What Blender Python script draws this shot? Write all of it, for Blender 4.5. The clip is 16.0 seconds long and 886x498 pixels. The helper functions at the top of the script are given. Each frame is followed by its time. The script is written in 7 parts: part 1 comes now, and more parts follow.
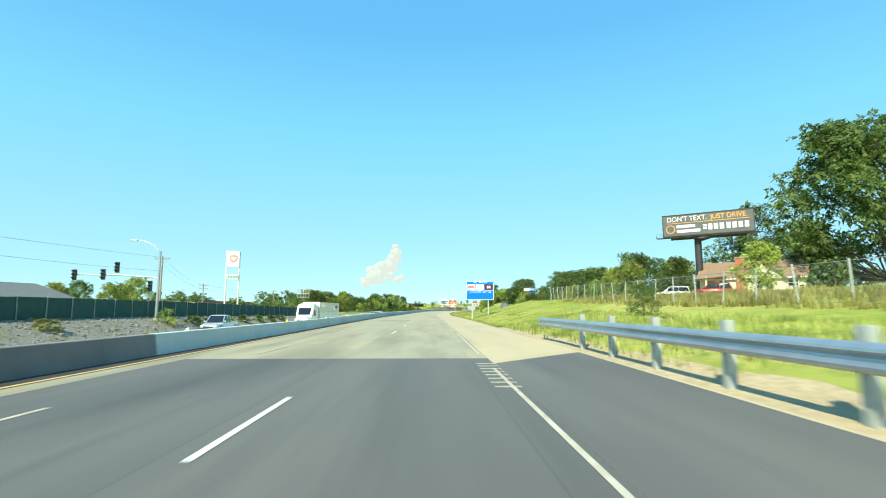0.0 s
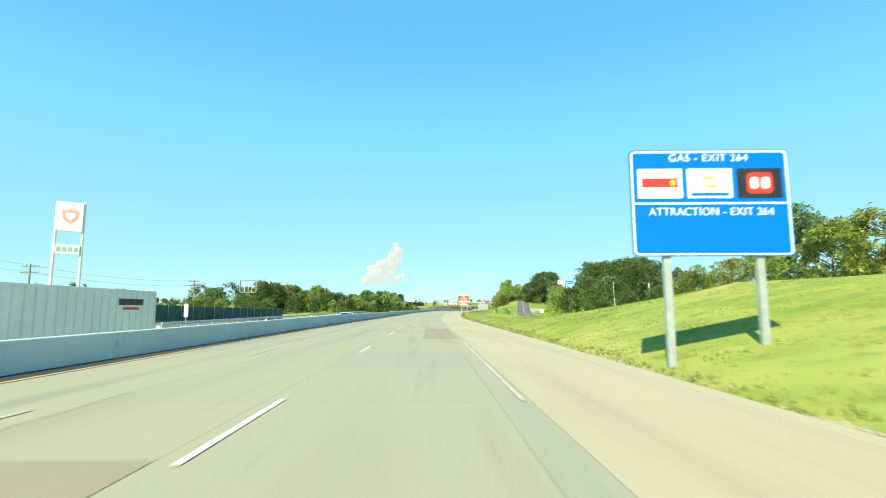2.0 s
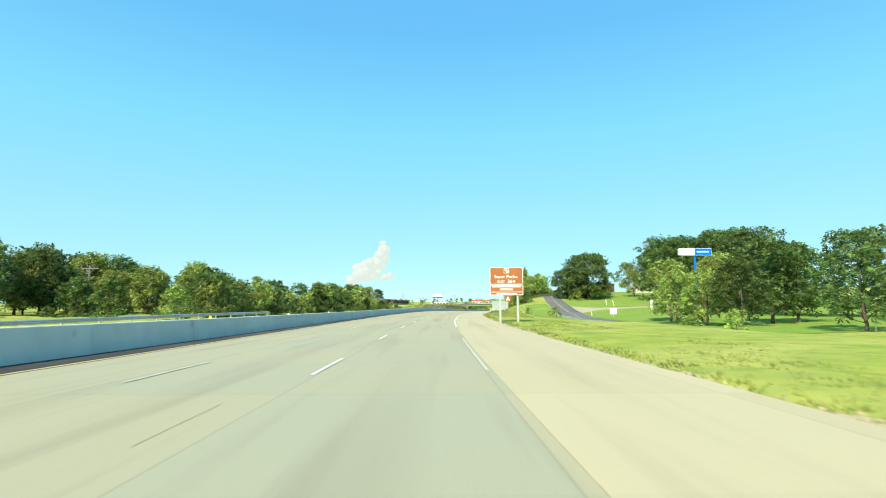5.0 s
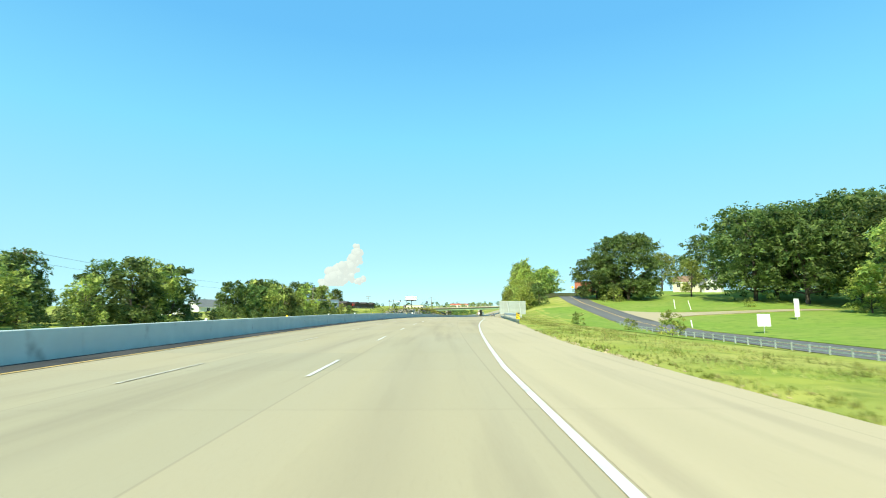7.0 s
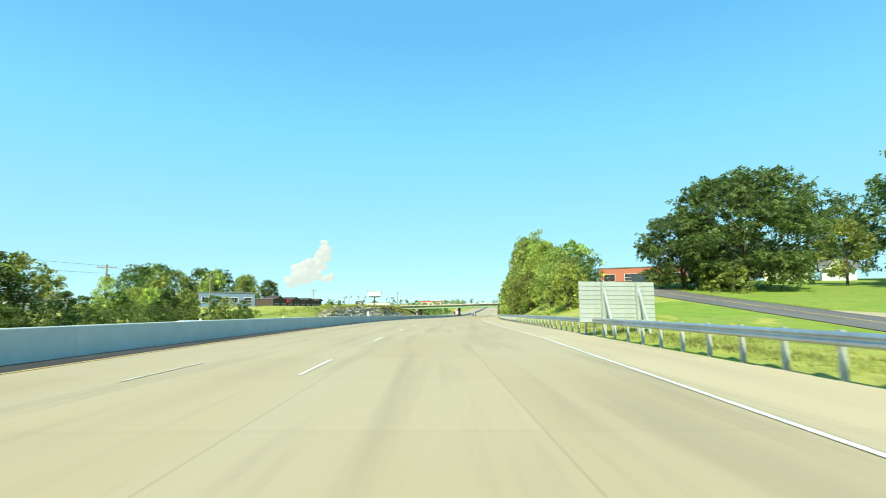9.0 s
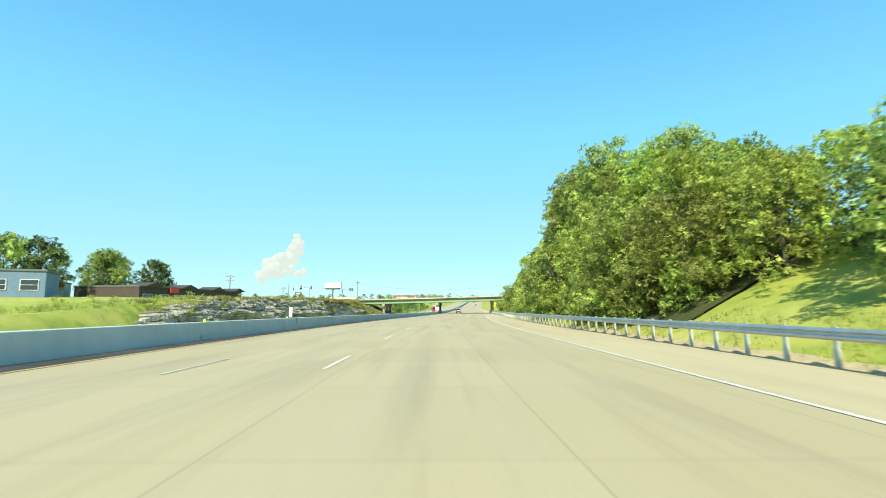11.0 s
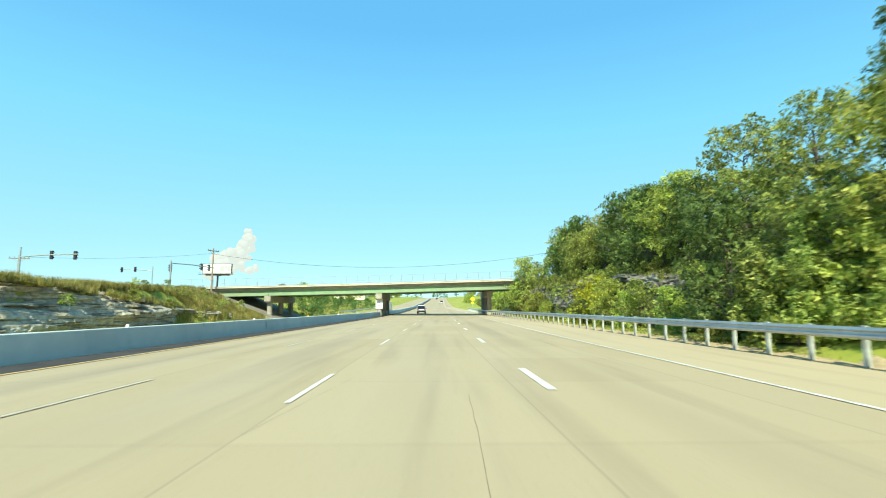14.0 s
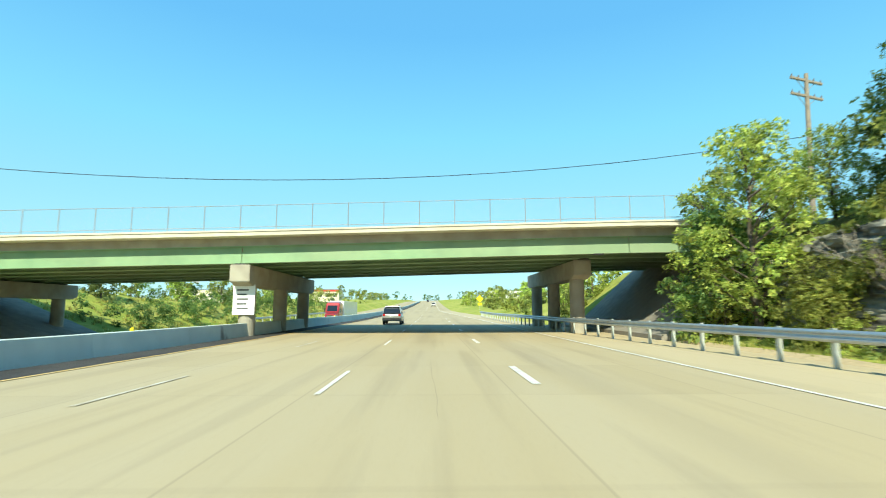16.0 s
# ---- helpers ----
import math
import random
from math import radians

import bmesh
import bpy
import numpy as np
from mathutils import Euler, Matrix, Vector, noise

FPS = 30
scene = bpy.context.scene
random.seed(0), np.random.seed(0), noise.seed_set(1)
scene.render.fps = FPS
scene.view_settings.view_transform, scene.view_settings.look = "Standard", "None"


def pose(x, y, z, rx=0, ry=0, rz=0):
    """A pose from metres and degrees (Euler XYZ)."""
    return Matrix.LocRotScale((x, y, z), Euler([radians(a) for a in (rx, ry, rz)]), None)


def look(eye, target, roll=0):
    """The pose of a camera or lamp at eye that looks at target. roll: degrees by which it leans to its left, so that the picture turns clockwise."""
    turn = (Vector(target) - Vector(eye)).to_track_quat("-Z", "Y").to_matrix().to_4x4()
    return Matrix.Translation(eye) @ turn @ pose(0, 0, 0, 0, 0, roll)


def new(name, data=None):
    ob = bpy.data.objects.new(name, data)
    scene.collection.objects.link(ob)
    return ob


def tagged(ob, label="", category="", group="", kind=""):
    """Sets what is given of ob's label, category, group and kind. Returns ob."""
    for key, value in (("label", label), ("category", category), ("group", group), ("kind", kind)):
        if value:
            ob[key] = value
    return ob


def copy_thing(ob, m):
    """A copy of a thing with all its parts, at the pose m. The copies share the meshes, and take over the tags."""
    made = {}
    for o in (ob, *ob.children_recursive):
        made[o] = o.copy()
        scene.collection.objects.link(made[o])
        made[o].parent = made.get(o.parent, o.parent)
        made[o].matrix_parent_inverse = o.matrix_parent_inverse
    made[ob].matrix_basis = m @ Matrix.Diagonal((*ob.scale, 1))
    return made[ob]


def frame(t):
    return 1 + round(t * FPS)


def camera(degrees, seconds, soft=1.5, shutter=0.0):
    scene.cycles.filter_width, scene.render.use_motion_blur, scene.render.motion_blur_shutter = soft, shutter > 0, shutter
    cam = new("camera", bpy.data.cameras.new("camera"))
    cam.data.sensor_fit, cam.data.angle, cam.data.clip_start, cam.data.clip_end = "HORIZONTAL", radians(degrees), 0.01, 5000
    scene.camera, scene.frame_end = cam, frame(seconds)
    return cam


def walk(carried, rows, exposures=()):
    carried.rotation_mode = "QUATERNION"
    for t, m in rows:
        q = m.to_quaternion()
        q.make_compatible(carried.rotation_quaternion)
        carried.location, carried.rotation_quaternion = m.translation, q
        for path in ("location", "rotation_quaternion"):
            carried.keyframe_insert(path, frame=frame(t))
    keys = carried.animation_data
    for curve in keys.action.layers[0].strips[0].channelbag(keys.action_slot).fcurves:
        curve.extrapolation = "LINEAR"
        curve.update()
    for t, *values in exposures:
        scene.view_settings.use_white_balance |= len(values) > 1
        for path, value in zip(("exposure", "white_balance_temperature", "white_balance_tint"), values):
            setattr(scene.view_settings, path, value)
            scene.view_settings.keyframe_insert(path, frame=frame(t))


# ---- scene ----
cam = camera(83.4, 16.0, soft=1.0, shutter=0.14)
PATH = [
    (0.0, pose(0.00, 0.00, 1.60, 96.94, 0, -1.29)),
    (0.5, pose(0.01, 15.25, 1.61, 96.98, 0, -1.33)),
    (1.0, pose(0.02, 30.50, 1.64, 96.99, 0, -1.32)),
    (1.5, pose(0.02, 45.75, 1.65, 96.95, 0, -1.23)),
    (2.0, pose(-0.01, 61.00, 1.66, 96.87, 0, -1.12)),
    (2.5, pose(-0.06, 76.25, 1.64, 96.80, 0, -1.06)),
    (3.0, pose(-0.12, 91.50, 1.60, 96.74, 0, -1.07)),
    (3.5, pose(-0.17, 106.75, 1.55, 96.71, 0, -1.17)),
    (4.0, pose(-0.17, 122.00, 1.50, 96.71, 0, -1.45)),
    (4.5, pose(-0.06, 137.25, 1.45, 96.76, 0, -1.92)),
    (5.0, pose(0.19, 152.50, 1.42, 96.85, 0, -2.53)),
    (5.5, pose(0.60, 167.74, 1.42, 96.99, 0, -3.19)),
    (6.0, pose(1.20, 182.98, 1.46, 97.13, 0, -3.89)),
    (6.5, pose(2.00, 198.21, 1.54, 97.27, 0, -4.65)),
    (7.0, pose(3.00, 213.42, 1.65, 97.35, 0, -5.45)),
    (7.5, pose(4.22, 228.63, 1.77, 97.37, 0, -6.29)),
    (8.0, pose(5.66, 243.81, 1.89, 97.33, 0, -7.16)),
    (8.5, pose(7.34, 258.96, 1.99, 97.25, 0, -8.04)),
    (9.0, pose(9.25, 274.09, 2.07, 97.15, 0, -8.87)),
    (9.5, pose(11.36, 289.20, 2.12, 97.03, 0, -9.60)),
    (10.0, pose(13.65, 304.27, 2.14, 96.91, 0, -10.27)),
    (10.5, pose(16.12, 319.32, 2.12, 96.78, 0, -10.93)),
    (11.0, pose(18.77, 334.34, 2.07, 96.66, 0, -11.63)),
    (11.5, pose(21.61, 349.32, 1.99, 96.57, 0, -12.42)),
    (12.0, pose(24.66, 364.26, 1.89, 96.51, 0, -13.31)),
    (12.5, pose(27.96, 379.15, 1.78, 96.49, 0, -14.23)),
    (13.0, pose(31.49, 393.99, 1.67, 96.50, 0, -15.09)),
    (13.5, pose(35.23, 408.77, 1.57, 96.52, 0, -15.81)),
    (14.0, pose(39.12, 423.52, 1.47, 96.53, 0, -16.31)),
    (14.5, pose(43.13, 438.23, 1.37, 96.55, 0, -16.69)),
    (15.0, pose(47.22, 452.92, 1.28, 96.59, 0, -17.04)),
    (15.5, pose(51.39, 467.59, 1.21, 96.74, 0, -17.25)),
    (16.0, pose(55.60, 482.25, 1.20, 96.97, 0, -17.33)),
]
walk(cam, PATH, exposures=[(0.0, 1.2, 5700, -3), (16.0, 1.2, 5700, -3)])
# ---------------- world, sun, exposure ----------------
SUN_ELEV, SUN_AZ = radians(41), radians(-156)   # azimuth clockwise from +y: the sun stands behind, a little left of the road
world = bpy.data.worlds.new("sky")
scene.world = world
world.use_nodes = True
wn = world.node_tree
sky = wn.nodes.new("ShaderNodeTexSky")
sky.sky_type = "NISHITA"
sky.sun_disc = False
sky.sun_elevation = SUN_ELEV
sky.sun_rotation = SUN_AZ
sky.air_density, sky.dust_density, sky.ozone_density = 0.6, 0.12, 0.9
haze = wn.nodes.new("ShaderNodeMix")      # summer haze over the clear sky, milky low down and thinner overhead
haze.data_type = "RGBA"
haze.inputs[0].default_value = .85
sky_at = wn.nodes.new("ShaderNodeTexCoord")
sky_sep = wn.nodes.new("ShaderNodeSeparateXYZ")
wn.links.new(sky_at.outputs["Generated"], sky_sep.inputs[0])
sky_ramp = wn.nodes.new("ShaderNodeValToRGB")
sky_ramp.color_ramp.elements[0].position, sky_ramp.color_ramp.elements[0].color = 0.0, (1.85 / 4, 2.62 / 4, 2.46 / 4, 1)
sky_ramp.color_ramp.elements[1].position, sky_ramp.color_ramp.elements[1].color = 1.0, (.5 / 4, 1.4 / 4, 2.75 / 4, 1)
for pos_, col_ in ((.15, (1.55, 2.68, 2.75)), (.33, (1.10, 2.56, 3.2)), (.5, (.72, 1.92, 3.1))):
    sky_ramp.color_ramp.elements.new(pos_).color = (*(c / 4 for c in col_), 1)
wn.links.new(sky_sep.outputs[2], sky_ramp.inputs[0])
sky_gain = wn.nodes.new("ShaderNodeVectorMath")
sky_gain.operation = "SCALE"
sky_gain.inputs["Scale"].default_value = 4.0
wn.links.new(sky_ramp.outputs[0], sky_gain.inputs[0])
wn.links.new(sky_gain.outputs[0], haze.inputs[7])
wn.links.new(sky.outputs[0], haze.inputs[6])
wn.links.new(haze.outputs[2], wn.nodes["Background"].inputs[0])
wn.nodes["Background"].inputs[1].default_value = 0.13
sun_data = bpy.data.lights.new("sun", "SUN")
sun_data.energy, sun_data.angle, sun_data.color = 3.7, radians(0.53), (1.0, 0.87, 0.62)
sun = new("sun", sun_data)
sun_dir = Vector((math.sin(SUN_AZ) * math.cos(SUN_ELEV), math.cos(SUN_AZ) * math.cos(SUN_ELEV), math.sin(SUN_ELEV)))
sun.matrix_basis = look(sun_dir * 50, (0, 0, 0))

# ---------------- the road's line: stations along it, offsets to its right ----------------
KN = [-400, 0, 30, 60, 90, 120, 150, 180, 210, 240, 270, 300, 330, 360, 390, 420, 450, 480, 520, 3200]
HD = [0.0, 0.0, 0.0, -0.15, -0.2, 0.15, 1.2, 2.54, 4.06, 5.73, 7.43, 8.83, 10.16, 11.76, 13.54, 14.86, 15.63, 16.0, 16.1, 16.1]
ZN = [-400, 0, 30, 60, 90, 120, 150, 180, 210, 240, 270, 300, 330, 360, 390, 420, 450, 480, 510, 560, 620, 700, 800, 1000, 1300, 3200]
ZV = [0.18, 0.18, 0.217, 0.236, 0.182, 0.083, 0.005, 0.033, 0.203, 0.441, 0.632, 0.714, 0.67, 0.512, 0.3, 0.094, -0.1, -0.223, -0.30, -0.2, 0.5, 2.2, 4.8, 10.5, 16, 22]
S_ALL = np.arange(-400, 3201, 1.0)


def smooth(a, n):
    k = np.ones(n) / n
    return np.convolve(np.pad(a, n // 2, mode="edge"), k, mode="valid")


H_ALL = smooth(np.interp(S_ALL, KN, HD), 25) * math.pi / 180
Z_ALL = smooth(np.interp(S_ALL, ZN, ZV), 25)
X_ALL = np.concatenate([[0], np.cumsum(np.sin((H_ALL[1:] + H_ALL[:-1]) / 2))])
Y_ALL = np.concatenate([[0], np.cumsum(np.cos((H_ALL[1:] + H_ALL[:-1]) / 2))])
X_ALL -= X_ALL[400]
Y_ALL -= Y_ALL[400]


def line(s):
    """x, y, z of the road's line and its heading at station s."""
    return (np.interp(s, S_ALL, X_ALL), np.interp(s, S_ALL, Y_ALL), np.interp(s, S_ALL, Z_ALL), np.interp(s, S_ALL, H_ALL))


def camber(s, u):
    """The shoulder's upward fall towards the first guardrail."""
    return float(np.interp(u, [1.62, 4.2, 9, 18], [0, .33, .25, 0])) * float(np.interp(s, [18, 45], [1, 0]))


def at(s, u, w=0.0):
    x, y, z, h = line(s)
    return Vector((x + u * math.cos(h), y - u * math.sin(h), z + w + camber(s, u)))


def place(s, u, w=0.0, turn=0.0, scale=1.0):
    """A pose at a station: local y runs along the road, x to its right."""
    h = float(line(s)[3])
    return Matrix.Translation(at(s, u, w)) @ Matrix.Rotation(-h + radians(turn), 4, "Z") @ Matrix.Scale(scale, 4)


def lerp(s, pts):
    return float(np.interp(s, [p[0] for p in pts], [p[1] for p in pts]))


BARRIER = [(-200, -8.5), (30, -8.6), (130, -10.6), (230, -11.3), (300, -11.6), (400, -11.5), (470, -11.2), (520, -10.9), (560, -10.9), (900, -10.9)]
PAVE_R = [(-200, 3.95), (22, 3.95), (45, 5.0), (60, 5.1), (140, 5.3), (235, 5.3), (270, 7.6), (300, 8.3), (365, 9.3), (430, 9.6), (475, 10.6), (530, 11.0), (580, 9.5), (640, 5.3), (3000, 5.3)]
YELLOW = [(-200, -7.7), (20, -7.7), (120, -9.0), (230, -9.7), (290, -9.95), (395, -10.2), (475, -9.4), (520, -9.2), (900, -9.2)]
LANE_A = [(-200, -2.2), (60, -2.3), (120, -2.55), (226, -2.9), (288, -3.25), (400, -2.85), (475, -2.4), (900, -2.3)]
LANE_B = [(-200, -5.5), (10, -5.5), (126, -5.85), (225, -6.3), (288, -6.55), (396, -6.3), (510, -5.8), (900, -5.8)]
EDGE_R = [(-200, 1.5), (60, 1.5), (100, 1.43), (150, 1.12), (205, 1.12), (226, 1.48), (241, 2.15), (260, 3.05), (284, 4.4), (300, 5.2), (390, 5.5), (440, 6.0), (498, 6.35), (560, 6.35), (640, 1.8), (3000, 1.8)]
# ground heights over the road's own
BANK_TOP = [(-400, .6), (60, .5), (114, .2), (150, -.15), (170, -.4), (195, .1), (345, .1), (372, 1.0), (398, 2.9), (440, 3.5), (495, 3.3), (512, 4.4), (534, 4.4), (560, 2.5), (640, 1.0), (3200, 1.0)]
BANK_END = [(-400, -32), (170, -32), (200, -31), (345, -31), (380, -31.2), (478, -31.2), (494, -34), (510, -41), (536, -41), (560, -36), (640, -33), (3200, -33)]
HILL_R = [(-400, 1.2), (0, 1.4), (40, 2.1), (60, 2.6), (90, 3.0), (115, 1.4), (140, .25), (200, .05), (235, -.7), (280, -.7), (310, .6), (345, 3), (370, 5), (400, 6.5), (440, 7), (500, 6.5), (513, 5), (534, 5), (555, 2.2), (640, 1.0), (3200, 1)]
OUTER = [(-400, 2.4), (90, 2.9), (125, 1.0), (150, -.3), (200, -1.5), (238, -1.8), (280, -1.4), (300, -.3), (340, 3.5), (370, 7), (400, 8.5), (500, 9), (540, 6), (640, 2), (3200, 1)]
LAWN = [(-400, 2.6), (90, 2.8), (150, .2), (200, -.4), (250, -.4), (285, .6), (310, 1.6), (340, 4.2), (370, 7), (400, 9), (520, 9.5), (640, 3), (3200, 2)]


def terrain(s, u):
    """Height of the ground over the road's line."""
    if u < -12.6:
        end, top = lerp(s, BANK_END), lerp(s, BANK_TOP)
        foot = lerp(s, [(350, 27.6), (372, 27.8), (390, 31.7), (478, 31.7), (492, 28.8), (507, 27.6)])
        return float(np.interp(-u, [12.6, 13.4, 26.6, foot, max(-end, foot + .9), 60, 200, 1000], [-.3, -1.12, -1.12, -1.2, top, top + .3, top + 1.0, top + 3]))
    e = lerp(s, PAVE_R)
    if u < e + .2:
        return -0.12
    h18, h30, h60 = lerp(s, HILL_R), lerp(s, OUTER), lerp(s, LAWN)
    cut = lerp(s, [(440, 0), (452, 1), (508, 1), (515, 0)])
    if cut > 0 and u > e + .9:
        f = (15.5 - e - 2.2) / (18 - e - 2.2)
        lin = .04 + .1 * h18
        lin = lin + (h18 - lin) * f
        rock = 4.0 if s < 500 else 3.0
        return float(np.interp(u, [e + .9, e + 2.2, 15.5, 16.5, 18, 26, 33.5, 60, 200, 1000], [-.02, .05, lin + (.25 - lin) * cut, lin + .3 + (rock - lin - .3) * cut, h18, h30, h30 + .05, h60, h60 + 2, h60 + 5]))
    return float(np.interp(u, [e + .2, e + .9, e + 2.2, 18, 26, 33.5, 60, 200, 1000], [-.12, -.02, .04 + .10 * h18, h18, h30, h30 + .05, h60, h60 + 2, h60 + 5]))


# ---------------- mesh helpers ----------------
class Build:
    """Gathers faces for one mesh."""

    def __init__(self):
        self.v, self.f, self.uv = [], [], []

    def add(self, verts, faces):
        n = len(self.v)
        self.v += [tuple(p) for p in verts]
        self.f += [tuple(i + n for i in face) for face in faces]
        return self

    def box(self, x0, x1, y0, y1, z0, z1, m=None, taper=0.0):
        t = taper
        vs = [Vector(p) for p in ((x0, y0, z0), (x1, y0, z0), (x1, y1, z0), (x0, y1, z0), (x0 + t, y0 + t, z1), (x1 - t, y0 + t, z1), (x1 - t, y1 - t, z1), (x0 + t, y1 - t, z1))]
        if m is not None:
            vs = [m @ p for p in vs]
        return self.add(vs, [(0, 3, 2, 1), (4, 5, 6, 7), (0, 1, 5, 4), (1, 2, 6, 5), (2, 3, 7, 6), (3, 0, 4, 7)])

    def rod(self, a, b, r0, r1=None, n=8):
        a, b = Vector(a), Vector(b)
        r1 = r0 if r1 is None else r1
        d = (b - a).normalized()
        side = d.cross(Vector((0, 0, 1)) if abs(d.z) < .9 else Vector((1, 0, 0))).normalized()
        up = side.cross(d)
        vs = []
        for p, r in ((a, r0), (b, r1)):
            vs += [p + (side * math.cos(k * 2 * math.pi / n) + up * math.sin(k * 2 * math.pi / n)) * r for k in range(n)]
        fs = [(k, k + n, (k + 1) % n + n, (k + 1) % n) for k in range(n)]
        return self.add(vs, fs + [tuple(range(n)), tuple(range(2 * n - 1, n - 1, -1))])

    def tube(self, pts, r, n=6):
        """One bent round bar through the points."""
        pts = [Vector(p) for p in pts]
        rings = []
        for i, p in enumerate(pts):
            d = (pts[min(i + 1, len(pts) - 1)] - pts[max(i - 1, 0)]).normalized()
            side = d.cross(Vector((0, 0, 1)) if abs(d.z) < .95 else Vector((1, 0, 0))).normalized()
            up = side.cross(d)
            rings.append([p + (side * math.cos(k * 2 * math.pi / n) + up * math.sin(k * 2 * math.pi / n)) * r for k in range(n)])
        return self.loft(rings, True, True)

    def prism(self, outline, axis, a, b):
        """An outline of (p, q) pairs pushed along an axis from a to b."""
        n = len(outline)
        def put(p, q, k):
            return {"x": (k, p, q), "y": (p, k, q), "z": (p, q, k)}[axis]
        vs = [put(p, q, a) for p, q in outline] + [put(p, q, b) for p, q in outline]
        fs = [(k, (k + 1) % n, (k + 1) % n + n, k + n) for k in range(n)]
        return self.add(vs, fs + [tuple(range(n - 1, -1, -1)), tuple(range(n, 2 * n))])

    def loft(self, rings, close=True, caps=False):
        n = len(rings[0])
        base = len(self.v)
        for ring in rings:
            self.v += [tuple(p) for p in ring]
        m = n if close else n - 1
        for i in range(len(rings) - 1):
            for k in range(m):
                a, b = base + i * n + k, base + i * n + (k + 1) % n
                self.f.append((a, b, b + n, a + n))
        if caps:
            self.f.append(tuple(base + k for k in range(n - 1, -1, -1)))
            self.f.append(tuple(base + (len(rings) - 1) * n + k for k in range(n)))
        return self

    def mesh(self, name, material, bevel=0.0, smooth_shade=False, fix=True):
        me = bpy.data.meshes.new(name)
        me.from_pydata(self.v, [], self.f)
        if fix or bevel:
            bm = bmesh.new()
            bm.from_mesh(me)
            if bevel:
                bmesh.ops.remove_doubles(bm, verts=bm.verts, dist=1e-4)
            bmesh.ops.recalc_face_normals(bm, faces=bm.faces)
            if bevel:
                sharp = [e for e in bm.edges if len(e.link_faces) == 2 and e.calc_face_angle(0) > .5]
                bmesh.ops.bevel(bm, geom=sharp, offset=bevel, segments=2, affect="EDGES", clamp_overlap=True)
            bm.to_mesh(me)
            bm.free()
        if smooth_shade:
            me.polygons.foreach_set("use_smooth", [True] * len(me.polygons))
        me.materials.append(material)
        return me


def part(name, b, material, parent, label="", bevel=0.0, smooth_shade=False, fix=True):
    me = b if isinstance(b, bpy.types.Mesh) else b.mesh(name, material, bevel, smooth_shade, fix)
    ob = new(name, me)
    ob.parent = parent
    if label:
        ob["label"] = label
    return ob


def thing(name, m, label, category, group="", kind=""):
    ob = new(name)
    ob.matrix_basis = m
    return tagged(ob, label, category, group, kind)


def solid(name, b, material, m, label, category, group="", kind="", bevel=0.0, smooth_shade=False, fix=True):
    ob = new(name, b.mesh(name, material, bevel, smooth_shade, fix))
    ob.matrix_basis = m
    return tagged(ob, label, category, group, kind)


I4 = Matrix.Identity(4)


def words(text, size, material, parent, x, y, z, name="lettering", stretch=1.0, depth=0.004, label="", gap=1.0):
    """Raised letters of the built-in font, in the x-z plane facing -y, centred on x."""
    cu = bpy.data.curves.new(name, "FONT")
    cu.body, cu.size, cu.align_x, cu.align_y, cu.extrude, cu.space_character = text, size, "CENTER", "CENTER", depth, gap
    tmp = bpy.data.objects.new(name, cu)
    scene.collection.objects.link(tmp)
    dg = bpy.context.evaluated_depsgraph_get()
    me = bpy.data.meshes.new_from_object(tmp.evaluated_get(dg))
    bpy.data.objects.remove(tmp)
    me.transform(Matrix.Translation((x, y, z)) @ Matrix.Rotation(radians(90), 4, "X") @ Matrix.Diagonal((stretch, 1, 1, 1)))
    me.materials.clear()
    me.materials.append(material)
    ob = new(name, me)
    ob.parent = parent
    if label:
        ob["label"] = label
    return ob


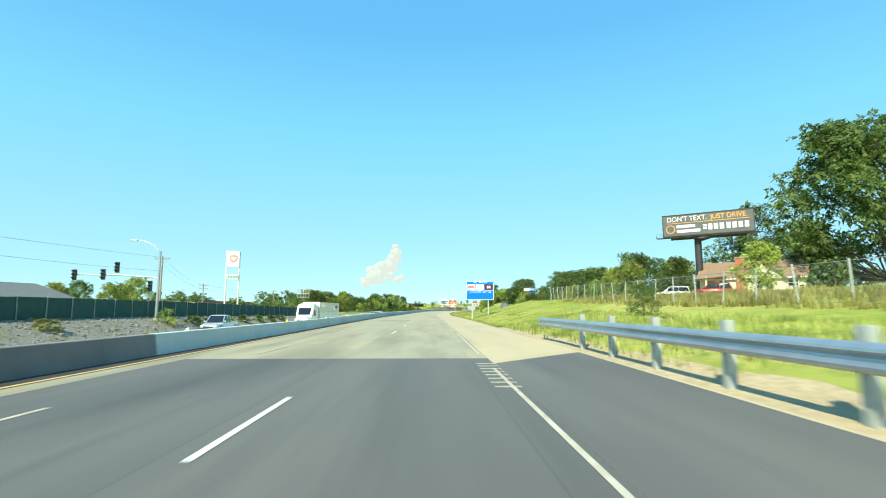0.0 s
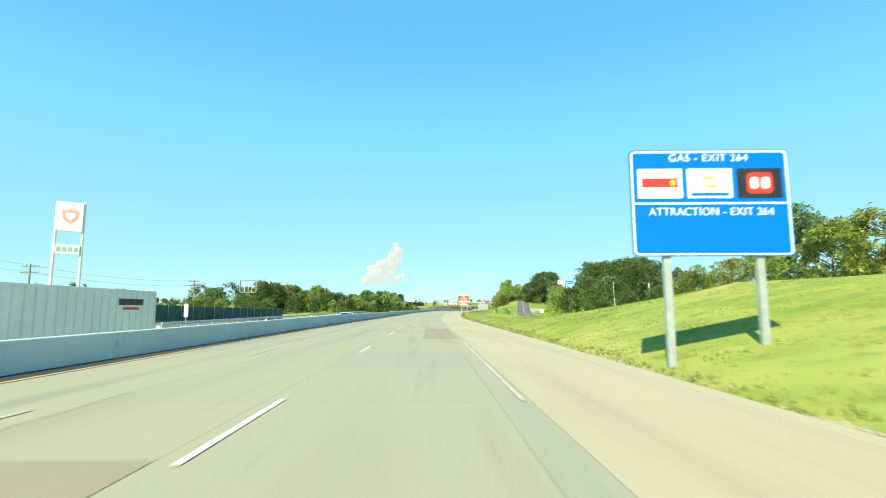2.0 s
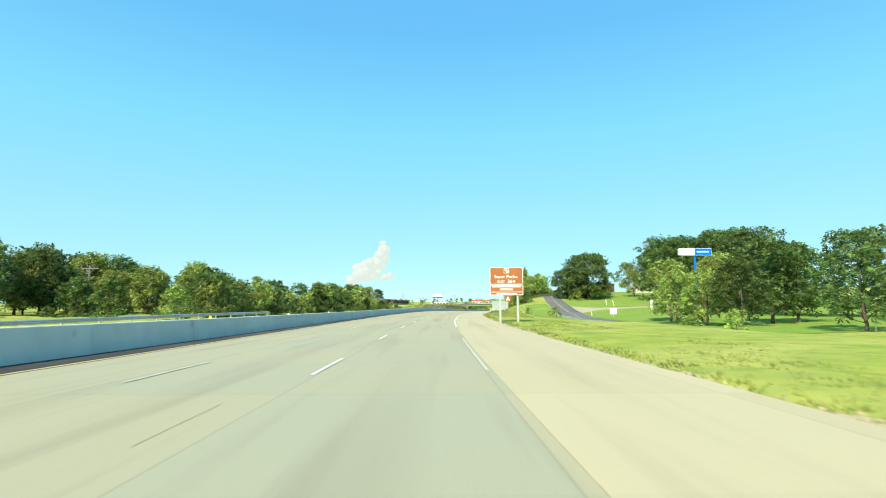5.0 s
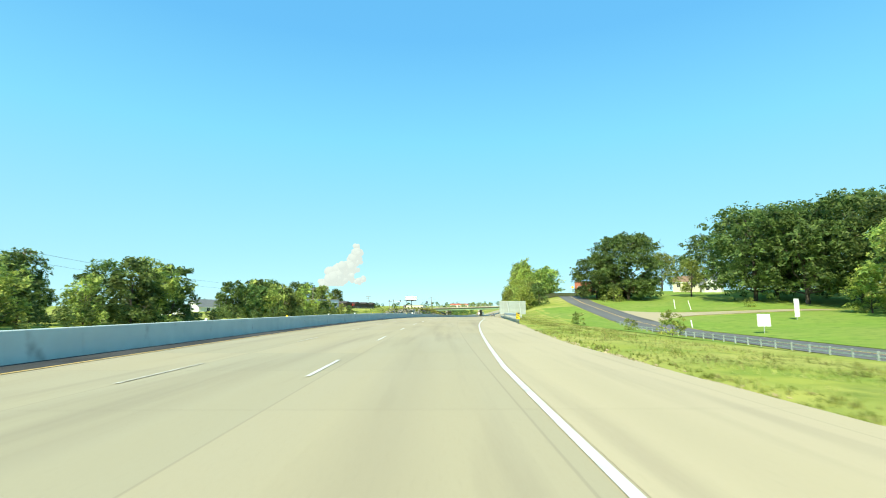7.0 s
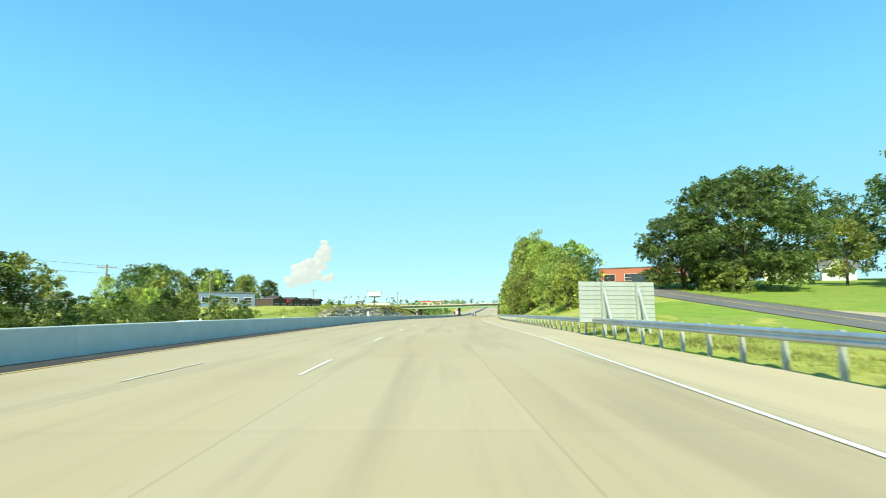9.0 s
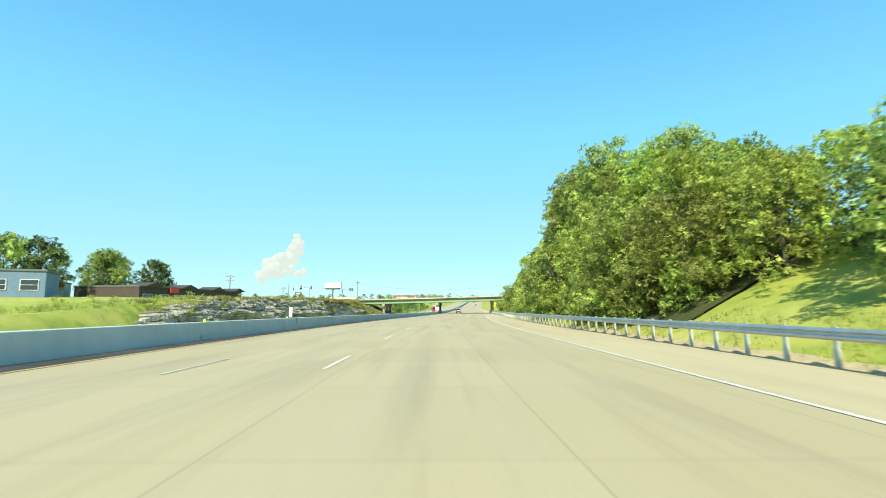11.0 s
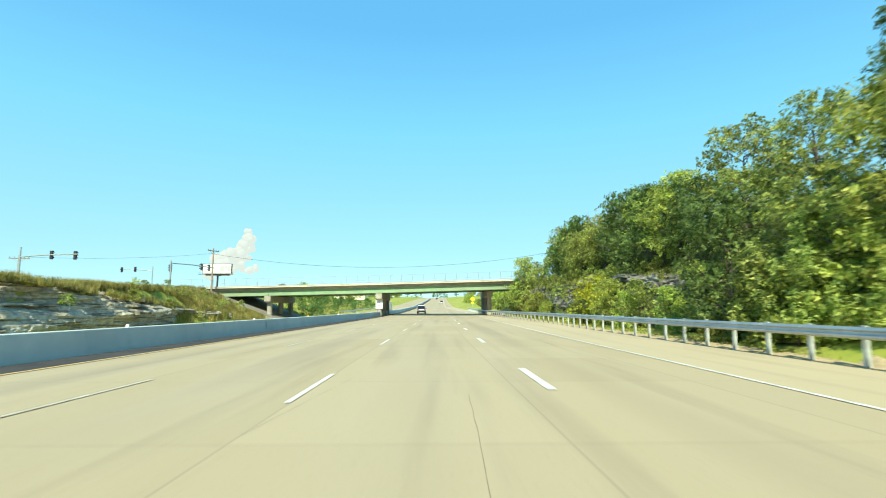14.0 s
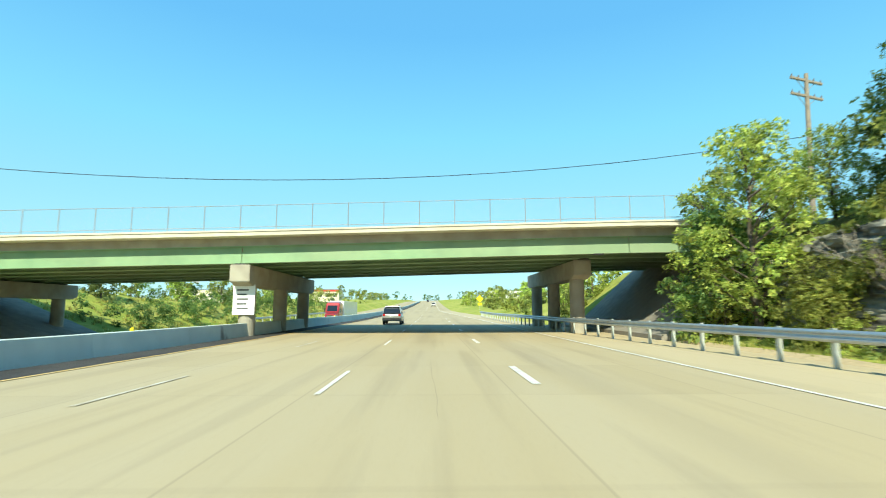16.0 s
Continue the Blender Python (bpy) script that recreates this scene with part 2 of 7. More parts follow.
# ---------------- materials ----------------
def shader(name, colour, rough=0.6, metal=0.0, second=None, scale=4.0, detail=5.0, bump=0.0, bump_scale=40.0, spec=0.4, island=0.0, obj=0.0, third=None, big=0.15, amount=1.0, beds=None):
    """A painted or natural surface: two tones mixed by noise at two scales, fine relief, and spread by island or object."""
    m = bpy.data.materials.new(name)
    m.use_nodes = True
    nt = m.node_tree
    p = nt.nodes["Principled BSDF"]
    p.inputs["Roughness"].default_value, p.inputs["Metallic"].default_value = rough, metal
    p.inputs["Specular IOR Level"].default_value = spec
    tc = nt.nodes.new("ShaderNodeTexCoord")
    def noise_node(sc, det):
        nd = nt.nodes.new("ShaderNodeTexNoise")
        nd.inputs["Scale"].default_value, nd.inputs["Detail"].default_value = sc, det
        nt.links.new(tc.outputs["Object"], nd.inputs["Vector"])
        return nd
    def mix(a, b, fac):
        mx = nt.nodes.new("ShaderNodeMix")
        mx.data_type = "RGBA"
        for sock, val in ((mx.inputs[0], fac), (mx.inputs[6], a), (mx.inputs[7], b)):
            if isinstance(val, bpy.types.NodeSocket):
                nt.links.new(val, sock)
            else:
                sock.default_value = (*val, 1) if isinstance(val, tuple) else val
        return mx.outputs[2]
    def ramp(sock, lo, hi):
        r = nt.nodes.new("ShaderNodeMapRange")
        r.inputs[1].default_value, r.inputs[2].default_value = lo, hi
        nt.links.new(sock, r.inputs[0])
        return r.outputs[0]
    second = second or tuple(c * .8 for c in colour)
    out = mix(colour, second, ramp(noise_node(scale, detail).outputs[0], .35, .65 + .2 * (1 - amount)))
    out = mix(out, third or tuple(c * .72 for c in colour), ramp(noise_node(big * scale, 3.0).outputs[0], .42, .95))
    if beds:
        mp = nt.nodes.new("ShaderNodeMapping")
        mp.inputs["Scale"].default_value = beds[1]
        nt.links.new(tc.outputs["Object"], mp.inputs[0])
        bn = nt.nodes.new("ShaderNodeTexNoise")
        bn.inputs["Scale"].default_value, bn.inputs["Detail"].default_value = 1.0, 6.0
        nt.links.new(mp.outputs[0], bn.inputs["Vector"])
        out = mix(out, beds[0], ramp(bn.outputs[0], beds[2], beds[3]))
    if island or obj:
        src = nt.nodes.new("ShaderNodeNewGeometry").outputs["Random Per Island"] if island else nt.nodes.new("ShaderNodeObjectInfo").outputs["Random"]
        hsv = nt.nodes.new("ShaderNodeHueSaturation")
        v = nt.nodes.new("ShaderNodeMapRange")
        k = island or obj
        v.inputs[3].default_value, v.inputs[4].default_value = 1 - k, 1 + k
        nt.links.new(src, v.inputs[0])
        nt.links.new(v.outputs[0], hsv.inputs["Value"])
        nt.links.new(out, hsv.inputs["Color"])
        out = hsv.outputs[0]
    nt.links.new(out, p.inputs["Base Color"])
    if bump:
        bp = nt.nodes.new("ShaderNodeBump")
        bp.inputs["Strength"].default_value, bp.inputs["Distance"].default_value = bump, .02
        nt.links.new(noise_node(bump_scale, 4.0).outputs[0], bp.inputs["Height"])
        nt.links.new(bp.outputs[0], p.inputs["Normal"])
    return m


def leaf_shader(name, a, b, c):
    """Leaves: three greens spread leaf by leaf and tree by tree, with light coming through."""
    m = bpy.data.materials.new(name)
    m.use_nodes = True
    nt = m.node_tree
    p = nt.nodes["Principled BSDF"]
    p.inputs["Roughness"].default_value, p.inputs["Specular IOR Level"].default_value = .55, .3
    geo = nt.nodes.new("ShaderNodeNewGeometry")
    cr = nt.nodes.new("ShaderNodeValToRGB")
    cr.color_ramp.elements[0].color, cr.color_ramp.elements[1].color = (*a, 1), (*c, 1)
    e = cr.color_ramp.elements.new(.55)
    e.color = (*b, 1)
    nt.links.new(geo.outputs["Random Per Island"], cr.inputs[0])
    oi = nt.nodes.new("ShaderNodeObjectInfo")
    hsv = nt.nodes.new("ShaderNodeHueSaturation")
    mr, mh = nt.nodes.new("ShaderNodeMapRange"), nt.nodes.new("ShaderNodeMapRange")
    mr.inputs[3].default_value, mr.inputs[4].default_value = .75, 1.3
    mh.inputs[3].default_value, mh.inputs[4].default_value = .479, .511
    nt.links.new(oi.outputs["Random"], mr.inputs[0])
    nt.links.new(oi.outputs["Random"], mh.inputs[0])
    tc = nt.nodes.new("ShaderNodeTexCoord")
    spray = nt.nodes.new("ShaderNodeTexNoise")
    spray.inputs["Scale"].default_value, spray.inputs["Detail"].default_value = .55, 3.0
    nt.links.new(tc.outputs["Object"], spray.inputs["Vector"])
    patch = nt.nodes.new("ShaderNodeMapRange")
    patch.inputs[1].default_value, patch.inputs[2].default_value, patch.inputs[3].default_value, patch.inputs[4].default_value = .36, .66, .62, 1.45
    nt.links.new(spray.outputs[0], patch.inputs[0])
    val = nt.nodes.new("ShaderNodeMath")
    val.operation = "MULTIPLY"
    nt.links.new(mr.outputs[0], val.inputs[0])
    nt.links.new(patch.outputs[0], val.inputs[1])
    nt.links.new(val.outputs[0], hsv.inputs["Value"])
    nt.links.new(mh.outputs[0], hsv.inputs["Hue"])
    nt.links.new(cr.outputs[0], hsv.inputs["Color"])
    nt.links.new(hsv.outputs[0], p.inputs["Base Color"])
    tr = nt.nodes.new("ShaderNodeBsdfTranslucent")
    nt.links.new(hsv.outputs[0], tr.inputs[0])
    ms = nt.nodes.new("ShaderNodeMixShader")
    ms.inputs[0].default_value = .48
    nt.links.new(p.outputs[0], ms.inputs[1])
    nt.links.new(tr.outputs[0], ms.inputs[2])
    nt.links.new(ms.outputs[0], nt.nodes["Material Output"].inputs[0])
    return m


def road_shader(name, tones, slab, joint, dark, grey=None):
    """Concrete or asphalt slabs by the UV map, in metres (across, along): tone by slab, joints, tyre bands, stains and grain."""
    m = bpy.data.materials.new(name)
    m.use_nodes = True
    nt = m.node_tree
    p = nt.nodes["Principled BSDF"]
    p.inputs["Roughness"].default_value, p.inputs["Specular IOR Level"].default_value = .75, .3
    uv = nt.nodes.new("ShaderNodeUVMap")
    uv.uv_map = "road"
    sep = nt.nodes.new("ShaderNodeSeparateXYZ")
    nt.links.new(uv.outputs[0], sep.inputs[0])
    def math_node(op, a, b=0.0):
        nd = nt.nodes.new("ShaderNodeMath")
        nd.operation = op
        for i, val in enumerate((a, b)):
            if isinstance(val, bpy.types.NodeSocket):
                nt.links.new(val, nd.inputs[i])
            else:
                nd.inputs[i].default_value = val
        return nd.outputs[0]
    along = math_node("DIVIDE", sep.outputs[1], slab)
    across = math_node("DIVIDE", math_node("ADD", sep.outputs[0], 2.6 + 36.6), 3.66)
    comb = nt.nodes.new("ShaderNodeCombineXYZ")
    nt.links.new(math_node("FLOOR", along), comb.inputs[1])
    nt.links.new(math_node("FLOOR", across), comb.inputs[0])
    wn_ = nt.nodes.new("ShaderNodeTexWhiteNoise")
    nt.links.new(comb.outputs[0], wn_.inputs[0])
    def noise_node(sx, sy, sc, det):
        mp = nt.nodes.new("ShaderNodeMapping")
        mp.inputs["Scale"].default_value = (sx, sy, 1)
        nt.links.new(uv.outputs[0], mp.inputs[0])
        nd = nt.nodes.new("ShaderNodeTexNoise")
        nd.inputs["Scale"].default_value, nd.inputs["Detail"].default_value = sc, det
        nt.links.new(mp.outputs[0], nd.inputs["Vector"])
        return nd.outputs[0]
    def mr(sock, a, b, c=0.0, d=1.0):
        r = nt.nodes.new("ShaderNodeMapRange")
        for i, val in enumerate((a, b, c, d)):
            r.inputs[1 + i].default_value = val
        nt.links.new(sock, r.inputs[0])
        return r.outputs[0]
    def mix(a, b, fac):
        mx = nt.nodes.new("ShaderNodeMix")
        mx.data_type = "RGBA"
        for sock, val in ((mx.inputs[0], fac), (mx.inputs[6], a), (mx.inputs[7], b)):
            if isinstance(val, bpy.types.NodeSocket):
                nt.links.new(val, sock)
            else:
                sock.default_value = (*val, 1) if isinstance(val, tuple) else val
        return mx.outputs[2]
    col = mix(tones[0], tones[1], wn_.outputs[0])
    col = mix(col, tones[2], mr(noise_node(1, .12, .55, 4), .4, .75))
    if grey:      # the older slabs before the long curve are greyer, and darker still by the asphalt
        lane = mr(wn_.outputs[0], .1, .9, .45, 1.0)
        col = mix(col, grey, math_node("MULTIPLY", mr(sep.outputs[1], 175, 265, 1.0, 0.0), lane))
        col = mix(col, tuple(c * .62 for c in grey), math_node("MULTIPLY", mr(sep.outputs[1], 22, 60, 1.0, 0.0), mr(noise_node(.6, .10, 1.1, 5), .42, .66, 0, .8)))
    col = mix(col, dark, mr(noise_node(1, .05, 1.3, 5), .52, .9, 0, .62))
    col = mix(col, tuple(c * .55 for c in tones[0]), mr(noise_node(1, 1, 18, 3), .58, .9, 0, .5))
    mid = math_node("ABSOLUTE", math_node("SUBTRACT", math_node("FRACT", across), .5))
    oil = math_node("MULTIPLY", mr(mid, .04, .2, 1.0, 0.0), mr(noise_node(.2, .03, 1.0, 3), .45, .75, 0, .42))
    col = mix(col, dark, oil)
    fr = math_node("ABSOLUTE", math_node("SUBTRACT", math_node("FRACT", along), .5))
    fa = math_node("ABSOLUTE", math_node("SUBTRACT", math_node("FRACT", across), .5))
    j = math_node("MAXIMUM", mr(fr, .5 - joint / slab, .5 - joint * .4 / slab), mr(fa, .5 - joint / 3.66, .5 - joint * .4 / 3.66))
    col = mix(col, dark, math_node("MULTIPLY", j, .28))
    nt.links.new(col, p.inputs["Base Color"])
    bp = nt.nodes.new("ShaderNodeBump")
    bp.inputs["Strength"].default_value, bp.inputs["Distance"].default_value = .35, .01
    nt.links.new(noise_node(1, 1, 60, 3), bp.inputs["Height"])
    nt.links.new(bp.outputs[0], p.inputs["Normal"])
    return m


MAT = {}
MAT["concrete_road"] = road_shader("concrete_road", ((.43, .345, .20), (.39, .312, .178), (.42, .345, .215)), 4.6, .025, (.19, .155, .105), grey=(.35, .32, .215))
MAT["shoulder"] = road_shader("shoulder_concrete", ((.49, .40, .24), (.455, .37, .22), (.475, .385, .24)), 4.6, .025, (.27, .215, .14))
MAT["asphalt"] = road_shader("asphalt", ((.12, .115, .105), (.10, .098, .092), (.16, .15, .13)), 40.0, .02, (.055, .053, .05))
MAT["outer_asphalt"] = road_shader("outer_asphalt", ((.15, .142, .13), (.13, .124, .115), (.18, .168, .15)), 30.0, .015, (.06, .06, .06))
MAT["patch"] = road_shader("patch", ((.32, .26, .155), (.295, .24, .145), (.345, .275, .165)), 6.0, .02, (.2, .165, .12))
MAT["barrier"] = shader("barrier_concrete", (.58, .63, .57), .8, second=(.52, .57, .52), scale=1.3, bump=.3, bump_scale=30, third=(.46, .49, .45), obj=.04, beds=((.2, .19, .17), (.9, .9, .5), .66, .76))
MAT["old_barrier"] = shader("old_barrier_concrete", (.20, .18, .155), .85, second=(.15, .135, .12), scale=1.1, bump=.4, third=(.34, .31, .28))
MAT["gutter"] = shader("gutter_dark", (.047, .044, .04), .95, second=(.032, .03, .028), scale=2, bump=.5, third=(.09, .08, .068))
MAT["tar"] = shader("crack_filler", (.15, .125, .09), .8, second=(.2, .165, .12), scale=3)
MAT["white_paint"] = shader("road_paint_white", (.76, .74, .66), .6, second=(.62, .59, .50), scale=5, detail=8, third=(.46, .42, .33), big=.4)
MAT["faded_paint"] = shader("faded_road_paint", (.56, .52, .42), .7, second=(.44, .38, .27), scale=3, detail=8, third=(.40, .33, .21), big=.5)
MAT["yellow_paint"] = shader("road_paint_yellow", (.72, .47, .13), .6, second=(.60, .42, .17), scale=4, detail=8, third=(.45, .34, .17), big=.4)
MAT["steel"] = shader("galvanised_steel", (.50, .53, .55), .42, .75, second=(.42, .45, .47), scale=3, bump=.1, third=(.36, .37, .37), obj=.06)
MAT["post_steel"] = shader("weathered_post_steel", (.50, .52, .48), .6, .35, second=(.40, .42, .38), scale=5, bump=.15, obj=.08)
MAT["grass_ground"] = shader("mown_grass", (.215, .27, .04), .95, second=(.34, .345, .06), scale=.5, detail=10, bump=1.0, bump_scale=7, third=(.52, .43, .15), spec=.1, big=.2, beds=((.19, .225, .04), (1.1, 1.1, 1.1), .54, .74))
MAT["lawn"] = shader("lawn", (.17, .255, .035), .95, second=(.225, .30, .045), scale=.6, detail=10, bump=.9, bump_scale=8, third=(.27, .285, .07), spec=.1, beds=((.12, .19, .03), (.9, .9, .9), .55, .75))
MAT["blade"] = leaf_shader("grass_blade", (.18, .235, .04), (.32, .355, .07), (.50, .44, .16))
MAT["weed"] = leaf_shader("rank_grass", (.19, .18, .04), (.30, .265, .065), (.44, .35, .13))
MAT["gravel"] = shader("pale_gravel", (.50, .39, .23), .95, second=(.38, .30, .18), scale=6, detail=8, bump=1.0, bump_scale=25, spec=.1, island=.25)
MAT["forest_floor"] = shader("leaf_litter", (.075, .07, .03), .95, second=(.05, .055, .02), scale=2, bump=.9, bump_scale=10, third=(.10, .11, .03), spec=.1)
MAT["stone_rubble"] = shader("grey_rubble", (.25, .235, .20), .9, second=(.16, .15, .12), scale=5, bump=.6, island=.35)
MAT["rock"] = shader("limestone_ledge", (.44, .40, .30), .95, second=(.27, .24, .18), scale=2.6, detail=8, bump=1.0, bump_scale=9, third=(.13, .115, .085), island=.25, big=.22, beds=((.06, .053, .04), (.22, .22, 4.2), .5, .66))
# stained limestone again, its tones darkened to paint in the shade of overhanging trees
MAT["stained_shaded_rock"] = shader("stained_shaded_limestone", (.25, .235, .19), .95, second=(.15, .145, .115), scale=2.2, detail=8, bump=1.0, bump_scale=9, third=(.075, .075, .055), island=.25, big=.3, beds=((.045, .042, .034), (.5, .5, 2.2), .46, .62))
MAT["leaf_oak"] = leaf_shader("dark_leaves", (.075, .122, .032), (.125, .182, .044), (.21, .27, .068))
MAT["leaf_mid"] = leaf_shader("mid_green_leaves", (.152, .212, .047), (.28, .335, .07), (.48, .505, .115))
MAT["leaf_light"] = leaf_shader("light_green_leaves", (.21, .28, .05), (.37, .44, .08), (.58, .60, .13))
MAT["leaf_yellow"] = leaf_shader("yellow_green_leaves", (.36, .42, .02), (.58, .62, .03), (.78, .74, .05))
MAT["bark"] = shader("bark", (.12, .095, .07), .95, second=(.07, .055, .04), scale=6, bump=1.0, bump_scale=20)
MAT["pole_wood"] = shader("weathered_pole_wood", (.30, .25, .19), .9, second=(.22, .18, .14), scale=5, bump=.5, obj=.1)
MAT["galv_pole"] = shader("grey_metal_pole", (.42, .44, .44), .45, .6, second=(.36, .38, .38), scale=3)
MAT["black"] = shader("black_housing", (.025, .027, .028), .5, second=(.035, .035, .035), scale=8)
MAT["dark_steel"] = shader("dark_painted_steel", (.045, .045, .048), .5, .3, second=(.07, .06, .055), scale=4, bump=.1)
MAT["screen"] = shader("green_screen_cloth", (.045, .105, .082), .85, second=(.036, .082, .064), scale=1.2, bump=.5, bump_scale=8, obj=.12)
MAT["white_wall"] = shader("white_siding", (.76, .75, .70), .7, second=(.70, .69, .64), scale=2, bump=.1)
MAT["cream_wall"] = shader("cream_siding", (.74, .66, .48), .75, second=(.68, .6, .44), scale=2, bump=.1)
MAT["brown_roof"] = shader("brown_shingles", (.30, .20, .125), .9, second=(.22, .14, .09), scale=6, bump=.7, bump_scale=18)
MAT["grey_roof"] = shader("grey_shingles", (.17, .175, .175), .9, second=(.12, .125, .125), scale=6, bump=.7, bump_scale=18)
MAT["brick"] = shader("red_brick", (.42, .15, .085), .85, second=(.35, .12, .07), scale=9, bump=.5, third=(.30, .11, .07))
MAT["pane"] = shader("window_glass", (.03, .035, .04), .06, second=(.04, .045, .05), scale=1, spec=.8)
MAT["red"] = shader("red_paint", (.62, .045, .03), .45, second=(.52, .04, .03), scale=3)
MAT["blue_sign"] = shader("blue_sign_sheeting", (.012, .16, .72), .35, second=(.012, .145, .66), scale=1)
MAT["brown_sign"] = shader("brown_sign_sheeting", (.36, .115, .03), .4, second=(.32, .1, .028), scale=1)
MAT["sign_white"] = shader("white_sign_sheeting", (.84, .84, .82), .4, second=(.8, .8, .78), scale=2)
MAT["sign_black"] = shader("black_sign_sheeting", (.02, .02, .02), .4, second=(.03, .03, .03), scale=2)
MAT["sign_yellow"] = shader("yellow_sign_sheeting", (.95, .68, .01), .4, second=(.9, .62, .01), scale=2)
MAT["orange"] = shader("orange_print", (.9, .4, .03), .4, second=(.85, .36, .03), scale=2)
MAT["bill_grey"] = shader("grey_vinyl_poster", (.13, .13, .125), .45, second=(.10, .10, .10), scale=.5)
MAT["faded_red"] = shader("faded_red_fascia", (.42, .17, .13), .6, second=(.36, .15, .12), scale=1)
MAT["pale_red"] = shader("sun_bleached_red_print", (.80, .36, .30), .5, second=(.78, .45, .4), scale=2)
MAT["price_green"] = shader("grey_green_print", (.32, .42, .38), .5, second=(.4, .48, .44), scale=2)
MAT["pink_print"] = shader("pink_print", (.78, .50, .46), .4, second=(.8, .6, .55), scale=.6)
MAT["alu_back"] = shader("bare_aluminium_planks", (.47, .49, .45), .5, .25, second=(.41, .43, .39), scale=2, obj=.05)
MAT["girder"] = shader("green_girder_paint", (.25, .37, .20), .6, second=(.20, .31, .17), scale=.8, third=(.24, .25, .16), bump=.1)
MAT["coping"] = shader("pale_coping_concrete", (.62, .57, .45), .8, second=(.52, .47, .37), scale=1.5, bump=.3, third=(.38, .34, .27))
MAT["bridge_concrete"] = shader("weathered_bridge_concrete", (.40, .37, .29), .85, second=(.31, .28, .22), scale=1.2, bump=.4, third=(.22, .2, .17))
MAT["slope_concrete"] = shader("slope_paving", (.30, .27, .22), .9, second=(.22, .2, .17), scale=1.5, bump=.4)
MAT["rubber"] = shader("tyre_rubber", (.018, .018, .018), .8, second=(.025, .025, .025), scale=9)
MAT["rim"] = shader("alloy_rim", (.45, .46, .47), .3, .9, second=(.35, .36, .37), scale=6)
MAT["auto_glass"] = shader("dark_car_glass", (.012, .014, .016), .05, second=(.016, .018, .02), scale=1, spec=.9)
MAT["lamp_red"] = shader("red_tail_lens", (.45, .012, .01), .2, second=(.35, .01, .01), scale=5)
MAT["lamp_clear"] = shader("clear_lamp_lens", (.75, .76, .76), .12, second=(.65, .66, .66), scale=5)
MAT["chrome"] = shader("chrome", (.7, .7, .7), .12, 1.0, second=(.6, .6, .6), scale=4)
MAT["plastic"] = shader("dark_trim_plastic", (.03, .03, .032), .6, second=(.04, .04, .04), scale=6)


def car_paint(name, colour, metal=.4):
    m = shader(name, colour, .3, metal, second=tuple(c * .92 for c in colour), scale=2)
    m.node_tree.nodes["Principled BSDF"].inputs["Coat Weight"].default_value = .7
    m.node_tree.nodes["Principled BSDF"].inputs["Coat Roughness"].default_value = .05
    return m


MAT["grey_car"] = car_paint("grey_car_paint", (.40, .40, .375), .35)
MAT["white_car"] = car_paint("white_car_paint", (.8, .8, .79), 0)
MAT["dark_car"] = car_paint("dark_car_paint", (.03, .035, .04), .4)
MAT["red_car"] = car_paint("red_car_paint", (.35, .03, .03), .3)
MAT["silver_car"] = car_paint("silver_car_paint", (.6, .61, .6), .5)
MAT["shop_blue"] = shader("blue_grey_siding", (.17, .24, .33), .7, second=(.14, .2, .28), scale=2)
MAT["dark_brown"] = shader("dark_brown_siding", (.085, .06, .05), .8, second=(.065, .048, .04), scale=2)
MAT["cloud"] = shader("cloud", (.06, .06, .056), 1.0, second=(.055, .055, .05), scale=.004, spec=0, third=(.05, .05, .05))

# the cloud glows by itself: its sunlit white is emission over a dark base
cn = MAT["cloud"].node_tree.nodes["Principled BSDF"]
cn.inputs["Emission Color"].default_value, cn.inputs["Emission Strength"].default_value = (1.0, .95, .80, 1), .37
# ---------------- ground ----------------
def ground_sheet():
    ss = [-400, -250, -150, -100] + list(range(-70, 700, 5)) + [720, 750, 800, 860, 940, 1050, 1200, 1400, 1700, 2100, 2600, 3200]
    us = [-1000, -700, -450, -280, -180, -120, -85, -70, -60, -52, -46, -42, -39, -36, -34, -32.5, -31.2, -30, -29, -28, -27.4, -26.6, -20, -13.4, -12.9, -12.6, -9, -4, 0, 3, 4.6]
    ue = [0, .25, .9, 1.6, 2.4, 3.4, 4.6, 6, 8, 10.5]
    uo = [18, 20, 23, 26, 28, 30, 32, 33.5, 36, 40, 45, 52, 60, 72, 90, 120, 180, 280, 420, 600, 800]
    b = Build()
    rows = []
    for s in ss:
        e = lerp(s, PAVE_R)
        row = []
        for u in us + [e + (17 - e) * k / 10.5 * .95 if k > 3 else e + k for k in ue] + uo:
            w = terrain(s, u)
            if u < -34 or u > e + 1.2:
                amp = .10 if abs(u) < 40 else .35
                if 200 < s < 405 and 33 < u < 125:
                    amp = .0
                if not (25.5 < u < 34):
                    w += amp * noise.noise((s * .13, u * .17, 3.1)) + .04 * noise.noise((s * .6, u * .7, 1.0))
            row.append(at(s, u, w))
        rows.append(row)
    b.loft(rows, close=False)
    return solid("ground", b, MAT["grass_ground"], I4, "mown roadside grass with dry straw-coloured patches", "ground", kind="structure", smooth_shade=True)


ground_sheet()


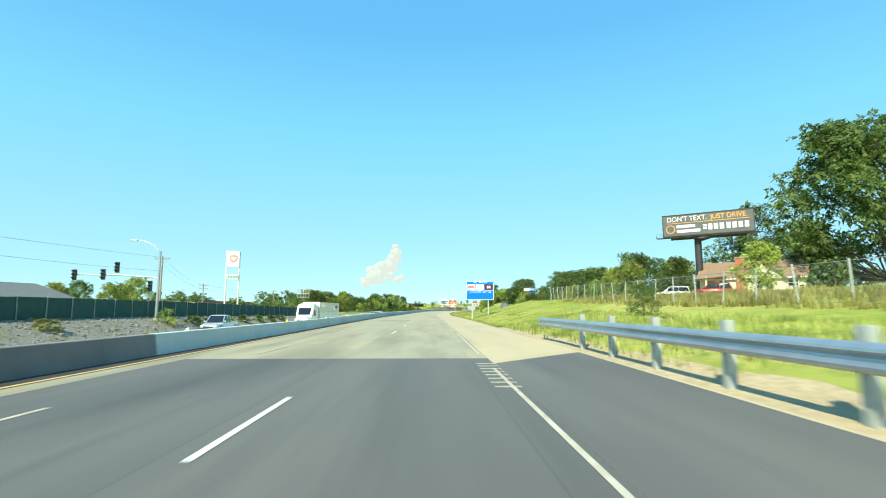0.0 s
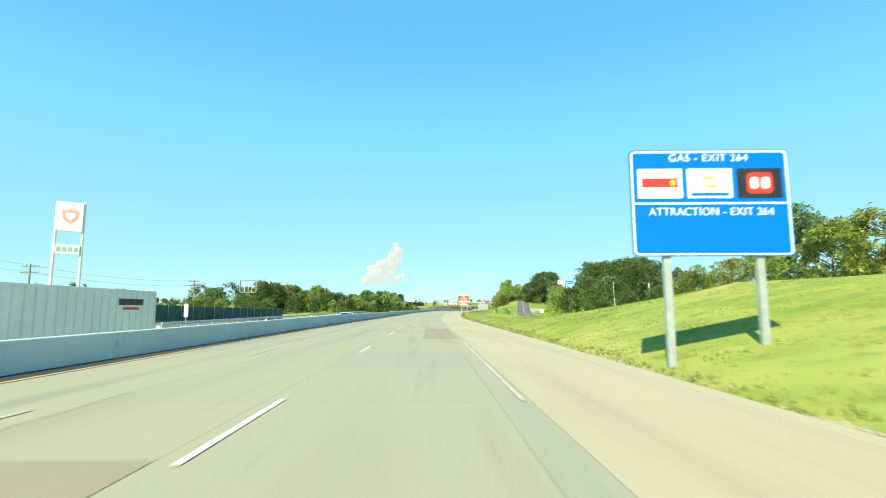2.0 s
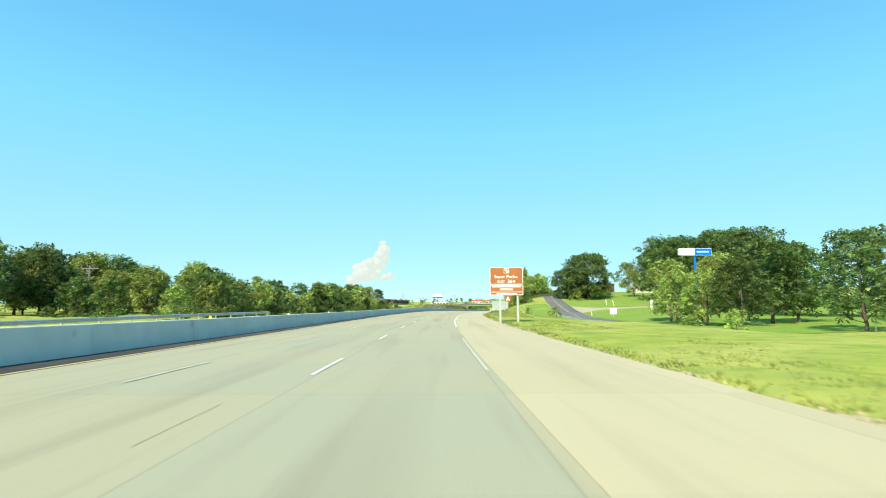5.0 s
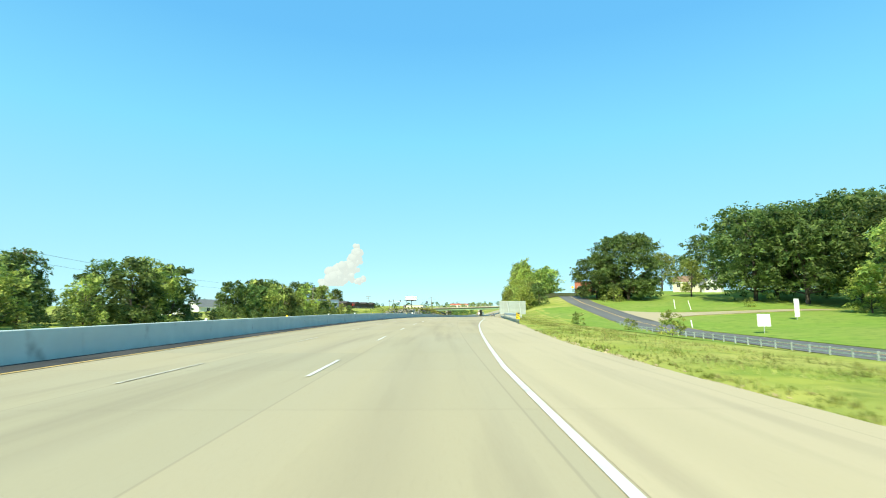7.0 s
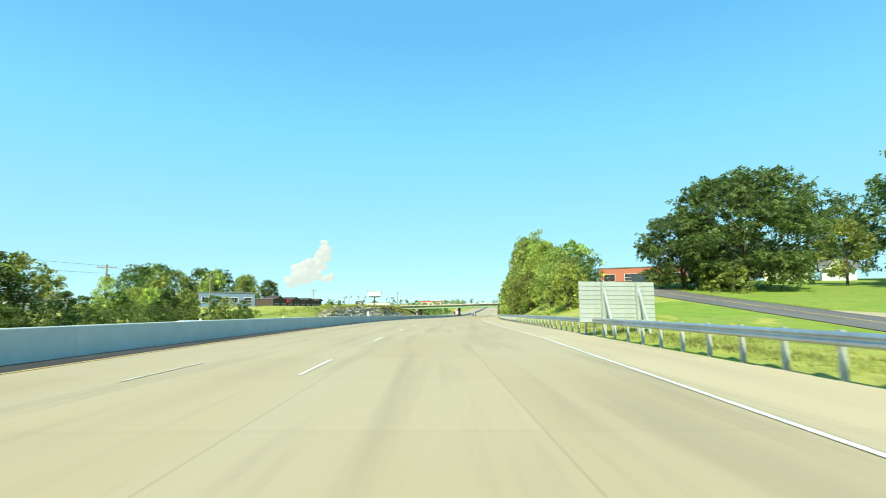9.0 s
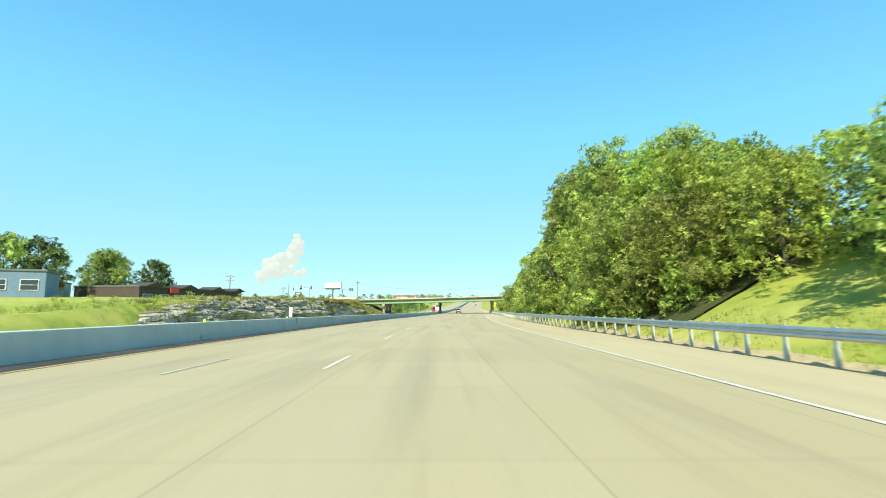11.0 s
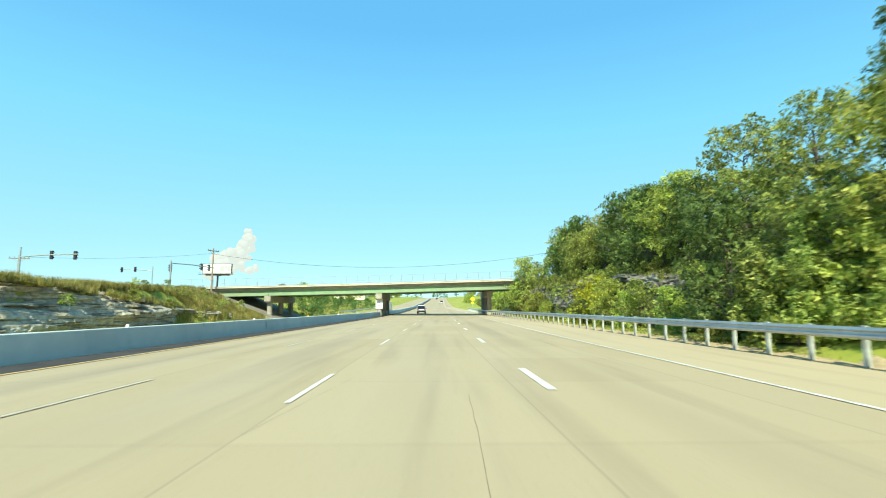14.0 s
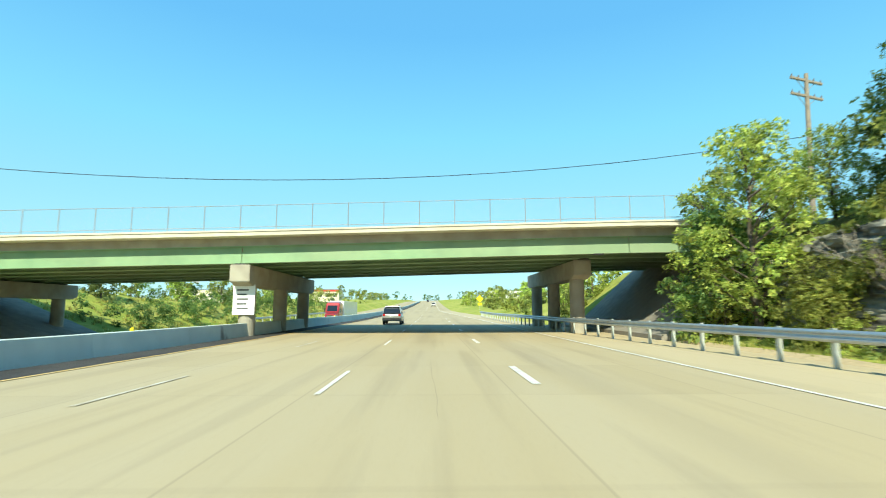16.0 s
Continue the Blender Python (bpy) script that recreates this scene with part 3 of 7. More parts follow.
def strip(name, s0, s1, left, right, lift, material, label, category, step=3.0, cols=2, kind="structure", parent=None, follow=False, thick=0.0):
    """A ribbon along the road between two offset lines. With follow it lies on the ground, else on the road's plane."""
    ns = max(2, int(round((s1 - s0) / step)) + 1)
    verts, uvs, faces = [], [], []
    for i in range(ns):
        s = s0 + (s1 - s0) * i / (ns - 1)
        a, c = left(s), right(s)
        for k in range(cols):
            u = a + (c - a) * k / (cols - 1)
            verts.append(tuple(at(s, u, lift + (terrain(s, u) if follow else 0.0))))
            uvs.append((u, s))
    for i in range(ns - 1):
        for k in range(cols - 1):
            o = i * cols + k
            faces.append((o, o + 1, o + cols + 1, o + cols))
    me = bpy.data.meshes.new(name)
    me.from_pydata(verts, [], faces)
    layer = me.uv_layers.new(name="road")
    for lp in me.loops:
        layer.data[lp.index].uv = uvs[lp.vertex_index]
    me.materials.append(material)
    ob = new(name, me)
    if parent is not None:
        ob.parent = parent
        if label:
            ob["label"] = label
        return ob
    return tagged(ob, label, category, kind=kind)


def fixed(v):
    return lambda s: v


def off(table, d=0.0):
    return lambda s: lerp(s, table) + d


strip("road", -120, 1600, off(BARRIER, .2), lambda s: lerp(s, EDGE_R) + .14 if s < 636 else lerp(s, PAVE_R), 0.0, MAT["concrete_road"], "pale tan concrete motorway carriageway with worn slabs", "road", cols=8)
strip("road_asphalt", -120, 14.6, off(BARRIER, 1.6), fixed(1.62), .006, MAT["asphalt"], "dark asphalt overlay across the carriageway", "road", cols=4)
strip("shoulder_asphalt", -120, 13.2, fixed(1.62), off(PAVE_R, -.1), .011, MAT["asphalt"], "dark asphalt overlay on the shoulder", "shoulder", cols=2)
strip("shoulder", -120, 640, off(EDGE_R, .12), off(PAVE_R, -.02), .005, MAT["shoulder"], "pale warm concrete shoulder beside the edge line", "shoulder", cols=3)
strip("opposite_road", -120, 1600, fixed(-26.4), fixed(-13.6), -1.08, MAT["concrete_road"], "pale concrete carriageway beyond the median wall", "road", cols=4)
strip("gutter", -120, 900, off(BARRIER, .12), lambda s: lerp(s, YELLOW) - .12 + .16 * noise.noise((s * .22, 4, 0)) + .07 * noise.noise((s * 1.1, 7, 0)), .008, MAT["gutter"], "dark gutter along the median wall", "gutter", step=.7)
strip("gravel_edge", -60, 516, off(PAVE_R, -.05), lambda s: lerp(s, PAVE_R) + lerp(s, [(0, 1.3), (26, 1.1), (45, .35), (300, .35), (330, 1.3), (515, 1.3)]) + .45 * noise.noise((s * .35, 1, 8)) + .2 * noise.noise((s * 1.3, 1, 8)), .02, MAT["gravel"], "pale gravel edge beside the shoulder", "gravel", step=1, cols=4, follow=True)
strip("rubble_ground", -60, 172, fixed(-32.2), fixed(-26.9), .05, MAT["stone_rubble"], "grey stony earth of the bank below the fence", "bank", step=3, cols=8, follow=True)
strip("outer_road", 120, 420, fixed(26.4), fixed(32.8), .06, MAT["outer_asphalt"], "dark asphalt side road climbing a hill", "road", cols=6, follow=True)
strip("side_drive", 304, 310, fixed(32.8), fixed(66), .05, MAT["concrete_road"], "pale concrete drive branching off the side road", "drive", step=1, cols=16, follow=True)
apron = Build()
apron.loft([[at(s_, u_, terrain(s_, u_) + .07) for s_ in (304 - 9 * f_ ** 2, 306, 308, 310 + 8 * f_ ** 2)] for u_, f_ in ((32.7, 1), (34.5, .82), (36.5, .62), (39, .4), (42, .15), (44, 0))], close=False)
solid("drive_apron", apron, MAT["shoulder"], I4, "pale flared concrete mouth of the drive", "drive", kind="structure")
strip("lawn", 205, 302.5, fixed(33.4), fixed(120), .04, MAT["lawn"], "bright green mown lawn", "lawn", step=3, cols=30, follow=True)
strip("lawn_upper", 311.5, 400, fixed(33.4), fixed(120), .04, MAT["lawn"], "bright green mown lawn under trees", "lawn", step=3, cols=30, follow=True)
strip("lawn_verge", 236, 330, fixed(17), fixed(26.0), .03, MAT["lawn"], "green grass slope beside the side road", "lawn", step=3, cols=6, follow=True)


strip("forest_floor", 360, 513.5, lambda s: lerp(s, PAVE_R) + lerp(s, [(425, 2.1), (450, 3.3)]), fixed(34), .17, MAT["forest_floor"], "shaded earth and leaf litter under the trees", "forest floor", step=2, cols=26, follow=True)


# patches of other tone let into the slabs
for name_, s0_, s1_, a_, c_, mat_ in (("road_patch", 86, 99.5, -.4, 1.35, "patch"), ("road_patch", 36, 41, -7.6, -6.4, "patch"), ("road_patch", 58, 66, -6.2, -2.6, "patch")):
    strip(name_, s0_, s1_, fixed(a_), fixed(c_), .005, MAT[mat_], "darker repair patch in the concrete slabs", "road patch")


# ---------------- painted lines ----------------
def painted(name, label):
    return thing(name, I4, label, "road marking", kind="structure")


lines_a = painted("lane_line_inner", "broken white lane line worn by traffic")
lines_b = painted("lane_line_outer", "broken white lane line on pale concrete")
lines_c = painted("lane_line_merge", "broken white line of the joining lane")
starts = [224.3 + 12.19 * k for k in range(-26, 5)] + [285.7 + 12.42 * k for k in range(0, 60)]
for s0_ in starts:
    if 20 < s0_ or s0_ < 5:
        strip("dash", s0_, s0_ + 3.4, off(LANE_A, -.05), off(LANE_A, .05), .012, MAT["white_paint"], "", "", step=1, parent=lines_a)
    strip("dash", s0_ - 1.0, s0_ + 2.6, off(LANE_B, -.05), off(LANE_B, .05), .012, MAT["faded_paint"], "", "", step=1, parent=lines_b)
for k in range(11):
    s0_ = 435.9 + 12.42 * k
    strip("dash", s0_, s0_ + 3.2, fixed(1.6), fixed(1.78), .012, MAT["white_paint"], "", "", step=1, parent=lines_c)
yl = painted("edge_line_yellow", "solid yellow edge line along the dark gutter")
strip("stripe", -100, 1200, off(YELLOW, -.065), off(YELLOW, .065), .014, MAT["yellow_paint"], "", "", parent=yl)
wl = painted("edge_line_white", "solid white edge line beside the shoulder")
for a_, c_ in ((-100, 12), (16, 30), (37, 44), (54, 60), (69, 84), (94, 103), (117, 122), (129, 136), (143, 152), (164, 176), (190, 1500)):
    strip("stripe", a_, c_, off(EDGE_R, -.05), off(EDGE_R, .03 if c_ < 200 else .08), .013, MAT["faded_paint" if c_ < 200 else "white_paint"], "", "", step=2, parent=wl)
wo = painted("opposite_line", "broken white lane lines on the far carriageway")
for k in range(40):
    for u_ in (-17.6, -21.4):
        strip("dash", 12.2 * k, 12.2 * k + 3, fixed(u_ - .06), fixed(u_ + .06), -1.07, MAT["white_paint"], "", "", step=1.5, parent=wo)
cl = painted("side_road_line", "double yellow centre line of the side road")
for u_ in (29.5, 29.75):
    strip("stripe", 125, 415, fixed(u_ - .05), fixed(u_ + .05), .085, MAT["yellow_paint"], "", "", parent=cl, follow=True)
# rumble bars left from the old edge line on the asphalt
rb = painted("rumble_bars", "row of short white bars across the edge line")
for k in range(8):
    strip("bar", 9.2 + k * .55, 9.34 + k * .55, fixed(1.15), fixed(1.65), .013, MAT["faded_paint"], "", "", step=.2, parent=rb)
# tar-filled cracks
rng = random.Random(5)
cracks = thing("tar_cracks", I4, "dark tar-filled cracks in the concrete", "crack", kind="structure")
for k in range(46):
    s0_, u0_ = rng.uniform(18, 520), rng.uniform(-8.5, 4.5)
    ln, wd = rng.uniform(1.5, 9), rng.uniform(.004, .009)
    wob = rng.uniform(-.12, .12)
    strip("crack", s0_, s0_ + ln, lambda s, u0=u0_, w=wob, a=s0_: u0 + w * (s - a) + .05 * noise.noise((s * .9, u0, 3)), lambda s, u0=u0_, w=wob, a=s0_, d=wd: u0 + d + w * (s - a) + .05 * noise.noise((s * .9, u0, 3)), .009, MAT["tar"], "", "", step=.6, parent=cracks)


# ---------------- median wall ----------------
WALL_TOP = [(-60, .65), (40, .66), (90, .8), (118, .95), (150, .95), (225, .87), (285, .95), (330, .88), (400, .82), (500, .74), (900, .72)]


def median_wall():
    root = thing("median_wall", I4, "long pale concrete median wall with a flared foot", "barrier", kind="structure")
    prof = [(.2, -.02), (.19, .08), (.16, .3), (.10, .84), (.08, .86), (-.16, .86), (-.18, .84), (-.22, .28), (-.3, -.4), (-.3, -1.1)]
    s = -60.0
    while s < 900:
        ln = 6.1 if s < 600 else 20.0
        e = 15.7 if s < 15.7 < s + ln else s + ln
        rings = []
        for k in range(4):
            q = s + .008 + (e - s - .016) * k / 3
            top = lerp(q, WALL_TOP) / .86
            rings.append([at(q, lerp(q, BARRIER) + px, pz * top if pz > 0 else pz) for px, pz in prof])
        part("wall_segment", Build().loft(rings, True, True), MAT["old_barrier"] if e <= 15.71 else MAT["barrier"], root, "stained dark old concrete" if e <= 15.71 else "")
        s = e
    return root


median_wall()
refl = Build().box(-.05, .05, -.02, .02, 0, .11, None, .008).box(-.06, .06, -.05, .05, -.012, .006)
refl_me = refl.mesh("wall_reflector", MAT["sign_yellow"])
refl_wh = Build().box(-.045, .045, -.02, .02, 0, .09, None, .008).box(-.06, .06, -.05, .05, -.012, .006).mesh("wall_reflector", MAT["sign_white"])
for k in range(48):
    s_ = 18 + k * 12.2
    top = lerp(s_, WALL_TOP)
    ob = new("wall_reflector", refl_me if k % 3 == 1 else refl_wh)
    ob.matrix_basis = place(s_, lerp(s_, BARRIER) - .04, top + .01)
    tagged(ob, "small %s reflector on top of the median wall" % ("yellow" if k % 3 == 1 else "white"), "reflector", "reflectors on the median wall")


# ---------------- guardrails ----------------
RAIL_PROFILE = [(0, -.155), (-.035, -.14), (-.075, -.105), (-.08, -.075), (-.03, -.03), (-.02, 0), (-.03, .03), (-.08, .075), (-.075, .105), (-.035, .14), (0, .155)]


def guardrail(s0, s1, table, label, side=1, height=.78, gap=1.905, base=None, over=.03, wide=.05, free=0.0):
    root = thing("guardrail", I4, label, "guardrail")
    base = base or (lambda s, u: terrain(s, u))
    post = Build().box(-wide, wide, -.075, .075, -.35, height + over).mesh("post", MAT["post_steel"], bevel=.008)
    block = Build().box(-.1 * side - .045, -.1 * side + .045, -.07, .07, height - .28, height - .02).mesh("block", MAT["pole_wood"])
    s = s0
    while s <= s1 - free + .01:
        u = lerp(s, table)
        for nm, me in (("post", post), ("block", block)):
            ob = new(nm, me)
            ob.parent = root
            ob.matrix_basis = place(s, u + .18 * side, base(s, u))
        s += gap
    s = s0
    while s < s1 - .2:
        e = min(s + 3.81, s1)
        rings = []
        for k in range(3):
            q = s + (e - s) * k / 2 + (.06 if k == 2 else 0)
            u = lerp(q, table) + (.006 if int((s - s0) / 3.81) % 2 else 0)
            hw = base(q, u) + height - .155
            rings.append([at(q, u + px * side, hw + pz) for px, pz in RAIL_PROFILE] + [at(q, u + (px + .006) * side, hw + pz) for px, pz in reversed(RAIL_PROFILE)])
        part("rail", Build().loft(rings, True, True), MAT["steel"], root, smooth_shade=False)
        s = e
    return root


RAIL_A = [(-60, 4.3), (25.5, 4.2)]
ra = guardrail(-21.4, 19.4, RAIL_A, "galvanised steel guardrail on pale posts with an open end", base=lambda s, u: .1, height=.67, gap=2.4, over=.16, wide=.07, free=4.5)
RAIL_B = [(266, 7.4), (290, 8.45), (310, 8.9), (365, 9.8), (427, 10.1), (475, 10.8), (506, 9.3), (522, 8.2), (560, 8.0), (620, 8.0)]
rbm = guardrail(268, 575, RAIL_B, "long galvanised steel guardrail on steel posts beside the shoulder", base=lambda s, u: .12, height=.86)
# its end: crash terminal with a striped marker
tb = Build().box(-.12, .12, -.25, .1, .35, .95).box(-.2, .2, -.32, -.25, .3, 1.0)
o_ = part("end_terminal", tb, MAT["steel"], rbm, bevel=.015)
o_.matrix_basis = place(267.6, 7.5, .1)
mk = part("marker_panel", Build().box(-.2, .2, -.36, -.33, .32, 1.0), MAT["sign_yellow"], rbm, "yellow and black striped end marker")
mk.matrix_basis = place(267.6, 7.5, .1)
for k in range(4):
    z_ = .38 + k * .17
    q_ = part("stripe", Build().add([(-.2, -.364, z_), (.2, -.364, z_ + .17), (.2, -.364, z_ + .26), (-.2, -.364, z_ + .09)] if z_ + .26 < 1.0 else [(-.2, -.364, z_), (.2, -.364, z_ + .04), (.2, -.364, 1.0), (-.2, -.364, z_ + .08)], [(0, 1, 2, 3)]), MAT["sign_black"], rbm, "black stripe")
    q_.matrix_basis = place(267.6, 7.5, .1)
guardrail(112, 226.3, [(0, -26.9), (400, -26.9)], "steel guardrail along the far side of the other carriageway", side=-1, height=.95, base=lambda s, u: lerp(s, [(112, -.75), (141, -.55), (204, -.25), (236, -.25)]), gap=3.81)
guardrail(560, 660, [(0, -26.9), (800, -26.9)], "steel guardrail along the far carriageway beyond the bridge", side=-1, height=.85, base=lambda s, u: -.65, gap=3.81)


# ---------------- overpass ----------------
def overpass():
    S0, S1 = 515.0, 530.5
    m = place(522.5, 0)
    def rise(u):
        return lerp(u, [(-45, 4.85), (-30, 5.15), (-11, 5.62), (10, 6.26), (24, 6.45), (60, 6.9)])
    root = thing("overpass", m, "road bridge on green steel girders and concrete piers", "bridge", kind="structure")
    hw = (S1 - S0) / 2
    us = [-46, -38, -30.6, -20, -11, 0, 10.8, 17, 24, 40]
    def beam(y0, y1, z0, z1, a=-46, c=40):
        cuts = [a] + [u for u in us if a < u < c] + [c]
        rings = [[(u, y0, rise(u) + z0), (u, y1, rise(u) + z0), (u, y1, rise(u) + z1), (u, y0, rise(u) + z1)] for u in cuts]
        return Build().loft(rings, True, True)
    part("deck_slab", beam(-hw + .82, hw - .82, -.63, -.19), MAT["bridge_concrete"], root, "weathered concrete deck")
    for sg in (-1, 1):
        part("parapet", beam(*sorted((sg * hw, sg * (hw - .9))), -.185, .03), MAT["coping"], root, "stained concrete edge beam")
        part("kerb_cap", beam(*sorted((sg * (hw + .05), sg * (hw - .4))), .034, .13), MAT["coping"], root, "pale concrete coping")
    spans = [(-42, -30.62), (-30.58, -11.02), (-10.98, 10.78), (10.82, 22)]
    for gi, y in enumerate((-6.75, -4.05, -1.35, 1.35, 4.05, 6.75)):
        for a, c in spans:
            g = Build()
            for z0, z1, w2 in ((-1.60, -1.55, .19), (-1.55, -.68, .012), (-.68, -.63, .19)):
                cuts = [a] + [u for u in us if a < u < c] + [c]
                g.loft([[(u, y - w2, rise(u) + z0), (u, y + w2, rise(u) + z0), (u, y + w2, rise(u) + z1), (u, y - w2, rise(u) + z1)] for u in cuts], True, True)
            for k in range(1, int((c - a) / 2.4)):
                u = a + k * 2.4
                if gi in (0, 5):
                    g.box(u - .01, u + .01, y + (.012 if gi == 0 else -.15), y + (.15 if gi == 0 else -.012), rise(u) - 1.55, rise(u) - .68)
            part("girder", g, MAT["girder"], root)
        if gi:
            for u in (-25, -16, -4, 4):
                part("cross_brace", Build().box(u - .06, u + .06, y - 2.6, y - .1, rise(u) - 1.2, rise(u) - 1.05), MAT["girder"], root)
    for u, sh in ((-30.6, .3), (-11.0, .6), (9.0, 3.8)):
        top = rise(u) - 1.66
        cap = Build().prism([(-7.6 + sh, top - .95), (-6.9 + sh, top - 1.15), (6.9 + sh, top - 1.15), (7.6 + sh, top - .95), (7.6 + sh, top), (-7.6 + sh, top)], "x", u - .55, u + .55)
        part("pier_cap", cap, MAT["bridge_concrete"], root, "heavy concrete pier cap", bevel=.04)
        for y in (sh - 6.2, sh, sh + 6.2):
            part("column", Build().rod((u, y, -1.5), (u, y, top - 1.1), .46, .46, 20), MAT["bridge_concrete"], root, smooth_shade=False)
        for y in (-6.75, -4.05, -1.35, 1.35, 4.05, 6.75):
            part("bearing", Build().box(u - .3, u + .3, y - .2, y + .2, top, top + .06), MAT["dark_steel"], root)
    for u, sg in ((-42, -1), (22, 1)):
        top = rise(u) - .6
        part("abutment", Build().box(u - .6, u + .6, -hw, hw, -2, top), MAT["bridge_concrete"], root, "concrete abutment wall")
    part("slope_paving", Build().prism([(10.9, -.6), (10.9, .22), (13.2, .85), (18, 5.25), (21.5, 6.0), (21.5, -.6)], "y", -10, 10), MAT["slope_concrete"], root, "concrete slope paving under the bridge end")
    part("slope_paving", Build().add([(-27.6, -9, -.98), (-27.6, 9, -.98), (-41.5, 9, 4.8), (-41.5, -9, 4.8), (-27.6, -9, -2), (-27.6, 9, -2), (-41.5, 9, -2), (-41.5, -9, -2)], [(0, 3, 2, 1), (0, 1, 5, 4), (0, 4, 7, 3), (1, 2, 6, 5)]), MAT["slope_concrete"], root, "concrete slope paving under the bridge end")
    for sg in (-1, 1):
        y = sg * (hw - .12)
        fence = Build()
        for z in (.3, 1.5):
            fence.tube([(u, y, rise(u) + z) for u in us], .02, 5)
        part("fence_rail", fence, MAT["galv_pole"], root)
        pm = Build().rod((0, 0, .05), (0, 0, 1.54), .028, .028, 6).mesh("fence_post", MAT["galv_pole"])
        for k in range(43):
            u = -44 + k * 1.95
            ob = new("fence_post", pm)
            ob.parent = root
            ob.matrix_basis = Matrix.Translation((u, y, rise(u)))
        net = Build()
        for k in range(-6, 340):
            u = -44 + k * .25
            for d in (1, -1):
                a_, c_ = (u, u + 1.42) if d > 0 else (u + 1.42, u)
                net.add([(a_, y, rise(a_) + .16), (a_ + .006, y, rise(a_) + .16), (c_ + .006, y, rise(c_) + 1.5), (c_, y, rise(c_) + 1.5)], [(0, 1, 2, 3)])
        tagged(part("fence_mesh", net, MAT["galv_pole"], root, "thin chain-link mesh", fix=False), kind="stuff")
    # white notice on the median pier
    board = part("notice_board", Build().box(-11.62, -10.4, -6.16, -6.12, 1.2, 2.9), MAT["sign_white"], root, "white notice with rows of dark print")
    for k in range(5):
        part("print_bar", Build().box(-11.4, -10.75 - .1 * (k % 2), -6.168, -6.162, 1.5 + k * .26, 1.6 + k * .26), MAT["bill_grey"], board)
    return root


overpass()
# ---------------- trees ----------------
def leaf_cloud(rg, blobs, count, size, flat=.75, fine=True):
    """Leaf sprays: twigs near the outside of many clumps, each set with small bent leaves on both sides."""
    per = 6 if fine else 1
    ns = count // per
    cs = np.array([b[:3] for b in blobs])
    rs = np.array([b[3] for b in blobs])
    pick = rg.choice(len(blobs), ns, p=rs ** 2 / (rs ** 2).sum())
    d = rg.normal(size=(ns, 3))
    d[:, 2] += .25
    d /= np.linalg.norm(d, axis=1)[:, None]
    rad = rs[pick] * (1 - .5 * rg.random(ns) ** 2.0) * rg.uniform(.8, 1.15, ns) * np.where(rg.random(ns) < .07, 1.28, 1.0)
    c = cs[pick] + d * rad[:, None] * np.array([1, 1, flat])
    ax = d * .75 + rg.normal(size=(ns, 3)) * .6 + np.array([0, 0, -.05])
    ax /= np.linalg.norm(ax, axis=1)[:, None]
    up = d * .5 + rg.normal(size=(ns, 3)) * .4 + np.array([0, 0, .75])
    sd = np.cross(ax, up)
    sd /= np.linalg.norm(sd, axis=1)[:, None]
    ctr, along, nrm = [], [], []
    for j in range(per):
        step = (j // 2 - (per // 2 - 1) / 2) * size * .85
        flip = (1 if j % 2 else -1) if per > 1 else 0
        jit = rg.normal(size=(ns, 3)) * size * .14
        ctr.append(c + ax * step + sd * flip * size * .55 + jit + np.array([0, 0, -1]) * (step > 0) * abs(step) * .25)
        along.append(ax * .45 + sd * flip + rg.normal(size=(ns, 3)) * .28)
        nrm.append(np.cross(ax, sd) * -1 + rg.normal(size=(ns, 3)) * .42)
    c, a, n = (np.concatenate(q) for q in (ctr, along, nrm))
    m = len(c)
    a /= np.linalg.norm(a, axis=1)[:, None]
    e = np.cross(n, a)
    e /= np.linalg.norm(e, axis=1)[:, None]
    L = (size * rg.uniform(.6, 1.25, m))[:, None]
    Wd = L * rg.uniform(.32, .55, m)[:, None]
    tip = c + a * L + np.array([0, 0, -1]) * L * .22
    v = np.stack([c - a * L * .4 + e * Wd * 1.15, tip, c - a * L * .4 - e * Wd * 1.15], 1).reshape(-1, 3)
    me = bpy.data.meshes.new("crown")
    me.from_pydata(v.tolist(), [], np.arange(3 * m).reshape(-1, 3).tolist())
    return me


def limb(b, p, q, r0, r1, rg, n=7, bend=.12, cuts=4):
    p, q = np.array(p, float), np.array(q, float)
    ln = np.linalg.norm(q - p)
    pts = [p + (q - p) * k / cuts + (rg.normal(size=3) * bend * ln / cuts if 0 < k < cuts else 0) for k in range(cuts + 1)]
    for k in range(cuts):
        b.rod(pts[k], pts[k + 1], r0 + (r1 - r0) * k / cuts, r0 + (r1 - r0) * (k + 1) / cuts, n)
    return pts


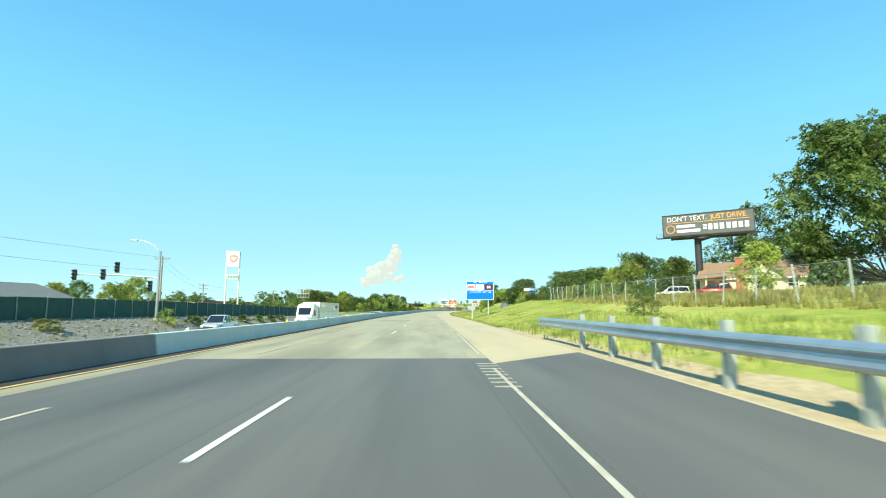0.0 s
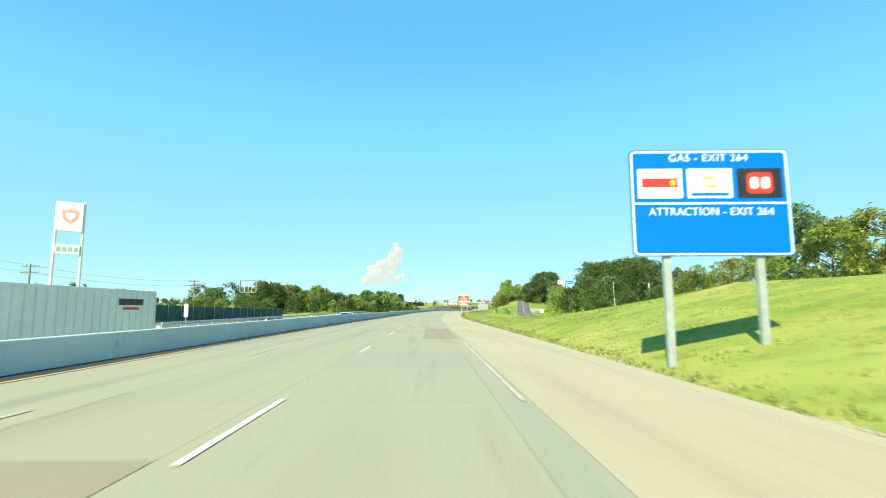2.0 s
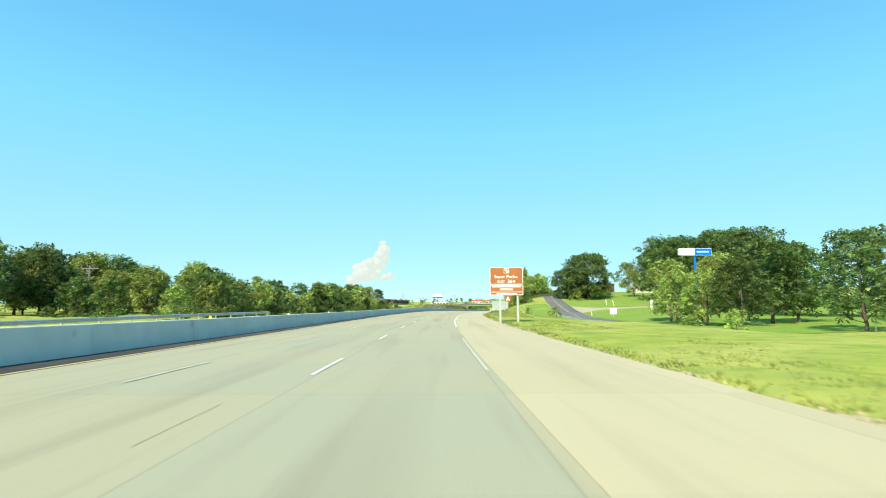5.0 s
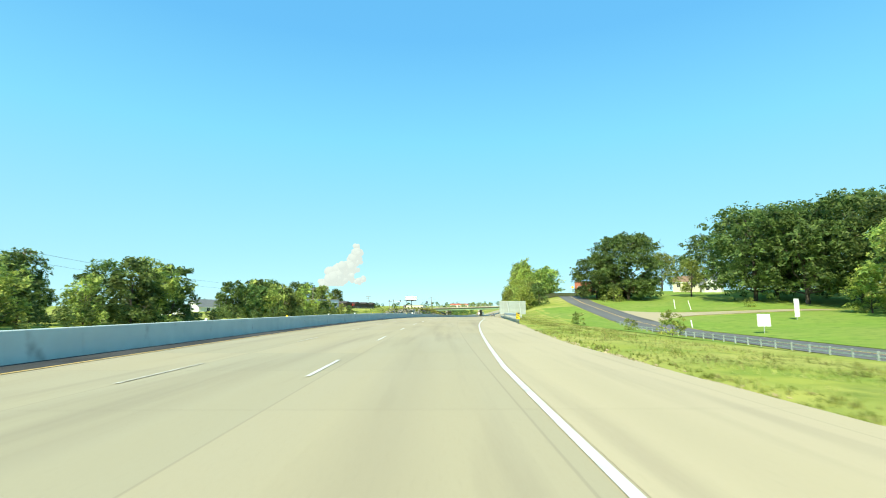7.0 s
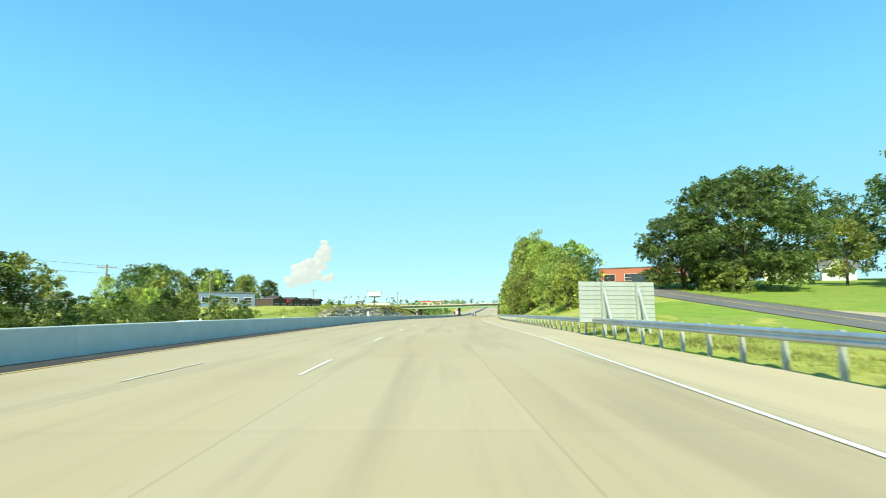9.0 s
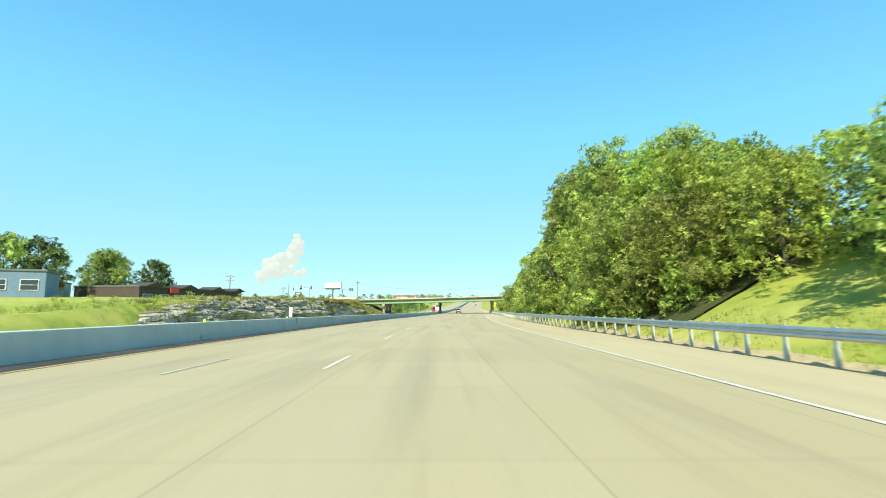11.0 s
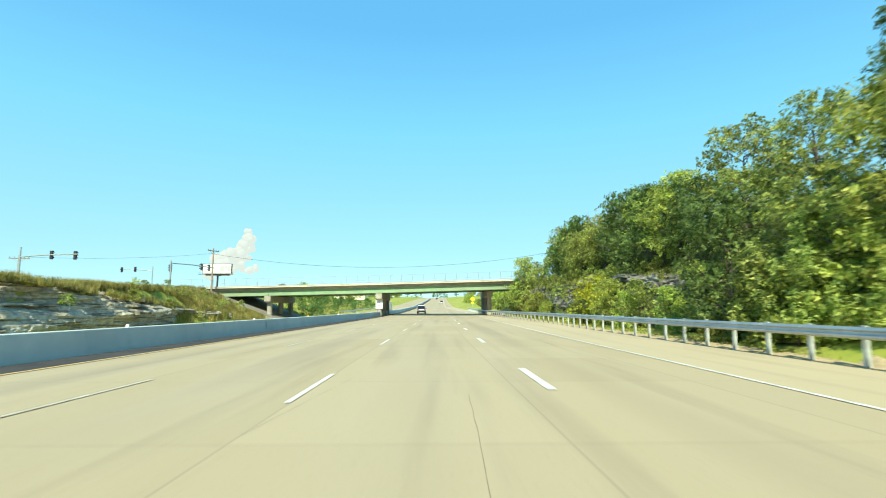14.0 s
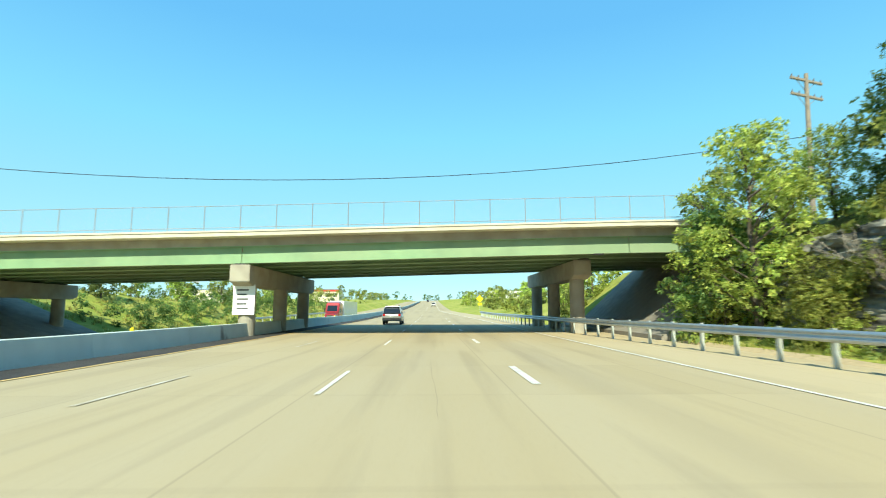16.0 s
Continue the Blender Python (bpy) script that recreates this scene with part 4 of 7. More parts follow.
def make_tree(seed, kind, material, label, category="tree"):
    """A prototype about its foot: tapered trunk, limbs and a crown of clumps. Sizes in metres."""
    rg = np.random.default_rng(seed)
    H, R, low, nb, count, size = {"oak": (15.0, 7.5, .14, 96, 10500, .33), "round": (10.0, 4.2, .18, 44, 4400, .265), "grand": (15.0, 7.8, .08, 130, 34000, .26), "tall": (14.0, 4.0, .14, 60, 8600, .19),
                                  "bush": (3.2, 2.1, .0, 26, 1500, .15), "wild": (8.0, 3.6, .0, 66, 8400, .165), "thin": (12.0, 3.4, .26, 30, 3600, .15), "hedge": (8.0, 3.6, .0, 40, 2600, .32), "shrub": (3.2, 2.1, .0, 18, 1000, .26)}[kind]
    blobs = []
    wood = Build()
    tr = max(.05, H * .017)
    lean = rg.normal(size=2) * H * .02
    top = np.array([lean[0], lean[1], H * .86])
    limb(wood, (0, 0, -.4), top * np.array([1, 1, .72]), tr * 1.25, tr * .35, rg, 9, .05, 5)
    for k in range(nb):
        f = low + (1 - low) * (k + rg.random()) / nb
        if kind in ("oak", "grand"):
            w = R * math.sin(math.pi * min(1, .14 + .80 * f)) ** .55
        elif kind in ("bush", "wild", "hedge", "shrub"):
            w = R * math.sqrt(max(.05, 1 - (f * .95) ** 2.2))
        else:
            w = R * math.sin(math.pi * min(1, .12 + .83 * f)) ** .7
        ang, rr = rg.random() * 2 * math.pi, w * math.sqrt(rg.uniform(.25 if kind == "grand" else .12, .95 if kind == "grand" else .9))
        br = R * rg.uniform(.16, .36) * {"thin": .8, "grand": .8, "oak": .84}.get(kind, 1.0)
        c = np.array([math.cos(ang) * rr, math.sin(ang) * rr, min(f * H, H - br * .6)])
        blobs.append((*c, br))
        if k % (3 if kind in ("wild", "hedge", "round", "oak") else 2) == 0 and kind not in ("bush", "shrub"):
            z0 = max(.1 * H, c[2] - rr * .55 - .08 * H)
            st = top * min(.95, z0 / top[2])
            limb(wood, (st[0], st[1], z0), c, max(.02, tr * .38), .015, rg, 4, .16, 2)
    root = thing(category, I4, label, category)
    wm = wood.mesh("trunk", MAT["bark"], fix=False)
    part("trunk", wm, MAT["bark"], root)
    cm = leaf_cloud(rg, blobs, count, size, .58 if kind in ("grand", "oak") else .75)
    cm.materials.append(material)
    part("crown", cm, material, root)
    return root


PROTO = {}
for key_, sd_, kd_, mt_, lb_, ct_ in (
        ("oak1", 11, "oak", "leaf_oak", "broad dark green oak with a dense clumped crown", "tree"), ("oak2", 12, "oak", "leaf_oak", "large dark green shade tree with a wide crown", "tree"),
        ("oak3", 13, "grand", "leaf_oak", "huge dark green oak with dense clumped foliage", "tree"),
        ("round1", 21, "round", "leaf_mid", "rounded mid-green tree in full leaf", "tree"), ("round2", 22, "round", "leaf_light", "rounded light green tree in full leaf", "tree"), ("round3", 23, "round", "leaf_oak", "rounded dark green tree in full leaf", "tree"),
        ("tall1", 31, "tall", "leaf_mid", "tall mid-green tree leafy almost to the ground", "tree"), ("tall2", 32, "tall", "leaf_light", "tall light green tree with ragged crown", "tree"), ("tall3", 33, "tall", "leaf_oak", "tall dark green tree with ragged crown", "tree"),
        ("wild1", 41, "wild", "leaf_mid", "overgrown green thicket tree leafy to the ground", "tree"), ("wild2", 42, "wild", "leaf_light", "overgrown yellow-green thicket tree", "tree"), ("wild3", 43, "wild", "leaf_oak", "overgrown dark green thicket tree", "tree"),
        ("bush1", 51, "bush", "leaf_mid", "rounded green bush beside the road", "bush"), ("bush2", 52, "bush", "leaf_light", "light green bush beside the road", "bush"), ("bush3", 53, "bush", "leaf_yellow", "bright yellow-green bush in full leaf", "bush"),
        ("hedge1", 81, "hedge", "leaf_mid", "green thicket tree leafy to the ground", "tree"), ("hedge2", 82, "hedge", "leaf_light", "light green thicket tree leafy to the ground", "tree"), ("hedge3", 83, "hedge", "leaf_oak", "dark green thicket tree leafy to the ground", "tree"),
        ("shrub1", 91, "shrub", "leaf_mid", "low green bush of the far roadside", "bush"), ("shrub2", 92, "shrub", "leaf_light", "low pale green bush of the far roadside", "bush"), ("shrub3", 93, "shrub", "leaf_oak", "low dark green bush of the far roadside", "bush"),
        ("thin1", 61, "thin", "leaf_light", "thin open tree with bare branches showing", "tree")):
    PROTO[key_] = make_tree(sd_, kd_, MAT[mt_], lb_, ct_)
USED = set()


def plant(key, s, u, size=1.0, rise=None, stretch=1.0, group=""):
    """A tree of a kind on the ground at a station; the first of a kind is its own pattern."""
    rg = random.Random(int(s * 13 + u * 7))
    m = place(s, u, (terrain(s, u) if rise is None else rise) - .05, rg.uniform(0, 360)) @ Matrix.Diagonal((size, size, size * stretch, 1))
    if key not in USED:
        USED.add(key)
        ob = PROTO[key]
        ob.matrix_basis = m
    else:
        ob = copy_thing(PROTO[key], m @ Matrix.Diagonal((*(1 / c for c in PROTO[key].scale), 1)))
    if group:
        ob["group"] = group
    return ob


def belt(keys, s0, s1, u0, u1, n, lo, hi, group, seed, stretch=1.0):
    rg = random.Random(seed)
    for k in range(n):
        s = s0 + (s1 - s0) * (k + rg.random()) / n
        plant(rg.choice(keys), s, rg.uniform(u0, u1), rg.uniform(lo, hi), None, stretch * rg.uniform(.9, 1.12), group)


def woods(name, s0, s1, u0, u1, n, lo, hi, material, label, seed):
    """Trees too many to count, as one mesh: crowns of clumps over short trunks."""
    rg = np.random.default_rng(seed)
    blobs = []
    for k in range(n):
        s, u, h = s0 + (s1 - s0) * (k + rg.random()) / n, rg.uniform(u0, u1), rg.uniform(lo, hi)
        o = at(s, u, terrain(s, u))
        for _ in range(16):
            f, a = rg.uniform(.12, 1), rg.uniform(0, 6.28)
            w = .42 * h * math.sin(math.pi * min(1, .2 + .75 * f)) ** .6 * math.sqrt(rg.random())
            blobs.append((o.x + math.cos(a) * w, o.y + math.sin(a) * w, o.z + f * h * .88, h * rg.uniform(.10, .17)))
    me = leaf_cloud(rg, blobs, n * 600, .05 * (lo + hi) / 2)
    me.materials.append(material)
    return tagged(new(name, me), label, "woods", kind="stuff")


# right of the road: house plot, hill and fence
for row in (("oak3", 64.6, 60.5, 1.5, None, 1.1), ("tall3", 97, 60, 1.25), ("tall3", 93, 62.5, 1.35), ("round1", 77, 31.2, .6), ("round2", 54, 36.2, .6), ("round3", 95, 40, .95), ("round3", 98, 66, 1.2), ("oak2", 104, 74, 1.0), 
            ("wild3", 26, 11.1, .22), ("bush1", 14, 22, 1.0), ("round2", 104, 40, .85), ("round1", 112, 42, .9), ("tall3", 130, 52, 1.1), ("oak1", 137, 59, 1.0), ("round1", 122, 41, .75), ("wild2", 116, 33, .7), ("round3", 133, 47, .85),
            ("wild1", 128, 34, .7), ("round3", 140, 41, .72), ("round3", 150, 50, .8), ("wild3", 146, 38, .7), ("round3", 174, 44.8, 1.26), ("wild3", 180, 50, 1.15), ("tall3", 184, 53, .95), ("round3", 190, 60, 1.2), ("tall1", 168, 56, .8), ("bush3", 156.5, 22, .64), ("round1", 101, 51, .95), ("round3", 109, 55, 1.05), ("round1", 118, 58, 1.1), ("round3", 96, 48, .9)):
    plant(*row, group="trees on the grassy hill")
woods("hill_woods", 100, 215, 62, 95, 18, 8, 12, MAT["leaf_oak"], "dark woods behind the grassy hill", 3)
# right: lawn trees ahead of the side drive
for row in (("round3", 222, 40, .95), ("round3", 226.5, 46.5, 1.26), ("round1", 236, 37, .85), ("round1", 246, 39.5, 1.12), ("thin1", 240, 43, .8), ("round3", 226, 50, 1.1), ("round3", 206, 44, .9), ("round1", 229.5, 38.0, .8), ("oak1", 250, 62, .9), ("oak2", 268, 70, 1.0), ("oak1", 236, 66, .95),
            ("bush2", 216, 36, .8), ("bush1", 228, 36, .7), ("round1", 262, 52, .98), ("thin1", 230, 39, .75)):
    plant(*row, group="trees on the lawn")
plant("oak3", 347, 42.5, 1.2, None, .96)
plant("oak3", 351, 35.5, .8, None, .95)
for row in (("oak2", 333, 67, 1.3), ("oak2", 322, 72, 1.25), ("oak1", 318, 80, 1.35), ("oak2", 330, 86, 1.4), ("oak1", 341, 76, 1.3), ("oak2", 305, 84, 1.3), ("oak1", 352, 92, 1.4), ("oak2", 296, 74, 1.1), ("round1", 288, 66, 1.25), ("round1", 281, 62, 1.1), ("oak1", 366, 84, 1.2),
            ("round1", 352, 60, .9), ("round3", 365, 52, .55), ("wild2", 292, 63, .8), ("oak2", 385, 78, 1.1), ("round1", 400, 66, 1.2), ("round3", 412, 76, 1.2)):
    plant(row[0], row[1], row[2], row[3] * 1.13, group="big trees above the lawn")
for row in (("bush1", 341, 37.5, 1.2), ("bush1", 347, 35.6, 1.1), ("bush2", 262, 21.5, .75), ("bush1", 283, 17.5, .55), ("bush2", 317, 58, .6), ("bush1", 276, 22, .5)):
    plant(*row, group="bushes by the side road")
# right: thicket clump and wooded bank to the bridge
belt(["wild1", "wild3", "wild1", "wild2"], 337, 368, 14.5, 20, 12, .62, .86, "thicket behind the guardrail", 8)
belt(["bush1", "bush2"], 362, 394, 11.9, 13.6, 16, .75, 1.15, "undergrowth of the wooded bank", 67)
belt(["wild2", "wild1", "wild1", "wild2"], 362, 392, 12.8, 16.5, 11, .85, 1.1, "trees of the wooded bank", 12)
belt(["thin1"], 384, 410, 16.5, 19.5, 6, .95, 1.12, "trees of the wooded bank", 64)
belt(["wild1", "wild2", "wild1", "wild3"], 388, 420, 12.8, 15.5, 12, .75, 1.05, "trees of the wooded bank", 13)
belt(["wild1", "wild2", "wild1", "wild3"], 420, 450, 12.8, 15.5, 11, .55, .78, "trees of the wooded bank", 63)
belt(["tall1", "tall2", "thin1"], 368, 384, 16.0, 19, 6, .66, .8, "trees of the wooded bank", 14)
belt(["tall1", "tall2", "tall3", "thin1"], 384, 411, 15.5, 18.5, 12, .82, 1.02, "trees of the wooded bank", 44)
belt(["tall1", "tall2", "tall3"], 411, 428, 16, 19, 7, .44, .54, "trees of the wooded bank", 45)
belt(["wild1", "tall2", "tall3"], 428, 448, 16, 19, 6, .40, .5, "trees of the wooded bank", 46)
woods("bank_woods", 376, 420, 19, 28, 18, 8, 11, MAT["leaf_mid"], "dense green woods up the bank", 15)
woods("bank_woods_lower", 420, 448, 20, 30, 10, 4.5, 6.5, MAT["leaf_mid"], "lower green woods along the bank", 47)
woods("bank_woods_upper", 450, 512, 20, 30, 18, 3.5, 6, MAT["leaf_mid"], "green woods above the rock cutting", 16)
belt(["wild2", "bush2", "bush1"], 450, 512, 12.9, 13.9, 26, .25, .46, "scrub before the rock face", 16)
belt(["wild1", "wild2", "wild1", "wild3"], 450, 491, 16.8, 19.2, 16, .56, .8, "trees above the rock face", 17)
belt(["wild3", "wild1", "wild3"], 491, 502, 16.8, 20, 6, .65, .9, "trees above the rock face", 48)
for row in (("wild1", 506, 14.0, .42), ("tall2", 509.3, 13.8, .68), ("thin1", 496.5, 13.7, .6), ("wild1", 504, 19.5, .95), ("wild3", 507, 21.5, .9), ("wild3", 511.5, 13.9, .72), ("wild1", 513, 16.0, .85), ("thin1", 513.5, 13.8, .62), ("wild2", 498, 13.6, .42), ("bush3", 470, 13.6, 1.3), ("bush1", 511, 13.3, 1.1), ("wild1", 511, 19.0, .6), ("bush3", 473, 15.4, 1.4), ("wild1", 461, 13.5, .42), ("wild2", 466, 13.3, .46), ("wild1", 495, 13.3, .36)):
    plant(*row, group="trees beside the bridge end")
belt(["bush1", "bush2", "bush1"], 362, 452, 12.6, 15.2, 46, .7, 1.15, "undergrowth of the wooded bank", 19)
belt(["bush1", "bush2", "bush2"], 366, 450, 11.3, 12.7, 48, .35, .68, "bushes along the guardrail", 18)
# left of the far carriageway
woods("fence_woods", 105, 178, -95, -60, 26, 5.5, 8, MAT["leaf_oak"], "trees behind the screened fence", 21)
belt(["round3", "round1", "round3"], 170, 200, -60, -48, 9, .36, .5, "dark trees beyond the far carriageway", 65)
belt(["round3", "round1", "round3"], 201, 262, -60, -48, 15, .72, .98, "dark trees beyond the far carriageway", 68)
belt(["hedge3", "hedge3", "shrub3"], 172, 264, -48, -38, 18, .38, .55, "understorey beyond the far carriageway", 66)
belt(["round3", "round1"], 203, 250, -60, -52, 7, .6, .85, "dark trees beyond the far carriageway", 22)
woods("far_side_woods", 202, 268, -80, -56, 28, 7, 10.5, MAT["leaf_oak"], "dark woods beyond the far carriageway", 23)
woods("low_far_woods", 166, 204, -80, -54, 22, 3.6, 5.2, MAT["leaf_oak"], "low dark woods behind the road sign", 71)
belt(["round3", "round1", "hedge3"], 205, 262, -50, -38, 10, .52, .7, "lighter trees beyond the far carriageway", 23)
belt(["hedge3", "hedge1", "hedge3", "hedge3"], 214, 267, -36, -31, 18, .5, .72, "thicket along the far carriageway", 24)
belt(["hedge3", "hedge1", "hedge3"], 294, 316, -40, -33, 10, .66, .86, "thicket along the far carriageway", 27)
belt(["shrub3", "hedge3", "shrub1"], 317.5, 323, -40, -33, 4, .3, .42, "thicket along the far carriageway", 72)
belt(["hedge3", "hedge1", "hedge3"], 323.5, 356, -40, -33, 12, .34, .5, "thicket along the far carriageway", 73)
belt(["round3", "round1", "hedge1"], 388, 462, -86, -72, 17, .9, 1.2, "trees behind the far side poles", 74)
for row in (("hedge3", 269.5, -31.5, .8), ("hedge1", 266, -31.8, .85), ("round3", 272, -34, .66), ("hedge3", 262, -31, .8)):
    plant(*row, group="thicket along the far carriageway")
belt(["round1", "round3", "round3"], 222, 270, -46, -35, 11, .52, .7, "trees behind the thicket", 25)
woods("far_side_scrub", 206, 354, -32.2, -29.4, 95, 1.3, 2.3, MAT["leaf_oak"], "low dark scrub along the far carriageway", 26)
for row in (("tall2", 328, -37, .36), ("wild2", 331, -36, .5), ("thin1", 330, -44, .45), ("round1", 352, -46, .42), ("round3", 372, -66, .8),
            ("round1", 84, -62, .52), ("round3", 92, -64, .6), ("round1", 104, -66, .6), ("round3", 118, -72, .7), ("round1", 110, -64, .8)):
    plant(*row, group="scattered trees on the far side")
for s_, u_, k_, sz_ in ((6, -28.8, "bush1", .8), (57.5, -29.8, "bush1", .62), (57.9, -29.5, "bush3", .34), (30, -29.2, "shrub3", .5), (63, -29.5, "shrub3", .62), (66, -29.3, "shrub3", .5), (71, -29, "shrub3", .7), (74, -29.6, "shrub1", .5), (79, -29.4, "shrub3", .6), (86, -29.2, "shrub3", .6), (92, -29, "shrub3", .6), (98, -29.3, "shrub3", .6), (40, -30, "shrub1", .5), (16, -30, "shrub3", .5)):
    plant(k_, s_, u_, sz_, None, .6 if k_ in ("shrub1", "shrub3") else 1.0, "weedy bushes on the rubble bank")
woods("ledge_weeds", 352, 510, -33.8, -31.9, 30, .7, 1.5, MAT["leaf_light"], "leafy weeds on top of the rock ledge", 29)
rgw = random.Random(77)
for k in range(14):
    s_ = 386 + k * 7.5 + rgw.uniform(-1, 1)
    plant(rgw.choice(["shrub1", "shrub2"]), s_, -30.2 - rgw.random() * .6, rgw.uniform(.16, .34), rgw.uniform(-.6, 2.6), group="weeds hanging on the rock ledge")
for k in range(30):
    s_ = 450 + k * 2.0 + rgw.uniform(-.8, .8)
    plant(rgw.choice(["bush1", "bush2", "shrub1"]), s_, 15.1 + rgw.random() * 1.2, rgw.uniform(.3, .55), lerp(s_, [(447, 1.2), (456, 3.4), (470, 4.4), (488, 4.8), (500, 4.7), (508, 4.5), (511, 3.4), (513, 1)]) - .35, group="bushes along the top of the cutting")
for k in range(40):
    s_ = 450 + k * 1.52 + rgw.uniform(-1, 1)
    plant(rgw.choice(["bush1", "bush2", "bush2"]), s_, 13.9 + rgw.random() * .7, rgw.uniform(.22, .5), rgw.uniform(.0, 3.2), group="scrub hanging on the rock cutting")
woods("bridge_end_scrub", 480, 512, -36, -30, 24, .9, 1.8, MAT["leaf_mid"], "low scrub on the bank at the bridge end", 30)
belt(["round1", "round2", "round3"], 335, 354, -44, -36, 4, .38, .5, "thicket before the rock ledge", 49)
# beyond the bridge
woods("scrub_beyond_bridge", 532, 660, -38, -28.6, 80, 1.8, 3.4, MAT["leaf_oak"], "green scrub on the bank beyond the bridge", 31)
belt(["hedge3", "hedge1"], 540, 640, -42, -36, 12, .45, .7, "scrub beyond the bridge", 61)
belt(["shrub1", "shrub2", "hedge2"], 534, 600, 13, 21, 20, .45, .8, "bushes beyond the bridge", 62)
woods("roadside_woods", 640, 1000, -70, -36, 26, 6, 9, MAT["leaf_mid"], "green trees along the far road", 32)
belt(["shrub2", "hedge2", "shrub1"], 600, 720, 13, 22, 10, .6, .9, "bushes beyond the bridge", 33)
woods("roadside_woods_right", 650, 1000, 22, 70, 24, 6, 9, MAT["leaf_mid"], "green trees beside the far road", 34)
woods("horizon_woods", 420, 950, -200, -110, 40, 6, 9, MAT["leaf_oak"], "low dark tree line on the horizon", 35)
woods("rise_woods", 1050, 1700, -200, 200, 60, 7, 11, MAT["leaf_oak"], "dark trees on the far rise", 36)


def dead_tree(s, u, h, seed, spread=.5, stems=3):
    """A leafless tree: forked limbs that split again and again into thin twigs."""
    rg = np.random.default_rng(seed)
    root = thing("dead_tree", place(s, u, terrain(s, u) - .05), "leafless grey dead tree with fine bare branches", "tree", "dead trees")
    wood, twigs = Build(), Build()
    def grow(p, d, ln, r, level):
        q = p + d * ln
        limb(wood if level < 2 else twigs, p, q, r, r * .55, rg, 6 if level < 2 else 4, .14, 3)
        if level >= 4:
            return
        for k in range(3 if level < 3 else 2):
            nd = d + rg.normal(size=3) * spread * .8 + np.array([0, 0, .18])
            nd /= np.linalg.norm(nd)
            grow(p + d * ln * rg.uniform(.6, 1.0), nd, ln * rg.uniform(.5, .8), max(.014, r * .55), level + 1)
    for k in range(stems):
        d = np.array([rg.normal() * .3, rg.normal() * .3, 1.0])
        grow(np.array([rg.normal() * .1, rg.normal() * .1, -.3]), d / np.linalg.norm(d), h * .36, h * .011, 0)
    part("trunk", wood, MAT["pole_wood"], root, fix=False)
    tagged(part("twig_work", twigs, MAT["pole_wood"], root, fix=False), kind="stuff")


dead_tree(485.5, 18.4, 8.5, 3)
dead_tree(504, 15.6, 5.0, 4, .35, 2)
dead_tree(421, 18.5, 8.5, 5, .6)
dead_tree(384, 14.6, 9.5, 6, .45, 2)
dead_tree(377, 13.4, 8.5, 7, .5, 2)
dead_tree(392, 13.2, 8.0, 8, .55, 2)
dead_tree(402, 13.3, 7.5, 9, .5, 2)


# ---------------- grass blades, rubble, rock ----------------
def tufts(name, n, s0, s1, du0, du1, hi, material, label, seed, edge=True, patch=1.0, rise=None, wide=.014):
    rg = np.random.default_rng(seed)
    v, f = [], []
    for k in range(n):
        s = rg.uniform(s0, s1)
        u = rg.uniform(du0, du1) + (lerp(s, PAVE_R) if edge else 0)
        if noise.noise((s * .5, u * .8, 9)) < rg.uniform(-.5, .35) * patch:
            continue
        o = at(s, u, (rise(s, u) if rise else terrain(s, u)) - .02)
        for _ in range(5):
            h, a = hi * rg.uniform(.4, 1.2), rg.uniform(0, 6.28)
            d = Vector((math.cos(a), math.sin(a), 0))
            q = o + Vector((rg.normal() * .09, rg.normal() * .09, 0))
            sd = Vector((-d.y, d.x, 0)) * wide
            i = len(v)
            v += [q - sd, q + sd, q + d * h * .35 + Vector((0, 0, h)), ]
            f.append((i, i + 1, i + 2))
    me = bpy.data.meshes.new(name)
    me.from_pydata([tuple(p) for p in v], [], f)
    me.materials.append(material)
    return tagged(new(name, me), label, "grass", kind="stuff")


tufts("roadside_grass", 24000, 40, 300, .7, 6.5, .085, MAT["blade"], "short uneven roadside grass with dry stems", 1)
tufts("tall_grass", 4500, 8, 40, .7, 8, .28, MAT["blade"], "tall weeds and grass behind the guardrail", 2)
tufts("edge_weeds", 4500, 36, 250, -.1, 1.0, .12, MAT["blade"], "low leafy weeds creeping over the shoulder edge", 24, patch=2.0, wide=.035)
tufts("verge_weeds", 3000, 225, 330, 1.2, 8, .2, MAT["blade"], "tall yellow-green weeds on the verge", 4)
tufts("rail_weeds", 14000, 290, 515, 1.0, 4.2, .2, MAT["blade"], "weeds and grass under the guardrail", 5)
tufts("hill_grass", 14000, 40, 150, 4, 13, .085, MAT["blade"], "mown grass on the hill", 6)
tufts("ledge_grass", 9000, 345, 512, -37, -32.3, .55, MAT["blade"], "long pale grass along the top of the rock ledge", 7, edge=False, patch=.6)
tufts("fence_weeds", 5000, 4, 62, 10.8, 19, .5, MAT["weed"], "tall brownish weeds along the chain-link fence", 23, wide=.025)
tufts("bank_weeds", 3000, 0, 170, -32, -27.6, .4, MAT["blade"], "weeds among the rubble", 8, edge=False)


